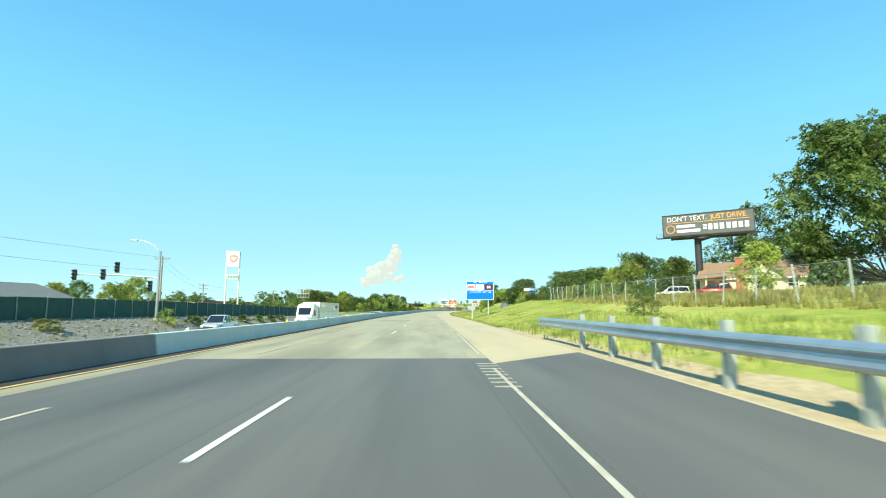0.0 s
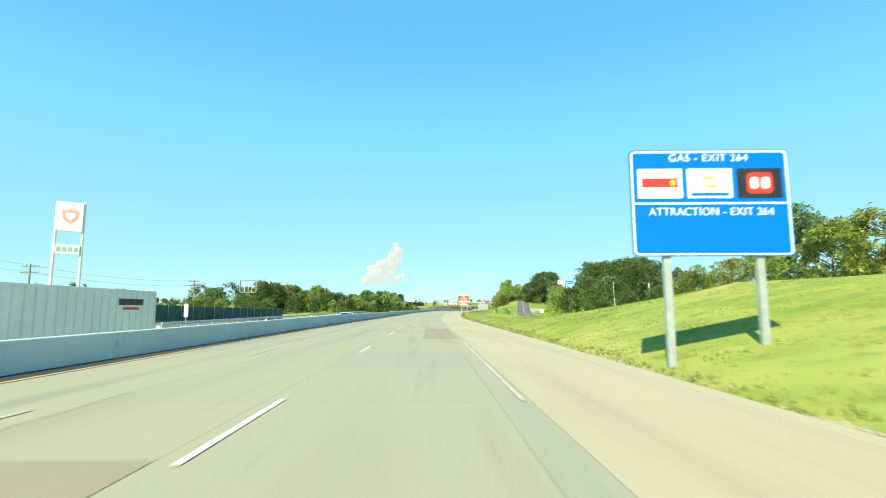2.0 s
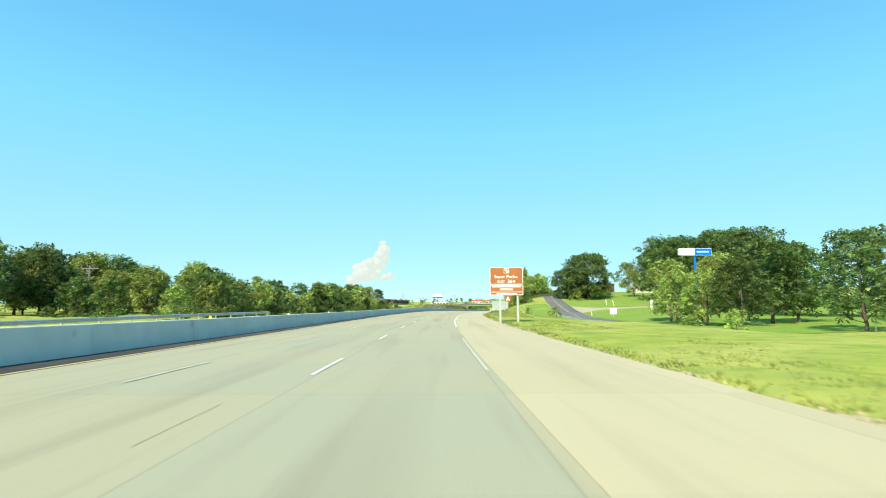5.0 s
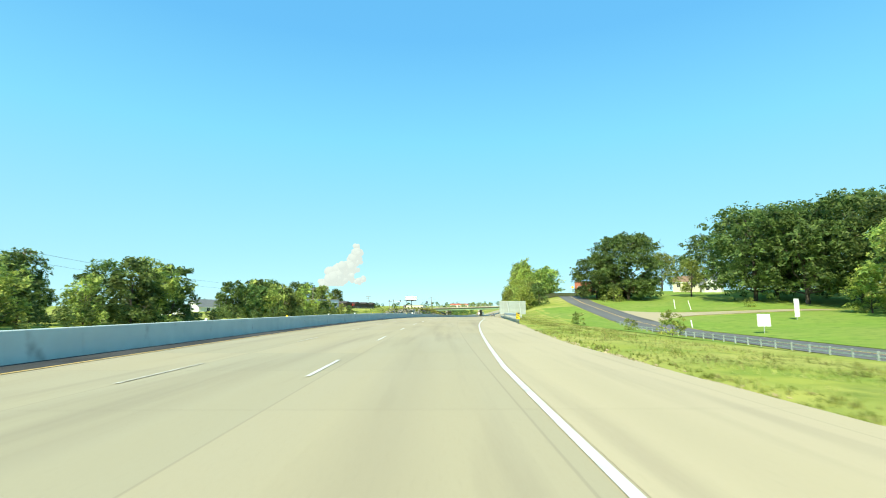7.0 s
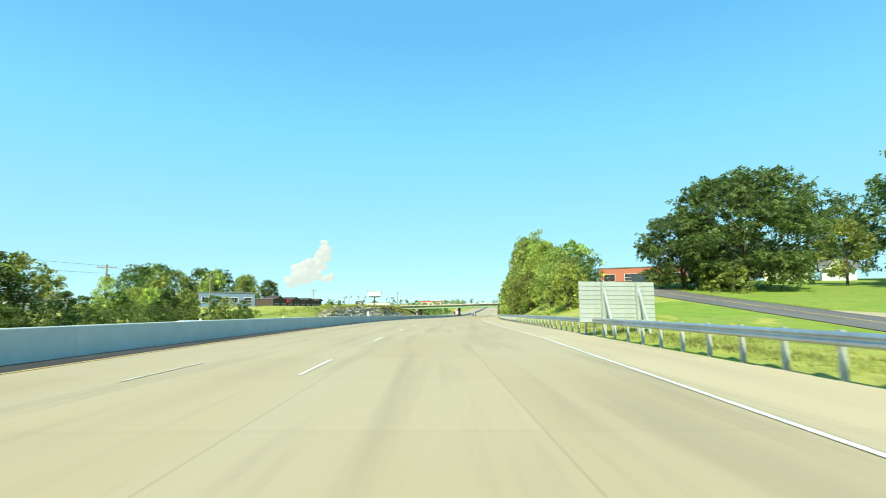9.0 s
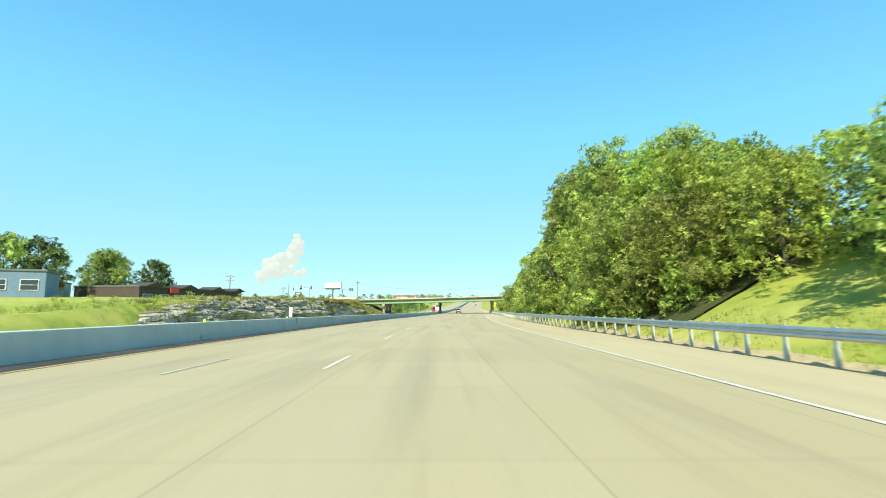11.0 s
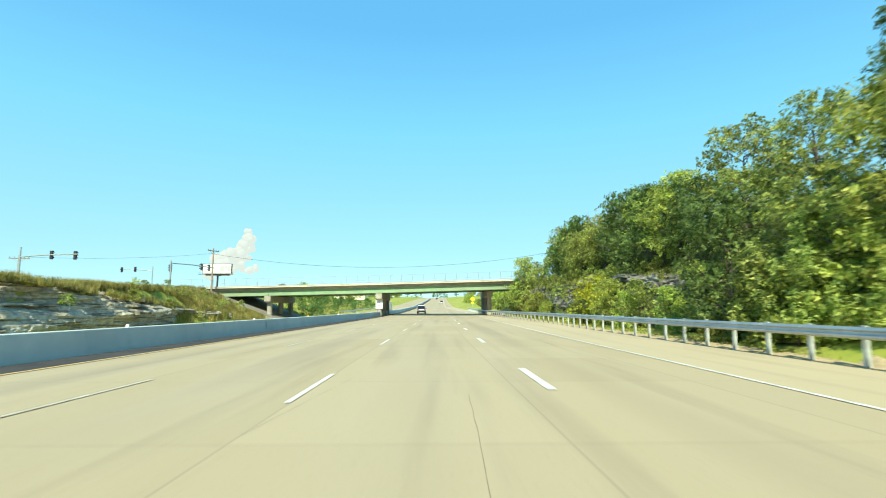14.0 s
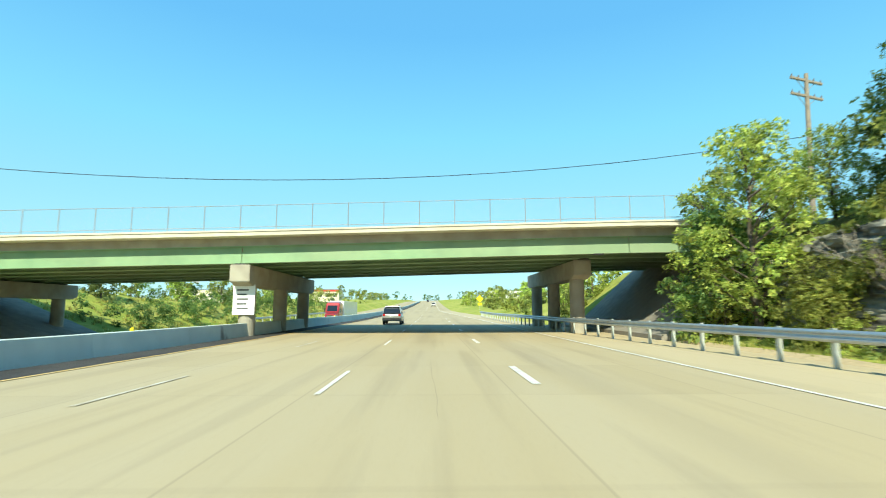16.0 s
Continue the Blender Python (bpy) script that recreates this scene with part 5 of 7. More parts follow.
def rubble(name, n, s0, s1, u0, u1, lo, hi, material, label, seed):
    rg = np.random.default_rng(seed)
    b = Build()
    ico = [(0, 0, 1), (.89, 0, .45), (.28, .85, .45), (-.72, .53, .45), (-.72, -.53, .45), (.28, -.85, .45), (.72, .53, -.45), (-.28, .85, -.45), (-.89, 0, -.45), (-.28, -.85, -.45), (.72, -.53, -.45), (0, 0, -1)]
    fc = [(0, 1, 2), (0, 2, 3), (0, 3, 4), (0, 4, 5), (0, 5, 1), (1, 6, 2), (2, 7, 3), (3, 8, 4), (4, 9, 5), (5, 10, 1), (2, 6, 7), (3, 7, 8), (4, 8, 9), (5, 9, 10), (1, 10, 6), (7, 6, 11), (8, 7, 11), (9, 8, 11), (10, 9, 11), (6, 10, 11)]
    for k in range(n):
        s, u = rg.uniform(s0, s1), rg.uniform(u0, u1)
        r = rg.uniform(lo, hi) * (1 if rg.random() > .06 else 2)
        o = at(s, u, terrain(s, u) + r * .2)
        sc = rg.uniform(.6, 1.3, 3) * r
        a = rg.uniform(0, 6.28)
        vs = []
        for x, y, z in ico:
            j = rg.uniform(.75, 1.15)
            x, y, z = x * sc[0] * j, y * sc[1] * j, z * sc[2] * j * .75
            vs.append((o.x + x * math.cos(a) - y * math.sin(a), o.y + x * math.sin(a) + y * math.cos(a), o.z + z))
        b.add(vs, fc)
    return solid(name, b, material, I4, label, "rubble", kind="stuff", fix=False)


rubble("rubble_bank", 4600, -20, 150, -32.2, -27.0, .06, .17, MAT["stone_rubble"], "bank of broken grey stone and earth", 3)
rubble("shoulder_stones", 160, 5, 40, 6.0, 8.0, .03, .07, MAT["stone_rubble"], "grey broken stone under the guardrail", 9)
rubble("shoulder_gravel", 1600, 10, 300, 5.1, 5.9, .02, .05, MAT["gravel"], "loose pale stones along the shoulder", 10)


LEDGE_TOP = [(383, .2), (392, 2.0), (402, 3.0), (418, 3.5), (440, 3.8), (465, 3.6), (480, 2.2), (490, 1.3), (506, .2)]
CUT_TOP = [(447, 1.2), (456, 3.4), (470, 4.4), (488, 4.8), (500, 4.7), (508, 4.5), (511, 3.4), (513, 1)]


def ledge_top(s):
    return lerp(s, LEDGE_TOP) + .45 * noise.noise((s * .2, 0, 5)) + .2 * noise.noise((s * .9, 0, 6))


def cut_top(s):
    return lerp(s, CUT_TOP) + .6 * noise.noise((s * .15, 2, 5)) + .25 * noise.noise((s * .8, 2, 6))


def rock_face(name, s0, s1, u_face, side, w0, top, label, seed, depth=1.9, shelf=0.0, slabs=150, stone="rock"):
    """Bedded limestone: a broken, stepped face with beds of uneven depth, and loose slabs standing out of it."""
    rg = np.random.default_rng(seed)
    root = thing(name, I4, label, "rock face", kind="structure")
    def back(s, w):
        tilt = .25 * noise.noise((s * .05, 0, seed))
        wv = w + tilt + .12 * noise.noise((s * .5, w, seed))
        bed = math.floor(wv / .30 + .6 * noise.noise((0, wv * .7, seed)))
        brk = math.floor(s * .75 + bed * .37 + 1.2 * noise.noise((s * .3, bed * 2.1, seed)))
        step = noise.noise((brk * 3.7, bed * 5.3, seed)) * .42 + noise.noise((s * .11, bed * 1.9, seed)) * .5
        up = min(1.0, max(0.0, (w - 1.0 - .5 * noise.noise((s * .09, 3, seed))) / .5))
        return shelf * up * (.7 + .5 * max(0, w - 1.2)) + step * (.55 + .45 * up if shelf else 1) + (w - w0) * (.04 if shelf else .12) + 1.0 * noise.noise((s * .13, w * .4, seed + 2)) + .14 * noise.noise((s * 3.1, w * 4.3, seed)) + .07 * noise.noise((s * 7, w * 8, seed))
    nw = 40
    rows = []
    for i in range(int((s1 - s0) / .22) + 1):
        s = s0 + i * .22
        lim = top(s)
        row = []
        for k in range(nw + 1):
            w = w0 + (lim - w0) * k / nw
            row.append(at(s, u_face + side * (.25 + back(s, w) + .5 * max(0, k / nw - .9) * 8), w + .03 * noise.noise((s * 5, w * 5, 1))))
        row.append(at(s, u_face + side * (depth + 1.6), lim - .1))
        row.append(at(s, u_face + side * (depth + 1.7), w0 - .4))
        rows.append(row)
    tagged(part("rock_mass", Build().loft(rows, close=False), MAT[stone], root), kind="stuff")
    count = 0
    while count < slabs:
        s, w = rg.uniform(s0, s1), rg.uniform(w0, 4.6)
        lim = top(s)
        count += 1
        w = min(w, lim - rg.uniform(.05, 1.2))
        if w < w0:
            continue
        ln, hh, dp = rg.uniform(.25, 1.3), rg.uniform(.1, .34), rg.uniform(.3, .6)
        u = u_face + side * (.25 + back(s, w + hh / 2))
        m = Matrix.Translation(at(s, u + side * dp * .25, w)) @ Matrix.Rotation(-float(line(s)[3]) + rg.normal() * .16, 4, "Z") @ Matrix.Rotation(rg.normal() * .1, 4, "X") @ Matrix.Rotation(rg.normal() * .1, 4, "Y")
        n = 7
        lo, hi_ = [], []
        for k in range(n):
            a = 2 * math.pi * k / n + rg.uniform(-.3, .3)
            x, y = math.cos(a) * dp * rg.uniform(.6, 1.1), math.sin(a) * ln * .6 * rg.uniform(.7, 1.1)
            lo.append(m @ Vector((x, y, rg.uniform(-.04, .04))))
            hi_.append(m @ Vector((x * rg.uniform(.8, 1), y * rg.uniform(.85, 1), hh * rg.uniform(.75, 1.1))))
        part("rock_block", Build().loft([lo, hi_], True, True), MAT[stone], root)
    return root


rock_face("rock_ledge", 384, 506, -30.3, -1, -1.2, ledge_top, "weathered grey limestone ledge topped with long grass", 41, shelf=.75)
# the cutting takes the darker limestone, with tree shade in its colour
rock_face("rock_cutting", 448, 512.5, 14.3, 1, .1, cut_top, "stained limestone rock cutting, tree shade painted into its colour, half hidden by scrub", 42, slabs=90, stone="stained_shaded_rock")
tufts("ledge_fringe", 9000, 386, 506, -33.4, -30.9, .5, MAT["blade"], "long pale grass hanging over the rock ledge", 17, edge=False, patch=.5, rise=lambda s, u: max(ledge_top(s) - .15, terrain(s, u)))
tufts("cutting_fringe", 3500, 450, 510, 14.8, 17.5, .4, MAT["blade"], "grass along the top of the rock cutting", 18, edge=False, patch=.5, rise=lambda s, u: max(cut_top(s) - .15, terrain(s, u)))
tufts("bank_grass", 9000, 474, 512, -36, -28.4, .8, MAT["weed"], "tall rank grass on the bank before the bridge", 19, edge=False, patch=.4, wide=.035)
tufts("ledge_tall_grass", 8000, 446, 506, -34.5, -30.9, .8, MAT["weed"], "tall rank grass hanging over the end of the ledge", 20, edge=False, patch=.5, rise=lambda s, u: max(ledge_top(s) - .2, terrain(s, u)), wide=.035)
tufts("bank_top_grass", 7000, 462, 514, -52, -35.5, .9, MAT["weed"], "tall olive grass over the top of the bank", 25, edge=False, patch=.3, wide=.06)
tufts("far_bank_grass", 4000, 532, 640, -37, -28.4, .4, MAT["weed"], "tall rank grass on the bank beyond the bridge", 21, edge=False, patch=.4, wide=.05)


# ---------------- screened fence on the left ----------------
def screen_fence():
    root = thing("screened_fence", I4, "tall fence covered with dark green screening cloth", "fence")
    pm = Build().rod((0, 0, -.3), (0, 0, 2.02), .035, .035, 7).mesh("fence_post", MAT["galv_pole"])
    n = 0
    rg = random.Random(4)
    s = -24.0
    while s < 164:
        u = -32.3 - .3 * math.sin(s * .03)
        w = terrain(s, u) - .05
        ob = new("fence_post", pm)
        ob.parent = root
        ob.matrix_basis = place(s, u + .06, w) @ Matrix.Rotation(radians(rg.uniform(-3, 3)), 4, "X")
        e = s + 3.05
        rows = []
        sag = rg.uniform(0, .07)
        for k in range(9):
            q = s + (e - s) * k / 8
            uu = -32.3 - .3 * math.sin(q * .03)
            bow = .05 * math.sin(k / 8 * math.pi) * rg.uniform(.2, 1)
            ww = terrain(q, uu) - .05
            rows.append([at(q, uu + bow * f_, ww + .08 + (1.86 - sag * math.sin(k / 8 * math.pi)) * f_) for f_ in (0, .25, .5, .75, 1)])
        part("screen_panel", Build().loft(rows, close=False), MAT["screen"], root, smooth_shade=True)
        s = e
    return root


screen_fence()


# ---------------- chain-link fence on the right hill ----------------
def chain_fence(s0, s1, u_of, h, gap, label, lean=5, material="galv_pole", mesh_step=.22):
    root = thing("chain_link_fence", I4, label, "fence")
    pm = Build().rod((0, 0, -.3), (0, 0, h + .08), .04, .04, 8).mesh("fence_post", MAT["post_steel"])
    rg = random.Random(int(s0))
    s = s0
    while s <= s1:
        u = u_of(s)
        ob = new("fence_post", pm)
        ob.parent = root
        ob.matrix_basis = place(s, u, terrain(s, u)) @ Matrix.Rotation(radians(rg.uniform(-lean, lean)), 4, "X") @ Matrix.Rotation(radians(rg.uniform(-lean, lean)), 4, "Y")
        s += gap
    b = Build()
    ss = np.arange(s0, s1 + .01, 1.5)
    for w in (.08, h):
        b.tube([at(q, u_of(q), terrain(q, u_of(q)) + w) for q in ss], .014, 4)
    part("top_wire", b, MAT["galv_pole"], root)
    net = Build()
    s = s0
    while s < s1 - h:
        for a, c in ((s, s + h), (s + h, s)):
            p0, p1 = at(a, u_of(a), terrain(a, u_of(a)) + .06), at(c, u_of(c), terrain(c, u_of(c)) + h)
            d = Vector((0, 0, .009))
            net.add([p0, p1, p1 + d, p0 + d], [(0, 1, 2, 3)])
        s += mesh_step
    tagged(part("wire_mesh", net, MAT["galv_pole"], root, "thin chain-link wire", fix=False), kind="stuff")
    return root


chain_fence(4, 80, lambda s: lerp(s, [(0, 16.2), (60, 17.4), (90, 19.5), (118, 22)]), 1.75, 3.05, "old chain-link fence with leaning posts on the grassy hill")


chain_fence(162, 205, lambda s: 44.0, 1.15, 3.05, "low chain-link fence with pale posts round a garden", lean=2)


# white rail fence along the side road
def rail_fence():
    root = thing("white_rail_fence", I4, "low pale metal rail fence beside the side road", "fence")
    pm = Build().box(-.05, .05, -.05, .05, -.2, .62).mesh("post", MAT["post_steel"], bevel=.008)
    s = 228.0
    while s < 289:
        u = lerp(s, [(228, 23.2), (255, 24.4), (290, 24.8)])
        e = s + 1.9
        u2 = lerp(e, [(228, 23.2), (255, 24.4), (290, 24.8)])
        ob = new("post", pm)
        ob.parent = root
        ob.matrix_basis = place(s, u, terrain(s, u))
        for w in (.3, .54):
            a, c = at(s, u, terrain(s, u) + w), at(e, u2, terrain(e, u2) + w)
            up, sd = Vector((0, 0, .035)), Vector((.015, 0, 0))
            part("rail", Build().add([a - up - sd, a - up + sd, a + up + sd, a + up - sd, c - up - sd, c - up + sd, c + up + sd, c + up - sd], [(0, 1, 2, 3), (4, 7, 6, 5), (0, 4, 5, 1), (1, 5, 6, 2), (2, 6, 7, 3), (3, 7, 4, 0)]), MAT["post_steel"], root)
        s = e


rail_fence()
# ---------------- signs on posts ----------------
def rounded(w, h, r, n=5):
    pts = []
    for cx, cz, a0 in ((w / 2 - r, h / 2 - r, 0), (-w / 2 + r, h / 2 - r, 90), (-w / 2 + r, -h / 2 + r, 180), (w / 2 - r, -h / 2 + r, 270)):
        pts += [(cx + r * math.cos(radians(a0 + 90 * k / n)), cz + r * math.sin(radians(a0 + 90 * k / n))) for k in range(n + 1)]
    return pts


def plate(w, h, r, y0, y1, x=0.0, z=0.0):
    return Build().prism([(x + px, z + pz) for px, pz in rounded(w, h, r)], "y", y0, y1)


def blue_sign():
    """Service sign: its face looks back along the road."""
    root = thing("road_sign", place(73.4, 7.2, 0, -3), "large blue service road sign on two steel posts", "road sign")
    base = terrain(73.6, 7)
    W_, Z0, Z1 = 4.05, 2.78, 5.56
    zc, h = (Z0 + Z1) / 2, Z1 - Z0
    part("panel", plate(W_, h, .12, 0, .05, 0, zc), MAT["blue_sign"], root)
    rim = Build()
    o, i = rounded(W_ - .05, h - .05, .12), rounded(W_ - .15, h - .15, .09)
    rim.loft([[(x, -.004, zc + z) for x, z in o], [(x, -.004, zc + z) for x, z in i]])
    part("border", rim, MAT["sign_white"], root, "white border")
    part("divider", Build().box(-W_ / 2 + .05, W_ / 2 - .05, -.008, 0, zc - .05, zc), MAT["sign_white"], root, "white dividing line")
    words("GAS - EXIT 264", .27, MAT["sign_white"], root, 0, -.006, Z1 - .22, stretch=1.02, gap=1.12)
    words("ATTRACTION - EXIT 264", .29, MAT["sign_white"], root, 0, -.006, zc - .25, stretch=.92, gap=1.08)
    for k, (c0, c1) in enumerate((("sign_white", "red"), ("sign_white", "orange"), ("sign_black", "red"))):
        x, z = (-1.27, 0, 1.27)[k], zc + .5
        lp = part("logo_panel", plate(1.14, .78, .03, -.012, 0, x, z), MAT[c0], root, ("white plate with a red bar", "white plate with a small orange shield", "black plate with a red square")[k])
        if k == 0:
            part("logo_bar", Build().box(x - .46, x + .46, -.018, -.013, z - .1, z + .14), MAT["red"], lp)
            part("logo_disc", Build().rod((x + .33, -.022, z + .02), (x + .33, -.018, z + .02), .085, .085, 16), MAT["orange"], lp)
        elif k == 1:
            part("logo_shield", plate(.34, .27, .08, -.018, -.013, x, z + .03), MAT["orange"], lp)
            part("logo_shield_field", plate(.24, .17, .05, -.022, -.018, x, z + .03), MAT["sign_white"], lp)
            part("logo_bar", Build().box(x - .48, x + .48, -.018, -.013, z - .33, z - .25), MAT["blue_sign"], lp)
        else:
            part("logo_square", plate(.66, .56, .12, -.018, -.013, x, z), MAT["red"], lp)
            for dx in (-.14, .14):
                part("logo_mark", plate(.2, .3, .06, -.023, -.018, x + dx, z), MAT["sign_white"], lp)
    for x in (-1.15, 1.2):
        part("post", Build().box(x - .09, x + .09, .06, .2, base - .3, Z1 - .2), MAT["post_steel"], root)
    for z in (zc - .8, zc + .8):
        part("stringer", Build().box(-W_ / 2 + .1, W_ / 2 - .1, .05, .07, z - .05, z + .05), MAT["post_steel"], root)


blue_sign()


def brown_sign():
    """Park sign: an upper and a lower panel, and a small camping plate below."""
    root = thing("road_sign", place(200.6, 6.12, 0, -4), "brown park direction sign on two steel posts", "road sign")
    base = terrain(200.6, 6.1)
    W_ = 3.2
    for z, h, lab in ((4.42, 1.66, ""), (3.06, 1.02, "lower brown panel")):
        part("panel", plate(W_, h, .12, 0, .05, 0, z), MAT["brown_sign"], root, lab)
        o, i = rounded(W_ - .03, h - .03, .12), rounded(W_ - .12, h - .12, .09)
        part("border", Build().loft([[(x, -.004, z + q) for x, q in o], [(x, -.004, z + q) for x, q in i]]), MAT["sign_white"], root, "white border")
    words("State Parks", .42, MAT["sign_white"], root, -.05, -.006, 4.33, stretch=1.12, gap=1.05)
    words("EXIT", .33, MAT["sign_white"], root, -.5, -.006, 3.86, stretch=1.05, gap=1.05)
    words("264", .44, MAT["sign_white"], root, .45, -.006, 3.88, stretch=1.15)
    sy = part("symbol", plate(.5, .48, .05, -.012, 0, 0, 4.92), MAT["sign_white"], root, "white square with four coloured fields")
    for dx, dz, mt in ((-.115, .11, "orange"), (.115, .11, "shop_blue"), (-.115, -.11, "brown_sign"), (.115, -.11, "price_green")):
        part("symbol_field", plate(.21, .2, .03, -.016, -.0125, dx, 4.92 + dz), MAT[mt], sy)
    part("divider", Build().box(-W_ / 2 + .05, W_ / 2 - .05, -.008, 0, 2.85, 2.89), MAT["sign_white"], root, "white dividing line")
    for z, w in ((3.40, 2.7), (3.12, 1.25), (2.70, 1.9)):
        part("print_bar", Build().box(-w / 2, w / 2, -.008, 0, z - .075, z + .075), MAT["sign_white"], root, "line of white print")
    cp = part("camping_plate", plate(.52, .52, .05, 0, .03, .12, 2.22), MAT["brown_sign"], root, "small brown plate with a white tent")
    part("tent_mark", Build().prism([(-.08, 2.06), (.07, 2.06), (.12, 2.18), (.17, 2.06), (.32, 2.06), (.14, 2.4), (.10, 2.4)], "y", -.006, -.001), MAT["sign_white"], cp)
    for x in (-.62, 1.05):
        part("post", Build().box(x - .09, x + .09, .06, .2, base - .3, 5.1), MAT["post_steel"], root)
    part("plate_post", Build().box(.08, .16, .031, .06, 1.95, 2.5), MAT["post_steel"], root)


brown_sign()


def sign_back():
    root = thing("sign_board", place(304.0, 10.3, 0, 10), "unpainted back of a large aluminium road sign", "road sign")
    z = .75
    k = 0
    me = Build().box(-2.4, 2.4, 0, .05, 0, .255).box(-2.4, 2.4, -.03, 0, .0, .03).mesh("plank", MAT["alu_back"])
    while z < 3.1:
        ob = new("plank", me)
        ob.parent = root
        ob.matrix_basis = Matrix.Translation((0, 0, z))
        z += .262
        k += 1
    for x in (-.95, 1.25):
        part("post", Build().box(x - .1, x + .1, -.22, -.04, -.4, 3.05), MAT["alu_back"], root)
        part("brace", Build().add([(x - .06, -1.5, -.3), (x + .06, -1.5, -.3), (x + .06, -1.38, -.3), (x - .06, -1.38, -.3), (x - .06, -.22, 2.75), (x + .06, -.22, 2.75), (x + .06, -.14, 2.6), (x - .06, -.14, 2.6)], [(0, 1, 2, 3), (4, 7, 6, 5), (0, 4, 5, 1), (1, 5, 6, 2), (2, 6, 7, 3), (3, 7, 4, 0)]), MAT["alu_back"], root)


sign_back()


def post_sign(s, u, w, h, z, material, label, base=None, turn=0, shape="rect", post="post_steel"):
    g = terrain(s, u) if base is None else base
    root = thing("road_sign", place(s, u, g, turn), label, "road sign")
    if shape == "diamond":
        part("panel", Build().prism([(0, z - h / 2), (w / 2, z), (0, z + h / 2), (-w / 2, z)], "y", 0, .03), MAT[material], root)
    elif shape == "disc":
        part("panel", Build().rod((0, 0, z), (0, .03, z), w / 2, w / 2, 24), MAT[material], root)
    else:
        part("panel", plate(w, h, .04, 0, .03, 0, z), MAT[material], root)
    part("post", Build().box(-.035, .035, .031, .09, -.3, z + h * .4), MAT[post], root)
    return root


yd = post_sign(620, 12.2, 1.9, 1.9, 3.2, "sign_yellow", "yellow diamond warning sign with a plate below", 0.4, shape="diamond")
part("plate", plate(1.0, .6, .04, 0, .03, 0, 1.75), MAT["sign_yellow"], yd)
post_sign(422.7, -29.2, .55, 1.7, 2.2, "sign_white", "narrow white marker board on a post", -1.1)
post_sign(119.3, -28.4, .45, 1.5, 2.3, "sign_white", "narrow white board on a post by the fence", -.9)
post_sign(398, 35, 1.1, 1.1, 2.2, "sign_yellow", "yellow diamond warning sign on the side road", shape="diamond")
post_sign(271.9, 35.9, 1.65, 1.4, 1.5, "sign_white", "white board sign on the lawn", turn=10)
post_sign(287.4, 49.3, .95, 2.6, 1.7, "sign_white", "tall white sign beside a shrub on the lawn", turn=20)
post_sign(185, 49.5, .75, .75, 2.5, "steel", "round grey back of a sign on a post", shape="disc")
for s_, u_, ln_ in ((318.3, 44, -5), (314.5, 45.6, -14), (285.2, 33.6, -8)):
    m_ = place(s_, u_, terrain(s_, u_)) @ Matrix.Rotation(radians(ln_), 4, "Y")
    solid("marker_post", Build().box(-.07, .07, -.07, .07, -.2, 1.9 if s_ > 300 else 1.1), MAT["white_wall"], m_, "white-painted wooden post on the lawn", "post", "white posts on the lawn", bevel=.01)


# ---------------- billboards and tall signs ----------------
def billboard(s, u, w_bot, W_, H_, face, turn, label, pole_u, pole_r=.55):
    g = terrain(s, u)
    root = thing("billboard", place(s, u, 0, turn), label, "billboard")
    part("face", Build().box(-W_ / 2, W_ / 2, -.08, .08, w_bot, w_bot + H_), MAT[face], root)
    fr = Build()
    for a in ((-W_ / 2 - .12, -W_ / 2, w_bot - .12, w_bot + H_ + .12), (W_ / 2, W_ / 2 + .12, w_bot - .12, w_bot + H_ + .12)):
        fr.box(a[0], a[1], -.14, .5, a[2], a[3])
    fr.box(-W_ / 2, W_ / 2, -.14, .5, w_bot - .12, w_bot).box(-W_ / 2, W_ / 2, -.14, .5, w_bot + H_, w_bot + H_ + .12)
    part("frame", fr, MAT["dark_steel"], root)
    wk = Build().box(-W_ / 2 - .9, W_ / 2 + .9, -1.25, -.2, w_bot - .42, w_bot - .36)
    part("catwalk", wk, MAT["dark_steel"], root, "grated service catwalk")
    rl = Build()
    for x0, x1 in ((-W_ / 2 - .9, -W_ / 2 - .1), (W_ / 2 + .1, W_ / 2 + .9)):
        for z in (.25, .6):
            rl.tube([(x0, -1.2, w_bot - .4 + z), (x1, -1.2, w_bot - .4 + z)], .02, 5)
        for x in (x0, x1):
            rl.rod((x, -1.2, w_bot - .4), (x, -1.2, w_bot + .22), .02, .02, 5)
    part("railing", rl, MAT["dark_steel"], root)
    for k in range(int(W_ / 2.4)):
        x = -W_ / 2 + 1.2 + k * 2.4
        part("bracket", Build().box(x - .05, x + .05, -1.2, .4, w_bot - .36, w_bot - .24), MAT["dark_steel"], root)
    part("torsion_beam", Build().rod((-W_ * .42, .55, w_bot - .35), (W_ * .42, .55, w_bot - .35), .3, .3, 12), MAT["dark_steel"], root)
    part("column", Build().rod((pole_u, .55, g - .5), (pole_u, .55, w_bot - .5), pole_r, pole_r * .9, 18), MAT["dark_steel"], root, smooth_shade=False)
    part("column_arm", Build().rod((pole_u, .55, w_bot - .75), (pole_u + 1.6, .55, w_bot - .35), pole_r * .8, pole_r * .7, 12), MAT["dark_steel"], root)
    return root


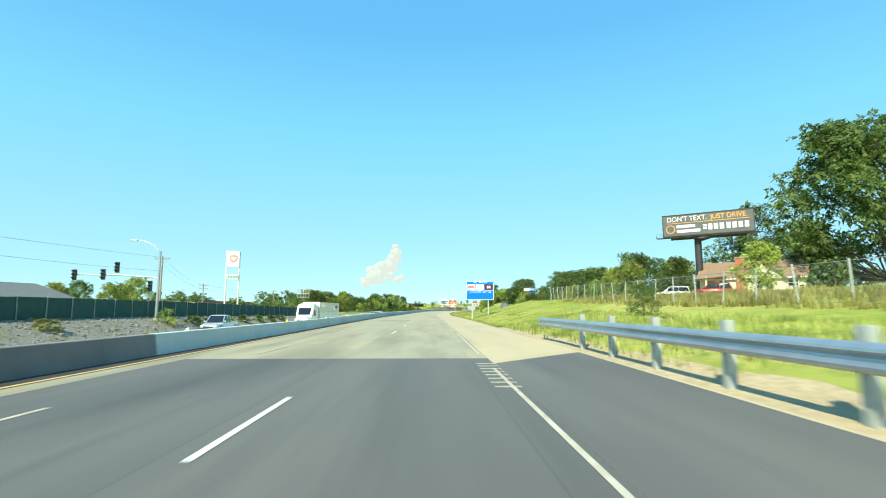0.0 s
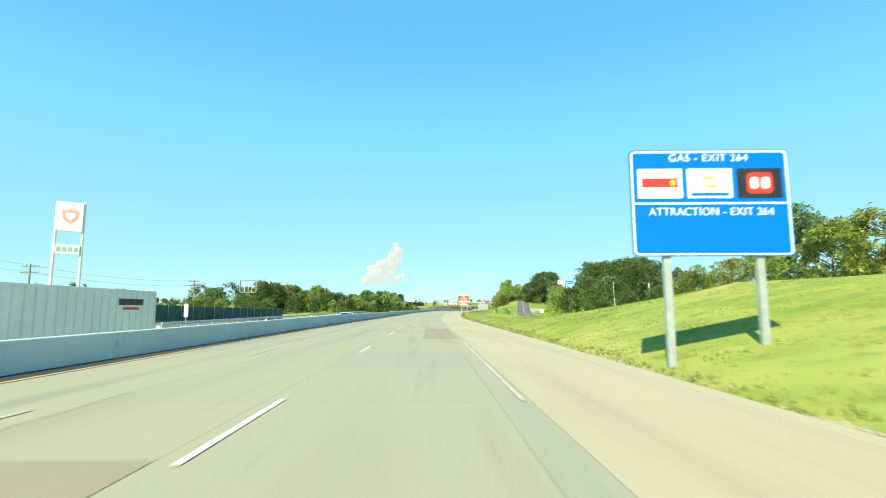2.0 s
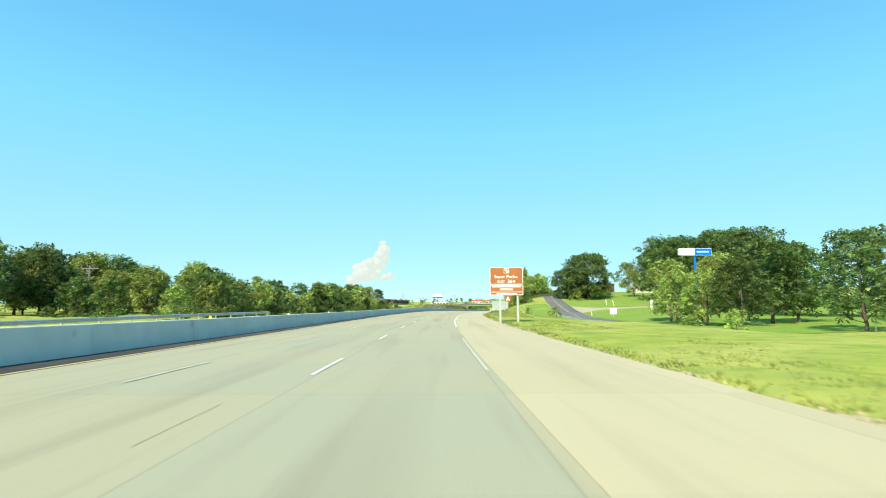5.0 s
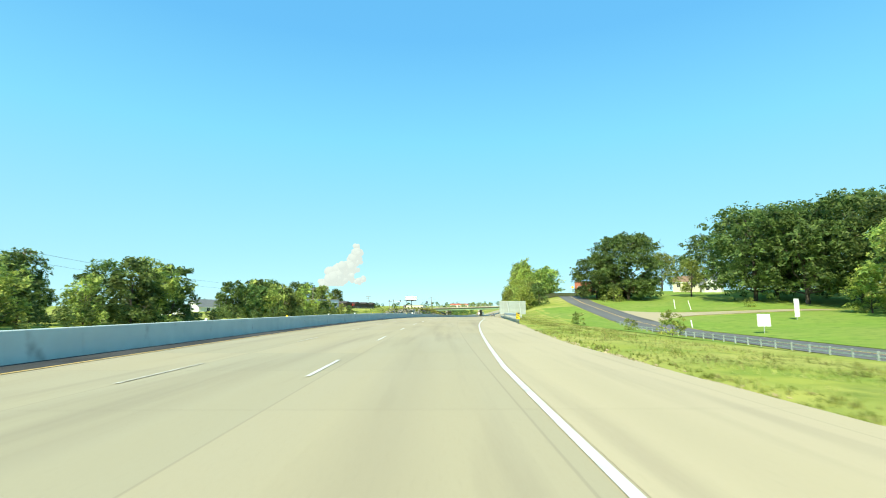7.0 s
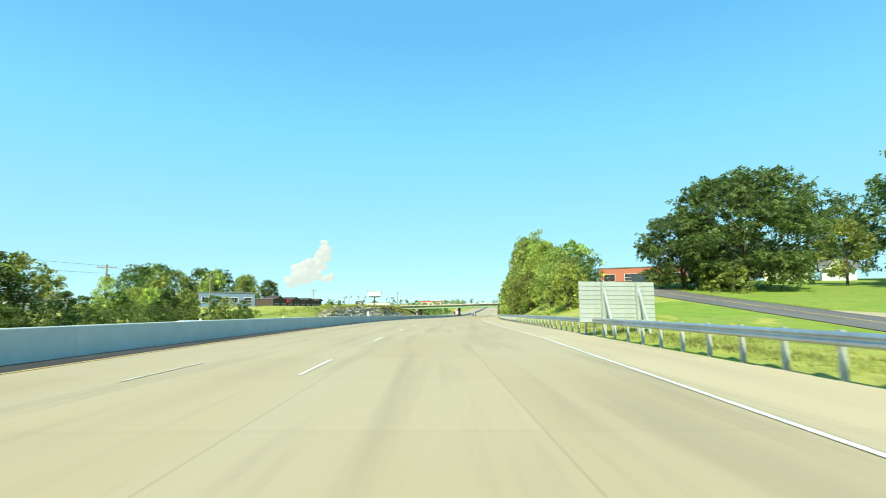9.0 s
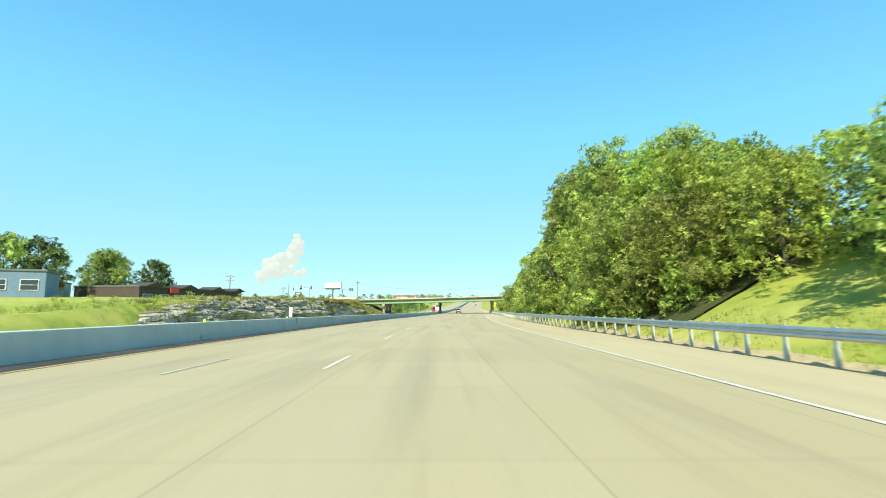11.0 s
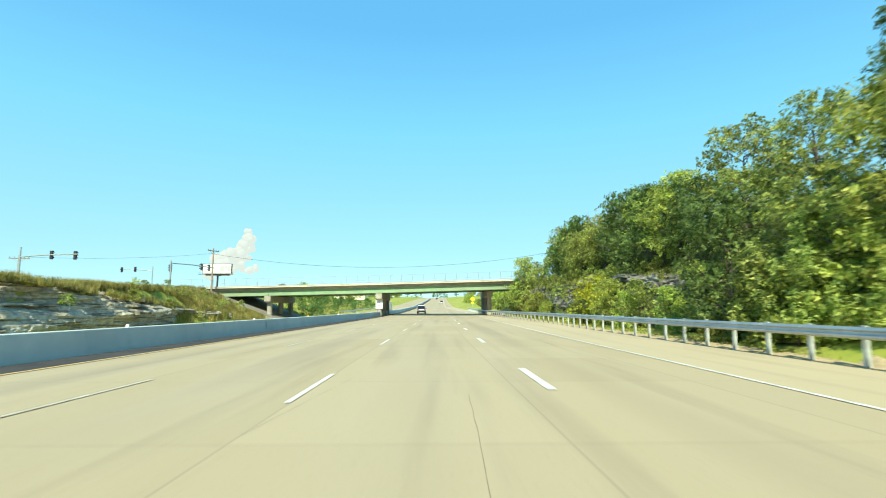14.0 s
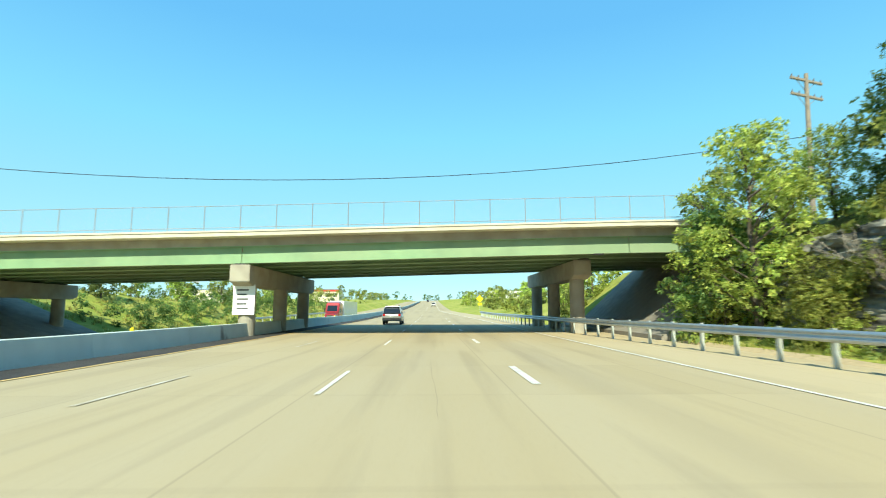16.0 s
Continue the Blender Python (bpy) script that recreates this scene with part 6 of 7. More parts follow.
bb = billboard(74.0, 42.1, 12.9, 12.3, 3.2, "bill_grey", -35, "large dark grey billboard with white and orange lettering", -1.4)
words("DON'T TEXT.", 1.06, MAT["sign_white"], bb, -2.75, -.085, 15.45, stretch=.88)
words("JUST DRIVE.", 1.06, MAT["orange"], bb, 3.0, -.085, 15.45, stretch=.88)
part("rule_line", Build().box(-5.6, 5.8, -.09, -.08, 14.83, 14.89), MAT["orange"], bb)
ring = Build().loft([[(-5.1 + r * math.cos(a * .2618), -.09, 13.95 + r * math.sin(a * .2618)) for a in range(24)] for r in (.66, .56)])
part("emblem_ring", ring, MAT["orange"], bb, "orange ring emblem")
for x0, x1, z in ((-4.2, -1.6, 14.3), (-4.2, -.9, 13.55)):
    part("print_bar", Build().box(x0, x1, -.09, -.08, z - .22, z + .22), MAT["sign_white"], bb, "line of white print")
for z in (13.6, 14.05):
    part("print_bar", Build().box(-.5, .0, -.09, -.08, z, z + .32), MAT["sign_white"], bb)
for k in range(7):
    x = .2 + k * .78 + (.1 if k > 2 else 0)
    part("print_bar", Build().box(x, x + .54, -.09, -.08, 13.5, 14.4), MAT["sign_white"], bb, "bold white print")


def pole_sign(s, u, turn, legs, panels, label, tops, colour="white_wall", r=.22):
    g = terrain(s, u)
    root = thing("pole_sign", place(s, u, 0, turn), label, "sign")
    for x in legs:
        part("pole", Build().rod((x, .1, g - .4), (x, .1, tops), r, r * .85, 14), MAT[colour], root)
    for (w, h, z, mt, lab) in panels:
        p_ = part("panel", plate(w, h, .08, -.25, .25, 0, z), MAT[mt], root, lab)
    return root


ps = pole_sign(133.2, -53.1, 34, (-1.62, 1.62), ((3.0, 4.3, 15.0, "sign_white", "white panel with a red shield"), (2.8, 1.4, 10.2, "sign_white", "small white lower panel")), "tall twin-pole petrol station sign", 17.2)
part("shield", Build().prism([(-.95, 14.9), (-.6, 14.3), (0, 13.9), (.6, 14.3), (.95, 14.9), (1.0, 15.8), (0, 16.1), (-1.0, 15.8)], "y", -.27, -.255), MAT["pale_red"], ps, "sun-bleached red shield shape")
part("shield_field", Build().prism([(-.6, 15.0), (0, 14.4), (.6, 15.0), (.62, 15.5), (-.62, 15.5)], "y", -.285, -.272), MAT["sign_white"], ps)
for k in range(4):
    part("price_bar", Build().box(-1.3 + k * .68, -.8 + k * .68, -.27, -.255, 9.85, 10.5), MAT["price_green"], ps)

fs = thing("frame_sign", place(196, -53, 0, 5), "empty rounded sign frame on a single pole", "sign")
fr_o, fr_i = rounded(4.6, 3.5, .45), rounded(4.2, 3.1, .35)
part("frame", Build().loft([[(x, y, 7.75 + z) for x, z in ring_] for ring_, y in ((fr_o, -.3), (fr_o, .3), (fr_i, .3), (fr_i, -.3), (fr_o, -.3))]), MAT["galv_pole"], fs)
for x in (-1.0, 0, 1.0):
    part("bar", Build().box(x - .05, x + .05, -.08, .08, 6.2, 9.3), MAT["white_wall"], fs)
part("bar", Build().box(-2.1, 2.1, -.06, .06, 7.7, 7.82), MAT["white_wall"], fs)
part("pole", Build().rod((0, 0, -.6), (0, 0, 6.1), .2, .17, 14), MAT["galv_pole"], fs)

bs = pole_sign(237.6, 40.95, 2, (0,), ((5.4, 1.15, 10.45, "sign_white", "white cabinet half covered in blue"),), "blue and white cabinet sign on a blue pole", 9.9, "blue_sign", .2)
part("blue_field", Build().box(-.1, 2.65, -.27, -.255, 9.92, 10.98), MAT["blue_sign"], bs)
part("print_bar", Build().box(.2, 2.2, -.285, -.272, 10.36, 10.58), MAT["sign_white"], bs)
b2 = billboard(582.5, -70, 11.5, 8.8, 2.9, "sign_white", 0, "white and pink billboard beyond the bridge", 0, .3)
part("poster_block", Build().box(-4.2, .4, -.09, -.082, 11.7, 12.5), MAT["pink_print"], b2, "pale pink picture field")
for x0_, x1_, z0_, z1_ in ((.9, 2.2, 12.1, 14.0), (2.4, 3.1, 12.9, 14.0), (3.3, 4.2, 12.1, 13.9), (1.0, 4.1, 11.7, 11.9)):
    part("poster_block", Build().box(x0_, x1_, -.09, -.082, z0_, z1_), MAT["alu_back"], b2, "pale grey picture field")
ds = thing("road_sign", place(465, -43.5, 0, 10), "dark brown sign with rows of white print", "road sign")
part("panel", plate(1.7, 1.6, .06, 0, .06, 0, 5.3), MAT["dark_steel"], ds)
for k in range(4):
    part("print_bar", Build().box(-.65, .1 + .12 * k, -.01, 0, 4.72 + k * .34, 4.82 + k * .34), MAT["sign_white"], ds)
for x in (-.55, .55):
    part("post", Build().box(x - .07, x + .07, .06, .18, 2.0, 5.4), MAT["post_steel"], ds)


# ---------------- signals, poles and wires ----------------
def signal_head(parent, m, label="black signal head"):
    hb = part("signal_head", Build().box(-.2, .2, -.13, .13, -.6, .6), MAT["black"], parent, label, bevel=.03)
    hb.matrix_basis = m
    for k in range(3):
        vis = Build()
        z = .38 - k * .38
        vis.loft([[(.15 * math.cos(a * .4), y, z + .15 * math.sin(a * .4)) for a in range(0, 9)] for y in (-.13, -.38)], close=False)
        part("visor", vis, MAT["black"], hb)
    return hb


def signal_mast(s, u, turn, height, arm, arm_z, heads, lamp, label):
    g = terrain(s, u)
    root = thing("traffic_signal", place(s, u, g, turn), label, "traffic signal")
    part("pole", Build().rod((0, 0, -.3), (0, 0, height), .17, .11, 14), MAT["galv_pole"], root)
    part("base", Build().rod((0, 0, -.2), (0, 0, .3), .3, .27, 14), MAT["bridge_concrete"], root)
    part("mast_arm", Build().tube([(0, 0, arm_z - .15), (-arm * .4, 0, arm_z + .12), (-arm, 0, arm_z + .25)], .085, 10), MAT["galv_pole"], root)
    for x, dz in heads:
        signal_head(root, Matrix.Translation((-x, -.2, arm_z + dz)))
    if lamp:
        part("lamp_arm", Build().tube([(0, 0, height - .1), (-lamp * .35, 0, height + .75), (-lamp * .75, 0, height + 1.2), (-lamp, 0, height + 1.25)], .05, 8), MAT["galv_pole"], root)
        part("luminaire", Build().box(-lamp - .75, -lamp + .05, -.16, .16, height + 1.16, height + 1.34, None, .03), MAT["galv_pole"], root, bevel=.03)
    return root


signal_mast(57.3, -31.0, 0, 7.9, 9.6, 5.0, ((9.3, .15), (6.1, .2), (4.6, 1.0)), 2.7, "grey traffic signal mast with three black heads and a street lamp")
sh = thing("traffic_signal", place(59.5, -33.0, terrain(59.5, -33)), "short black signal head on a pole", "traffic signal")
part("pole", Build().rod((0, 0, -.2), (0, 0, 3.4), .08, .07, 10), MAT["galv_pole"], sh)
signal_head(sh, Matrix.Translation((0, -.2, 3.6)))
signal_mast(506.5, -43.2, -90, 4.9, 15.0, 4.6, ((.35, -.9), (10.6, .1), (13.6, .15)), 0, "traffic signal mast arm at the bridge end")
signal_mast(496, -58.5, 180, 6.2, 8, 5.0, ((4.2, .15), (7.5, .1)), 0, "traffic signal mast above the rock ledge")
signal_mast(546, -69, 0, 7.2, 7.6, 6.3, ((4.0, .2), (7.2, .1)), 0, "far traffic signal mast on the bridge road")


def utility_pole(s, u, h, arms=1, turn=0, lean=0.0, base=None, label="weathered wooden utility pole with a crossarm", box=False):
    g = terrain(s, u) if base is None else base
    root = thing("utility_pole", place(s, u, g, turn) @ Matrix.Rotation(radians(lean), 4, "Y"), label, "utility pole", "utility poles")
    part("pole", Build().rod((0, 0, -.6), (0, 0, h), .17, .11, 12), MAT["pole_wood"], root)
    for k in range(arms):
        z = h - .45 - k * 1.0
        part("crossarm", Build().box(-1.25, 1.25, -.06, .06, z - .07, z + .07), MAT["pole_wood"], root, bevel=.008)
        for x in (-1.15, -.6, .6, 1.15):
            part("insulator", Build().rod((x, 0, z + .07), (x, 0, z + .25), .05, .03, 8), MAT["bill_grey"], root)
        br = Build().rod((-.7, .05, z - .05), (0, .05, z - .7), .02, .02, 5).rod((.7, .05, z - .05), (0, .05, z - .7), .02, .02, 5)
        part("arm_brace", br, MAT["galv_pole"], root)
    if box:
        part("transformer", Build().rod((.3, -.25, h - 2.4), (.3, -.25, h - 1.5), .23, .23, 14), MAT["bill_grey"], root)
    return root


POLES = ((85.2, -45.6, 9.9), (140, -64, 8.5), (178, -58, 8.5), (222, -51.5, 7.0), (268, -48, 8.0), (345.2, -50, 8.0), (386.7, -57.9, 8.1))
for k_, (s_, u_, h_) in enumerate(POLES):
    utility_pole(s_, u_, h_, 2 if k_ in (1, 2) else 1, 10 * (k_ % 3), box=(k_ == 5))
utility_pole(469.5, -64.8, 7.4, 2, 0)
utility_pole(500, -62, 5.2, 1, 20)
up1 = utility_pole(513.4, -39.7, 7.9, 1, 70, label="wooden utility pole at the bridge end")
up2 = utility_pole(516, 21.8, 9.4, 2, 15, 3, label="wooden utility pole above the trees")
rp = thing("lamp_pole", place(183, 42.3, terrain(183, 42.3)), "tall thin leaning pale pole by the trees", "pole")
part("pole", Build().rod((.45, 0, -.3), (0, 0, 9.0), .1, .07, 10), MAT["white_wall"], rp)
part("bracket", Build().box(-.05, .3, -.04, .04, 8.6, 8.68), MAT["white_wall"], rp)
for s_, u_, h_, r_, mt_, lb_ in ((157.7, 41.3, 6.9, .15, "white_wall", "stout pale lamp pole with a short arm"), (368, 21.5, 4.5, .09, "pole_wood", "thin wooden pole beside the side road")):
    q_ = thing("lamp_pole", place(s_, u_, terrain(s_, u_)), lb_, "pole")
    part("pole", Build().rod((0, 0, -.3), (0, 0, h_), r_, r_ * .75, 10), MAT[mt_], q_)
    part("bracket", Build().tube([(0, 0, h_ - .25), (-.5, 0, h_ - .02), (-.95, 0, h_ + .08)], .035, 6), MAT["galv_pole"], q_)
    part("lamp_head", Build().box(-1.4, -.9, -.09, .09, h_ + .04, h_ + .14), MAT["galv_pole"], q_, bevel=.03)


def wire(a, b, sag, r=.014):
    pts = [a + (b - a) * (k / 20) - Vector((0, 0, sag * 4 * (k / 20) * (1 - k / 20))) for k in range(21)]
    return solid("overhead_wire", Build().tube(pts, r, 4), MAT["black"], I4, "thin black overhead wire between poles", "wire", "overhead wires", fix=False)


for (s0_, u0_, h0_), (s1_, u1_, h1_) in zip(POLES[:-1], POLES[1:]):
    for dz_ in (.2, 1.3):
        wire(at(s0_, u0_, terrain(s0_, u0_) + h0_ - dz_), at(s1_, u1_, terrain(s1_, u1_) + h1_ - dz_), .9)
wire(at(-60, -40, 8), at(85.2, -45.6, terrain(85.2, -45.6) + 9.7), 1.2)
wire(at(20, -60, 10), at(85.2, -45.6, terrain(85.2, -45.6) + 7.4), 1.0)
wire(at(513.4, -39.7, terrain(513.4, -39.7) + 6.9), at(516, 21.8, terrain(516, 21.8) + 5.4), 2.7, .02)
wire(at(500, -62, terrain(500, -62) + 5), at(513.4, -39.7, terrain(513.4, -39.7) + 7.0), .5)


# ---------------- buildings ----------------
def window_part(parent, x, y, z, w, h, face="y-", panes=2):
    """A framed window on a wall that faces -y, or +x, -x."""
    m = {"y-": Matrix.Translation((x, y, z)), "x-": Matrix.Translation((x, y, z)) @ Matrix.Rotation(radians(-90), 4, "Z"), "x+": Matrix.Translation((x, y, z)) @ Matrix.Rotation(radians(90), 4, "Z")}[face]
    fr = Build()
    for a in ((-w / 2 - .07, -w / 2, -h / 2 - .07, h / 2 + .07), (w / 2, w / 2 + .07, -h / 2 - .07, h / 2 + .07), (-w / 2, w / 2, h / 2, h / 2 + .07), (-w / 2, w / 2, -h / 2 - .07, -h / 2)):
        fr.box(a[0], a[1], -.06, .02, a[2], a[3])
    fr.box(-w / 2, w / 2, -.04, .0, -.025, .025)
    f = part("window", fr, MAT["white_wall"], parent)
    f.matrix_basis = m
    for k in range(panes):
        part("pane", Build().box(-w / 2 + w * k / panes + .015, -w / 2 + w * (k + 1) / panes - .015, -.02, -.008, -h / 2, h / 2), MAT["pane"], f)
    return f


def house(s, u, turn, L, D, wall_h, ridge_h, wall, roof, label, gables=(), windows=(), chimney=None, base=None, door=None):
    """Ridge along local x, front faces -y."""
    g = terrain(s, u) if base is None else base
    root = thing("house", place(s, u, g, turn), label, "house")
    part("wall", Build().prism([(-D / 2, -1.0), (D / 2, -1.0), (D / 2, wall_h), (0, ridge_h - .05), (-D / 2, wall_h)], "x", -L / 2, L / 2), MAT[wall], root)
    o = .4
    for sg in (-1, 1):
        dz = (ridge_h - wall_h) / (D / 2)
        rb_ = Build().prism([(0, ridge_h), (0, ridge_h + .14), (sg * (D / 2 + o), wall_h - o * dz + .14), (sg * (D / 2 + o), wall_h - o * dz)], "x", -L / 2 - o, L / 2 + o)
        part("roof", rb_, MAT[roof], root)
        part("eave_board", Build().box(-L / 2 - o, L / 2 + o, sg * (D / 2 + o) - .03, sg * (D / 2 + o) + .03, wall_h - o * dz - .12, wall_h - o * dz + .06), MAT["white_wall"], root)
    n = int((wall_h + .6) / .22)
    for k in range(n):
        part("siding_board", Build().box(-L / 2 - .012, L / 2 + .012, -D / 2 - .022, -D / 2 - .002, -.5 + k * .22, -.5 + k * .22 + .2), MAT[wall], root)
    for gx, gw, gh, depth in gables:
        gp = part("gable", Build().prism([(gx - gw / 2, wall_h - .2), (gx + gw / 2, wall_h - .2), (gx, wall_h + gh)], "y", -D / 2 - depth, 0), MAT[wall], root)
        for sg in (-1, 1):
            part("gable_roof", Build().prism([(gx, wall_h + gh), (gx, wall_h + gh + .14), (gx + sg * (gw / 2 + .35), wall_h - .35), (gx + sg * (gw / 2 + .35), wall_h - .5)], "y", -D / 2 - depth - .3, 0), MAT[roof], root)
    for wx, wz, ww, wh in windows:
        window_part(root, wx, -D / 2 - .03, wz, ww, wh)
    if chimney:
        cx, cw, ch = chimney
        ck = part("chimney", Build().box(cx - cw / 2, cx + cw / 2, -D / 2 - .5, -D / 2 - .03, -.5, ch), MAT["brick"], root, "red brick chimney")
        part("chimney_cap", Build().box(cx - cw / 2 - .08, cx + cw / 2 + .08, -D / 2 - .58, -D / 2 + .05, ch, ch + .12), MAT["bridge_concrete"], ck)
    if door:
        part("door", Build().box(door - .48, door + .48, -D / 2 - .06, -D / 2 - .02, -.1, 2.0), MAT["brown_roof"], root)
    return root


hm = house(72.5, 47.7, -39, 12.8, 8.5, 2.5, 4.9, "cream_wall", "brown_roof", "cream bungalow with a brown roof and brick chimney", ((1.7, 5.0, 1.9, .5),), ((1.1, 1.4, .8, 1.1), (2.3, 1.4, .8, 1.1), (5.0, 1.5, 1.1, .8), (-3.4, 1.5, .9, 1.1)), (-1.0, 1.2, 5.2), door=-4.9, base=3.5)
part("porch_roof", Build().prism([(-7.0, 2.2), (-2.8, 2.5), (-2.8, 2.65), (-7.0, 2.35)], "y", -6.6, -4.2), MAT["brown_roof"], hm)
for x in (-6.7, -5.2):
    part("porch_post", Build().box(x - .07, x + .07, -6.4, -6.26, -.4, 2.6), MAT["white_wall"], hm)
house(206, 63.5, -20, 15, 9, 3.0, 5.8, "cream_wall", "brown_roof", "cream house half hidden by trees", ((2, 5, 2.4, 1.0),), ((-4, 1.4, 1.2, 1.2), (2, 1.5, 1.4, 1.2)), door=-1)
sd = thing("shed", place(197, 51, terrain(197, 51), 15), "low dark shed with a brown roof", "shed")
part("wall", Build().box(-3, 3, -1.6, 1.6, -.5, 1.5), MAT["brown_roof"], sd)
part("roof", Build().prism([(-2.0, 1.5), (2.0, 1.5), (0, 2.1)], "x", -3.3, 3.3), MAT["brown_roof"], sd)
for k in range(4):
    part("opening", Build().box(-2.6 + k * 1.4, -1.8 + k * 1.4, -1.62, -1.59, .1, 1.1), MAT["black"], sd)
house(387, 71, -30, 8, 8, 4.0, 6.0, "cream_wall", "brown_roof", "two-storey pale yellow house behind the oak", (), ((-2.2, 2.9, 1.1, 1.3), (0, 2.9, 1.1, 1.3), (2.2, 2.9, 1.1, 1.3)), base=7.4)
house(376, 74.5, -30, 5.2, 5, 2.7, 4.4, "white_wall", "grey_roof", "small white house with a gabled front", ((0, 4.5, 2.0, .8),), ((-1, 1.6, .9, 1.2), (1, 1.6, .9, 1.2)), base=7.2)
house(360, 43.5, -15, 6, 6, 2.8, 4.6, "white_wall", "grey_roof", "small white building behind the oak", (), ((0, 1.6, 1.2, 1.2),))
house(380, -94, 62, 11, 8, 2.6, 5.0, "white_wall", "grey_roof", "small white house with a dark roof", (), ((-2, 1.6, 1, 1.3), (2, 1.6, 1, 1.3)), base=1.0)
house(346, -84, 40, 12, 7, 2.2, 3.4, "white_wall", "grey_roof", "low white house behind bushes", (), ((-3, 1.8, 1, 1.2), (2, 1.8, 1, 1.2)), base=.1)
house(62, -58, 80, 20, 13, 2.3, 4.3, "cream_wall", "grey_roof", "long low building with a dark grey roof", (), ((-6, 1.2, 2, 1), (6, 1.2, 2, 1)), base=.6)


def block(s, u, turn, L, D, H, wall, label, base=None, band=None, bays=0, name="building", parapet=True):
    g = terrain(s, u) if base is None else base
    root = thing(name, place(s, u, g, turn), label, "building")
    part("wall", Build().box(-L / 2, L / 2, -D / 2, D / 2, -1.5, H), MAT[wall], root)
    part("roof", Build().box(-L / 2 - .15, L / 2 + .15, -D / 2 - .15, D / 2 + .15, H, H + .25), MAT["grey_roof"], root)
    if band:
        part("fascia_band", Build().box(-L / 2 - .2, L / 2 + .2, -D / 2 - .25, -D / 2 - .16, H - .9, H - .05), MAT[band], root)
    for k in range(bays):
        x = -L / 2 + L * (k + .5) / bays
        window_part(root, x, -D / 2 - .03, H * .45, L / bays * .55, H * .4)
    return root


block(166, -76, 78, 28, 14, 4.0, "cream_wall", "low cream petrol station shop with a faded red band", band="faded_red", bays=5)
block(178, -92, 75, 22, 12, 4.6, "brick", "brown brick shop behind the station", bays=4)
block(398, -60, 30, 13, 8, 3.2, "shop_blue", "small blue roadside shop with a flat roof", bays=4)
block(430, -84, 30, 10, 7, 3.0, "white_wall", "white shop with a red fascia far off", band="red", bays=3)
block(428, -92, 20, 16, 10, 4.0, "white_wall", "white low shop far off", bays=4)
bw = block(450, -69, 88, 40, 14, 4.2, "dark_brown", "long dark brown shopping building with gabled fronts", base=2.0, bays=8)
for x in (-16, -4, 8, 18):
    part("gable", Build().prism([(x - 3.2, 4.3), (x + 3.2, 4.3), (x, 5.2)], "y", -7.6, -3), MAT["dark_brown"], bw)
part("sign_panel", Build().box(-11, -8.2, -7.5, -7.3, 3.2, 4.2), MAT["red"], bw, "red shop sign")
block(700, -96, 0, 20, 12, 4.0, "cream_wall", "pale store building on the horizon", base=3, bays=6)
block(760, -60, 0, 20, 12, 5, "cream_wall", "cream commercial building on the horizon", base=3, bays=5, band="red")
block(900, 60, 0, 30, 14, 6, "white_wall", "white commercial building far down the road", bays=6)
br_b = block(418, 50, -20, 22, 12, 4.6, "brick", "flat-roofed red brick building on the hill", base=9.0, bays=4)
part("entrance", Build().box(-2.5, 1.5, -6.3, -6.0, 0, 3.0), MAT["pane"], br_b, "dark glass entrance")


# ---------------- vehicles ----------------
def wheel_at(parent, x, y, r, w, side):
    ty = part("wheel", Build().loft([[(x + dx * side, y + rr * math.cos(a * math.pi / 12), r + rr * math.sin(a * math.pi / 12)) for a in range(24)] for dx, rr in ((-w / 2, r * .62), (-w / 2, r * .93), (-w / 2 + .03, r), (w / 2 - .03, r), (w / 2, r * .93), (w / 2, r * .62))]), MAT["rubber"], parent, "black tyre with alloy rim", smooth_shade=False)
    rim = Build().rod((x + (w / 2 - .05) * side, y, r), (x + (w / 2 - .02) * side, y, r), r * .63, r * .6, 20)
    for k in range(5):
        a = k * 2 * math.pi / 5
        rim.rod((x + (w / 2 - .01) * side, y, r), (x + (w / 2 - .01) * side, y + r * .55 * math.cos(a), r + r * .55 * math.sin(a)), .035, .03, 5)
    part("rim", rim, MAT["rim"], ty)


def shell(b, sections, n=6):
    """Rings across the car: (y, z_low, z_high, half_low, half_high)."""
    rings = []
    for y, z0, z1, h0, h1 in sections:
        rings.append([(-h0, y, z0), (h0, y, z0), (h0 * 1.02, y, z0 + (z1 - z0) * .45), (h1, y, z1 - .05), (h1 - .09, y, z1), (-h1 + .09, y, z1), (-h1, y, z1 - .05), (-h0 * 1.02, y, z0 + (z1 - z0) * .45)])
    return b.loft(rings, True, True)


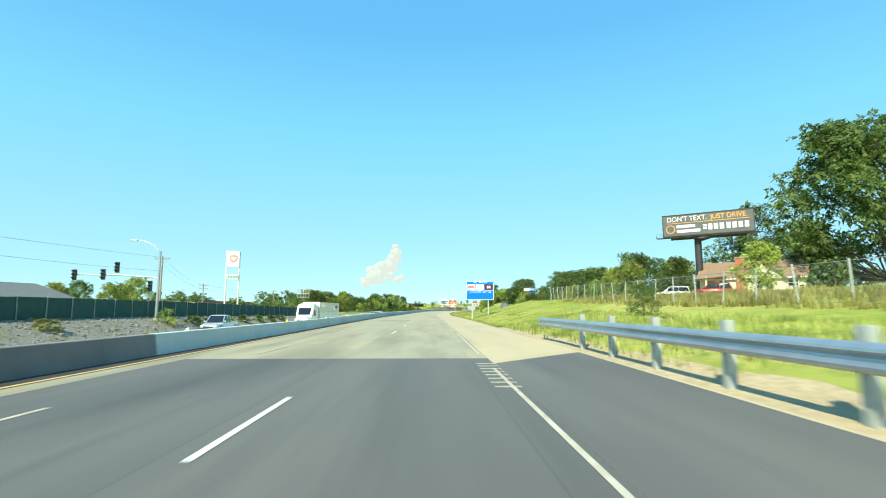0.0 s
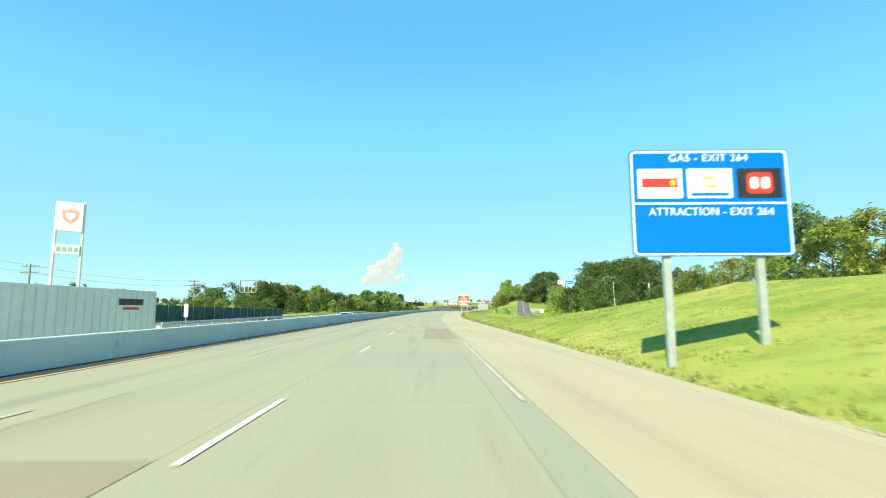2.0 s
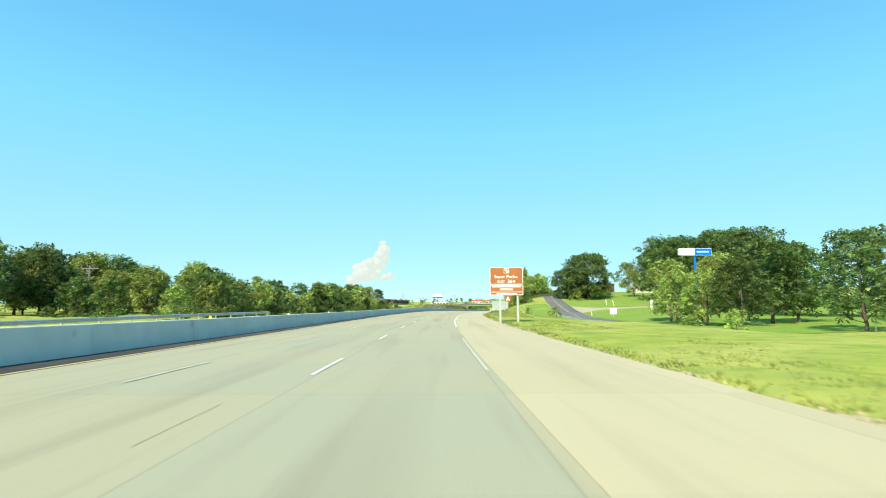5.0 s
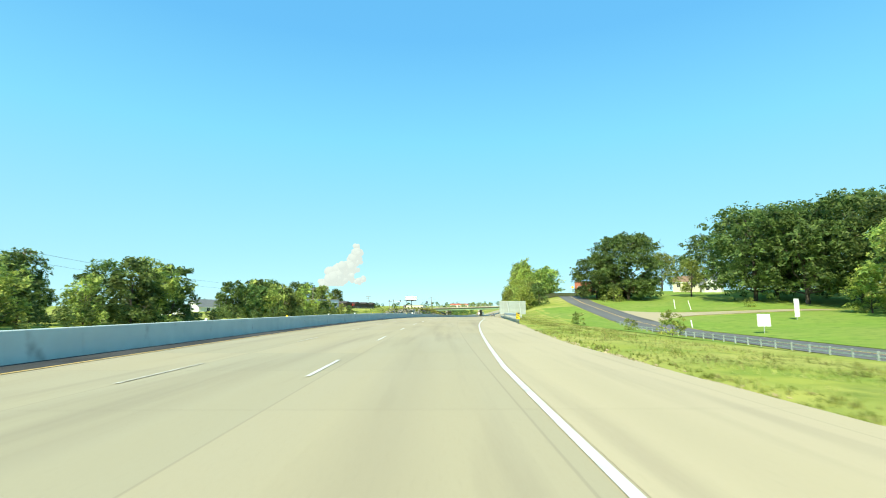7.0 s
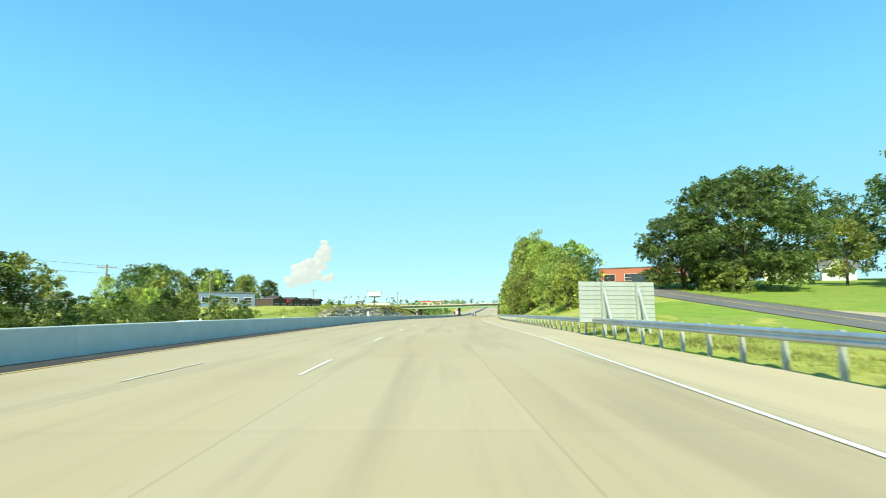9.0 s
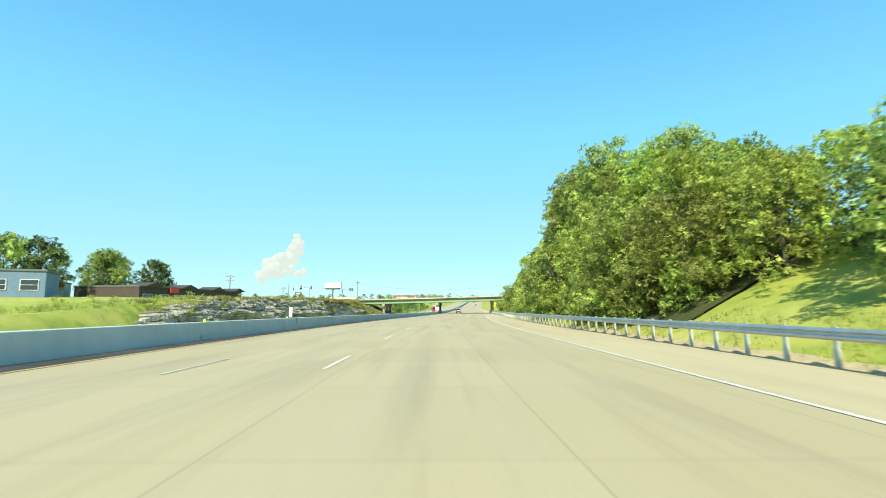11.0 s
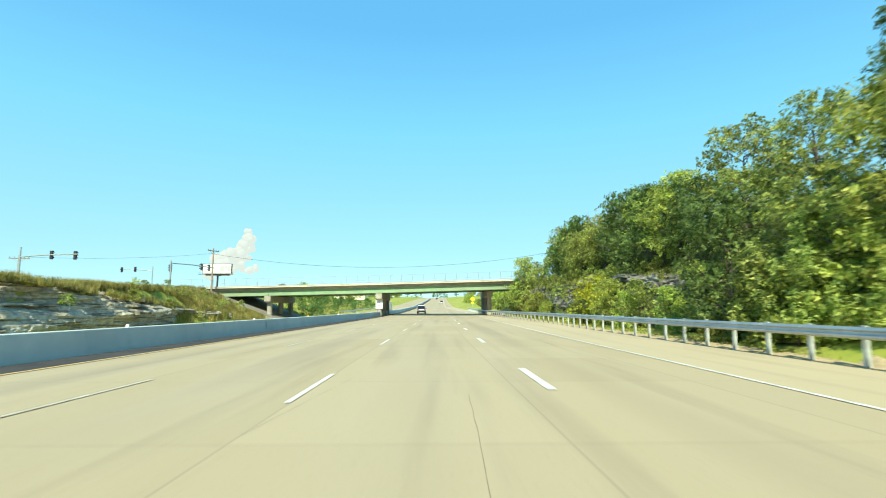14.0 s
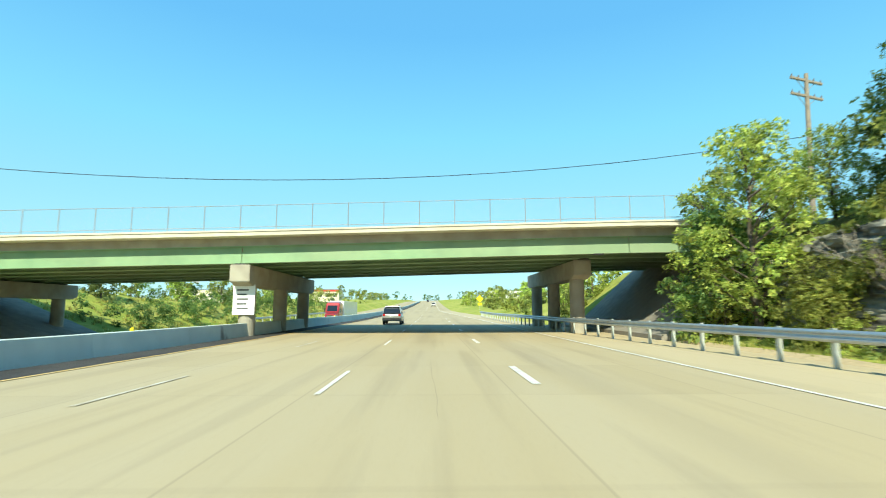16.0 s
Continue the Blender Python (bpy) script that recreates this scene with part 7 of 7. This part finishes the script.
def vehicle(s, u, w, turn, paint, label, kind="suv", name="car", L=4.8, group=""):
    """A car with its nose towards +y: body, glass, lamps, wheels, bumpers, mirrors."""
    root = thing(name, place(s, u, w, turn), label, name, group)
    hw, r = .94, .37 if kind in ("suv", "pickup", "van") else .32
    H = {"suv": 1.78, "car": 1.46, "pickup": 1.86, "van": 2.05}[kind]
    belt_ = {"suv": 1.08, "car": .92, "pickup": 1.12, "van": 1.12}[kind]
    f, b = L / 2, -L / 2
    body = shell(Build(), [(b, .48, belt_ - .12, hw - .1, hw - .12), (b + .12, .36, belt_, hw - .02, hw - .04), (-.2, .33, belt_ + .02, hw, hw - .03), (f - 1.35, .33, belt_, hw, hw - .04), (f - .35, .36, belt_ - .12, hw - .05, hw - .12), (f, .45, belt_ - .32, hw - .2, hw - .25)])
    part("body", body, MAT[paint], root, smooth_shade=True)
    cab = {"suv": (b + .05, b + .35, f - 2.0, f - 1.25), "car": (b + .35, b + 1.1, f - 2.1, f - 1.2), "pickup": (-.75, -.55, f - 2.1, f - 1.4), "van": (b + .05, b + .2, f - 1.5, f - .7)}[kind]
    top = [(cab[0], belt_ - .02, belt_ + .04, hw - .07, hw - .1), (cab[1], belt_ - .02, H - .03, hw - .08, hw - .2), ((cab[1] + cab[2]) / 2, belt_ - .02, H, hw - .08, hw - .19), (cab[2], belt_ - .02, H - .04, hw - .08, hw - .21), (cab[3], belt_ - .02, belt_ + .02, hw - .09, hw - .12)]
    part("greenhouse", shell(Build(), top), MAT["auto_glass"], root, "dark tinted windows")
    rf = shell(Build(), [(cab[1] - .02, H - .1, H + .005, hw - .17, hw - .2), ((cab[1] + cab[2]) / 2, H - .08, H + .03, hw - .17, hw - .18), (cab[2] + .02, H - .1, H, hw - .18, hw - .21)])
    part("roof", rf, MAT[paint], root)
    pil = Build()
    for sg in (-1, 1):
        for y0, y1 in ((cab[0] + .03, cab[1] + .02), ((cab[1] + cab[2]) / 2, (cab[1] + cab[2]) / 2), (cab[3] - .03, cab[2] - .02)):
            pil.rod((sg * (hw - .075), y0, belt_), (sg * (hw - .19), y1, H - .06), .055, .05, 6)
    part("pillars", pil, MAT[paint], root)
    if kind == "pickup":
        part("bed_rail", Build().box(-hw + .06, hw - .06, b + .03, b + .1, belt_ - .1, belt_ + .06).box(-hw + .04, -hw + .12, b + .1, -.8, belt_ - .1, belt_ + .06).box(hw - .12, hw - .04, b + .1, -.8, belt_ - .1, belt_ + .06), MAT[paint], root)
    if kind == "suv":
        for sg in (-1, 1):
            part("roof_rail", Build().tube([(sg * .62, cab[1] + .15, H + .03), (sg * .62, cab[1] + .3, H + .09), (sg * .62, cab[2] - .3, H + .09), (sg * .62, cab[2] - .1, H + .03)], .022, 6), MAT["plastic"], root)
        part("rear_spoiler", Build().box(-.66, .66, b + .18, b + .42, H - .04, H + .035, None, .02), MAT[paint], root)
        part("rear_window", Build().add([(-.66, b + .09, belt_ + .08), (.66, b + .09, belt_ + .08), (.58, b + .30, H - .12), (-.58, b + .30, H - .12)], [(0, 1, 2, 3)]), MAT["auto_glass"], root)
    for sg in (-1, 1):
        part("tail_lamp", Build().box(sg * (hw - .2) - .12, sg * (hw - .2) + .12, b - .02, b + .16, belt_ - .26, belt_ - .02), MAT["lamp_red"], root, bevel=.02)
        part("head_lamp", Build().box(sg * (hw - .32) - .18, sg * (hw - .32) + .18, f - .16, f - .02, belt_ - .42, belt_ - .26), MAT["lamp_clear"], root, bevel=.02)
        part("mirror", Build().box(sg * (hw + .1) - .1, sg * (hw + .1) + .1, f - 1.62, f - 1.48, belt_ + .02, belt_ + .2), MAT[paint], root, bevel=.03)
        for y in (b + .95, f - .95):
            wheel_at(root, sg * (hw - .12), y, r, .23, sg)
            part("wheel_arch", Build().loft([[(sg * (hw + .012), y + rr * math.cos(a * math.pi / 10), r + rr * math.sin(a * math.pi / 10)) for a in range(11)] for rr in (r + .04, r + .12)], close=False), MAT["plastic"], root)
    part("rear_bumper", Build().box(-hw + .06, hw - .06, b - .07, b + .1, .42, .66), MAT["plastic" if kind != "car" else paint], root, bevel=.04)
    part("front_bumper", Build().box(-hw + .12, hw - .12, f - .12, f + .06, .38, .6), MAT["plastic"], root, bevel=.04)
    part("grille", Build().box(-.5, .5, f - .05, f + .015, .62, belt_ - .36), MAT["black"], root)
    lp = part("licence_plate", Build().box(-.16, .16, b - .085, b - .072, .72, .87), MAT["sign_white"], root, "plain plate with a grey bar")
    part("print_bar", Build().box(-.11, .11, b - .09, b - .086, .77, .83), MAT["bill_grey"], lp)
    return root


vehicle(539, -4.3, 0, 0, "grey_car", "grey metallic sport utility vehicle on the motorway", "suv", L=4.8)
vehicle(161.5, -21.2, -1.08, 180, "white_car", "white crossover car on the far carriageway", "car", L=4.5)
vehicle(159, -17.6, -1.08, 180, "white_car", "white delivery van on the far carriageway", "van", L=5.2)
vehicle(181, -20, -1.08, 180, "dark_car", "dark car on the far carriageway", "car", L=4.5)
vehicle(54, -22.5, -1.08, 180, "silver_car", "silver pickup truck on the far carriageway", "pickup", L=5.5)
vehicle(306, -15.8, -1.08, 180, "white_car", "white pickup on the far carriageway", "pickup", L=5.4)
vehicle(262, -19.5, -1.08, 180, "dark_car", "dark saloon car on the far carriageway", "car", L=4.6)
vehicle(720, 0.2, 0, 0, "white_car", "white car far down the motorway", "suv", L=4.7)
vehicle(880, -3.8, 0, 0, "dark_car", "dark car far down the motorway", "suv", L=4.7)
vehicle(72.5, 35.4, terrain(72.5, 35.4), 70, "white_car", "white estate car parked by the bungalow", "suv", L=4.7)
vehicle(62, 35.4, terrain(62, 35.4), 60, "red_car", "dark red car parked by the bungalow", "suv", L=4.5)


def semi_truck(s, u, w, turn, cab_paint, label, box="white_car", mark=True):
    """Nose towards +y, the trailer behind."""
    root = thing("truck", place(s, u, w, turn), label, "truck")
    trl = Build().box(-1.28, 1.28, -22, -6.2, 1.15, 3.95)
    tp = part("trailer", trl, MAT[box], root, "plain white box trailer", bevel=.03)
    for k in range(26):
        y = -21.8 + k * .61
        for sg in (-1, 1):
            part("trailer_seam", Build().box(sg * 1.285 - .004, sg * 1.285 + .004, y, y + .025, 1.25, 3.85), MAT["alu_back"], tp)
    part("trailer_rail", Build().box(-1.3, 1.3, -22.02, -6.18, 1.05, 1.2), MAT["steel"], root)
    part("landing_gear", Build().box(-.9, -.75, -9.2, -9.0, .2, 1.1).box(.75, .9, -9.2, -9.0, .2, 1.1), MAT["dark_steel"], root)
    part("side_skirt", Build().box(-1.25, -1.2, -17.5, -10, .45, 1.05).box(1.2, 1.25, -17.5, -10, .45, 1.05), MAT[box], root)
    if mark:
        for sg in (-1, 1):
            for y0, y1, z0, z1, mt in ((-20.6, -18.3, 3.1, 3.45, "sign_black"), (-20.2, -18.7, 2.85, 2.98, "red"), (-16.0, -10.5, 1.45, 1.58, "sign_black")):
                a, c = (y0, y1)
                part("print_bar", Build().box(sg * 1.29 - .004, sg * 1.29 + .004, a, c, z0, z1), MAT[mt], tp)
    cabp = Build()
    rings = [(-5.6, .9, 3.5, 1.15), (-4.2, .9, 3.75, 1.18), (-2.7, .9, 3.55, 1.18), (-2.1, .9, 2.5, 1.15), (-1.7, .9, 1.95, 1.05), (-.3, .75, 1.7, .9), (0, .7, 1.35, .8)]
    cabp.loft([[(-h, y, z0), (h, y, z0), (h, y, z1 - .25), (h - .2, y, z1), (-h + .2, y, z1), (-h, y, z1 - .25)] for y, z0, z1, h in rings], True, True)
    part("cab", cabp, MAT[cab_paint], root, "streamlined sleeper cab")
    part("windscreen", Build().add([(-.82, -1.77, 2.1), (.82, -1.77, 2.1), (.86, -2.06, 2.5), (-.86, -2.06, 2.5), (.86, -2.39, 3.08), (-.86, -2.39, 3.08)], [(0, 1, 2, 3), (3, 2, 4, 5)]), MAT["auto_glass"], root)
    for sg in (-1, 1):
        part("side_window", Build().box(sg * 1.185 - .006, sg * 1.185 + .006, -3.5, -2.75, 2.0, 2.75), MAT["auto_glass"], root)
        part("mirror", Build().box(sg * 1.42 - .08, sg * 1.42 + .08, -2.5, -2.35, 1.9, 2.6), MAT["plastic"], root, bevel=.02)
        part("head_lamp", Build().box(sg * .8 - .16, sg * .8 + .16, -.25, -.02, 1.0, 1.25), MAT["lamp_clear"], root, bevel=.02)
        part("exhaust_fairing", Build().box(sg * 1.1 - .06, sg * 1.1 + .06, -6.0, -5.62, 1.0, 3.4), MAT["chrome"], root)
        for y in (-1.2, -5.1, -6.5, -19.6, -21.0):
            wheel_at(root, sg * 1.02, y, .5, .32, sg)
    part("chassis", Build().box(-.5, .5, -7.6, -.6, .65, .95), MAT["dark_steel"], root)
    part("bumper", Build().box(-1.1, 1.1, -.12, .12, .45, .8), MAT["chrome" if cab_paint == "white_car" else cab_paint], root, bevel=.05)
    part("grille", Build().box(-.5, .5, -.02, .08, .85, 1.45), MAT["chrome"], root, bevel=.02)
    part("mud_flap", Build().box(-1.2, -.7, -22.1, -22.06, .25, 1.05).box(.7, 1.2, -22.1, -22.06, .25, 1.05), MAT["rubber"], root)
    return root


semi_truck(70, -18.1, -1.45, 180, "white_car", "white articulated lorry with a long box trailer")
semi_truck(572, -17.5, -1.08, 180, "red_car", "red lorry with a pale trailer on the far carriageway", mark=False)


# ---------------- cloud ----------------
def cloud():
    """A heap of cumulus far off, rounded puffs with lumpy skins."""
    rg = np.random.default_rng(6)
    root = Vector((-380, 4300, 165))
    b = Build()
    k_ = .8
    heaps = [(-250, 95, 55), (-190, 130, 75), (-130, 150, 90), (-70, 170, 85), (-110, 230, 80), (-60, 260, 70), (-20, 200, 75), (10, 280, 65), (50, 330, 70), (75, 400, 62), (90, 450, 42), (60, 250, 55), (100, 330, 50), (30, 150, 55), (95, 120, 40), (150, 140, 35)]
    for x, z, r in ((x * k_, z * k_, r * k_) for x, z, r in heaps):
        for _ in range(7):
            c = Vector((x + rg.normal() * r * .34, rg.normal() * 50, z + rg.normal() * r * .32)) + root
            q = r * rg.uniform(.42, .66)
            rings = []
            for i in range(1, 8):
                th = math.pi * i / 8
                rings.append([])
                for k in range(11):
                    ph = 2 * math.pi * k / 11
                    d = Vector((math.sin(th) * math.cos(ph), math.sin(th) * math.sin(ph), math.cos(th)))
                    rings[-1].append(c + d * q * (1 + .16 * noise.noise(d * 2.2 + c * .01)))
            b.loft(rings, True, True)
    return solid("cloud", b, MAT["cloud"], I4, "small white cumulus cloud low over the horizon", "cloud", kind="structure", smooth_shade=True)


cloud()
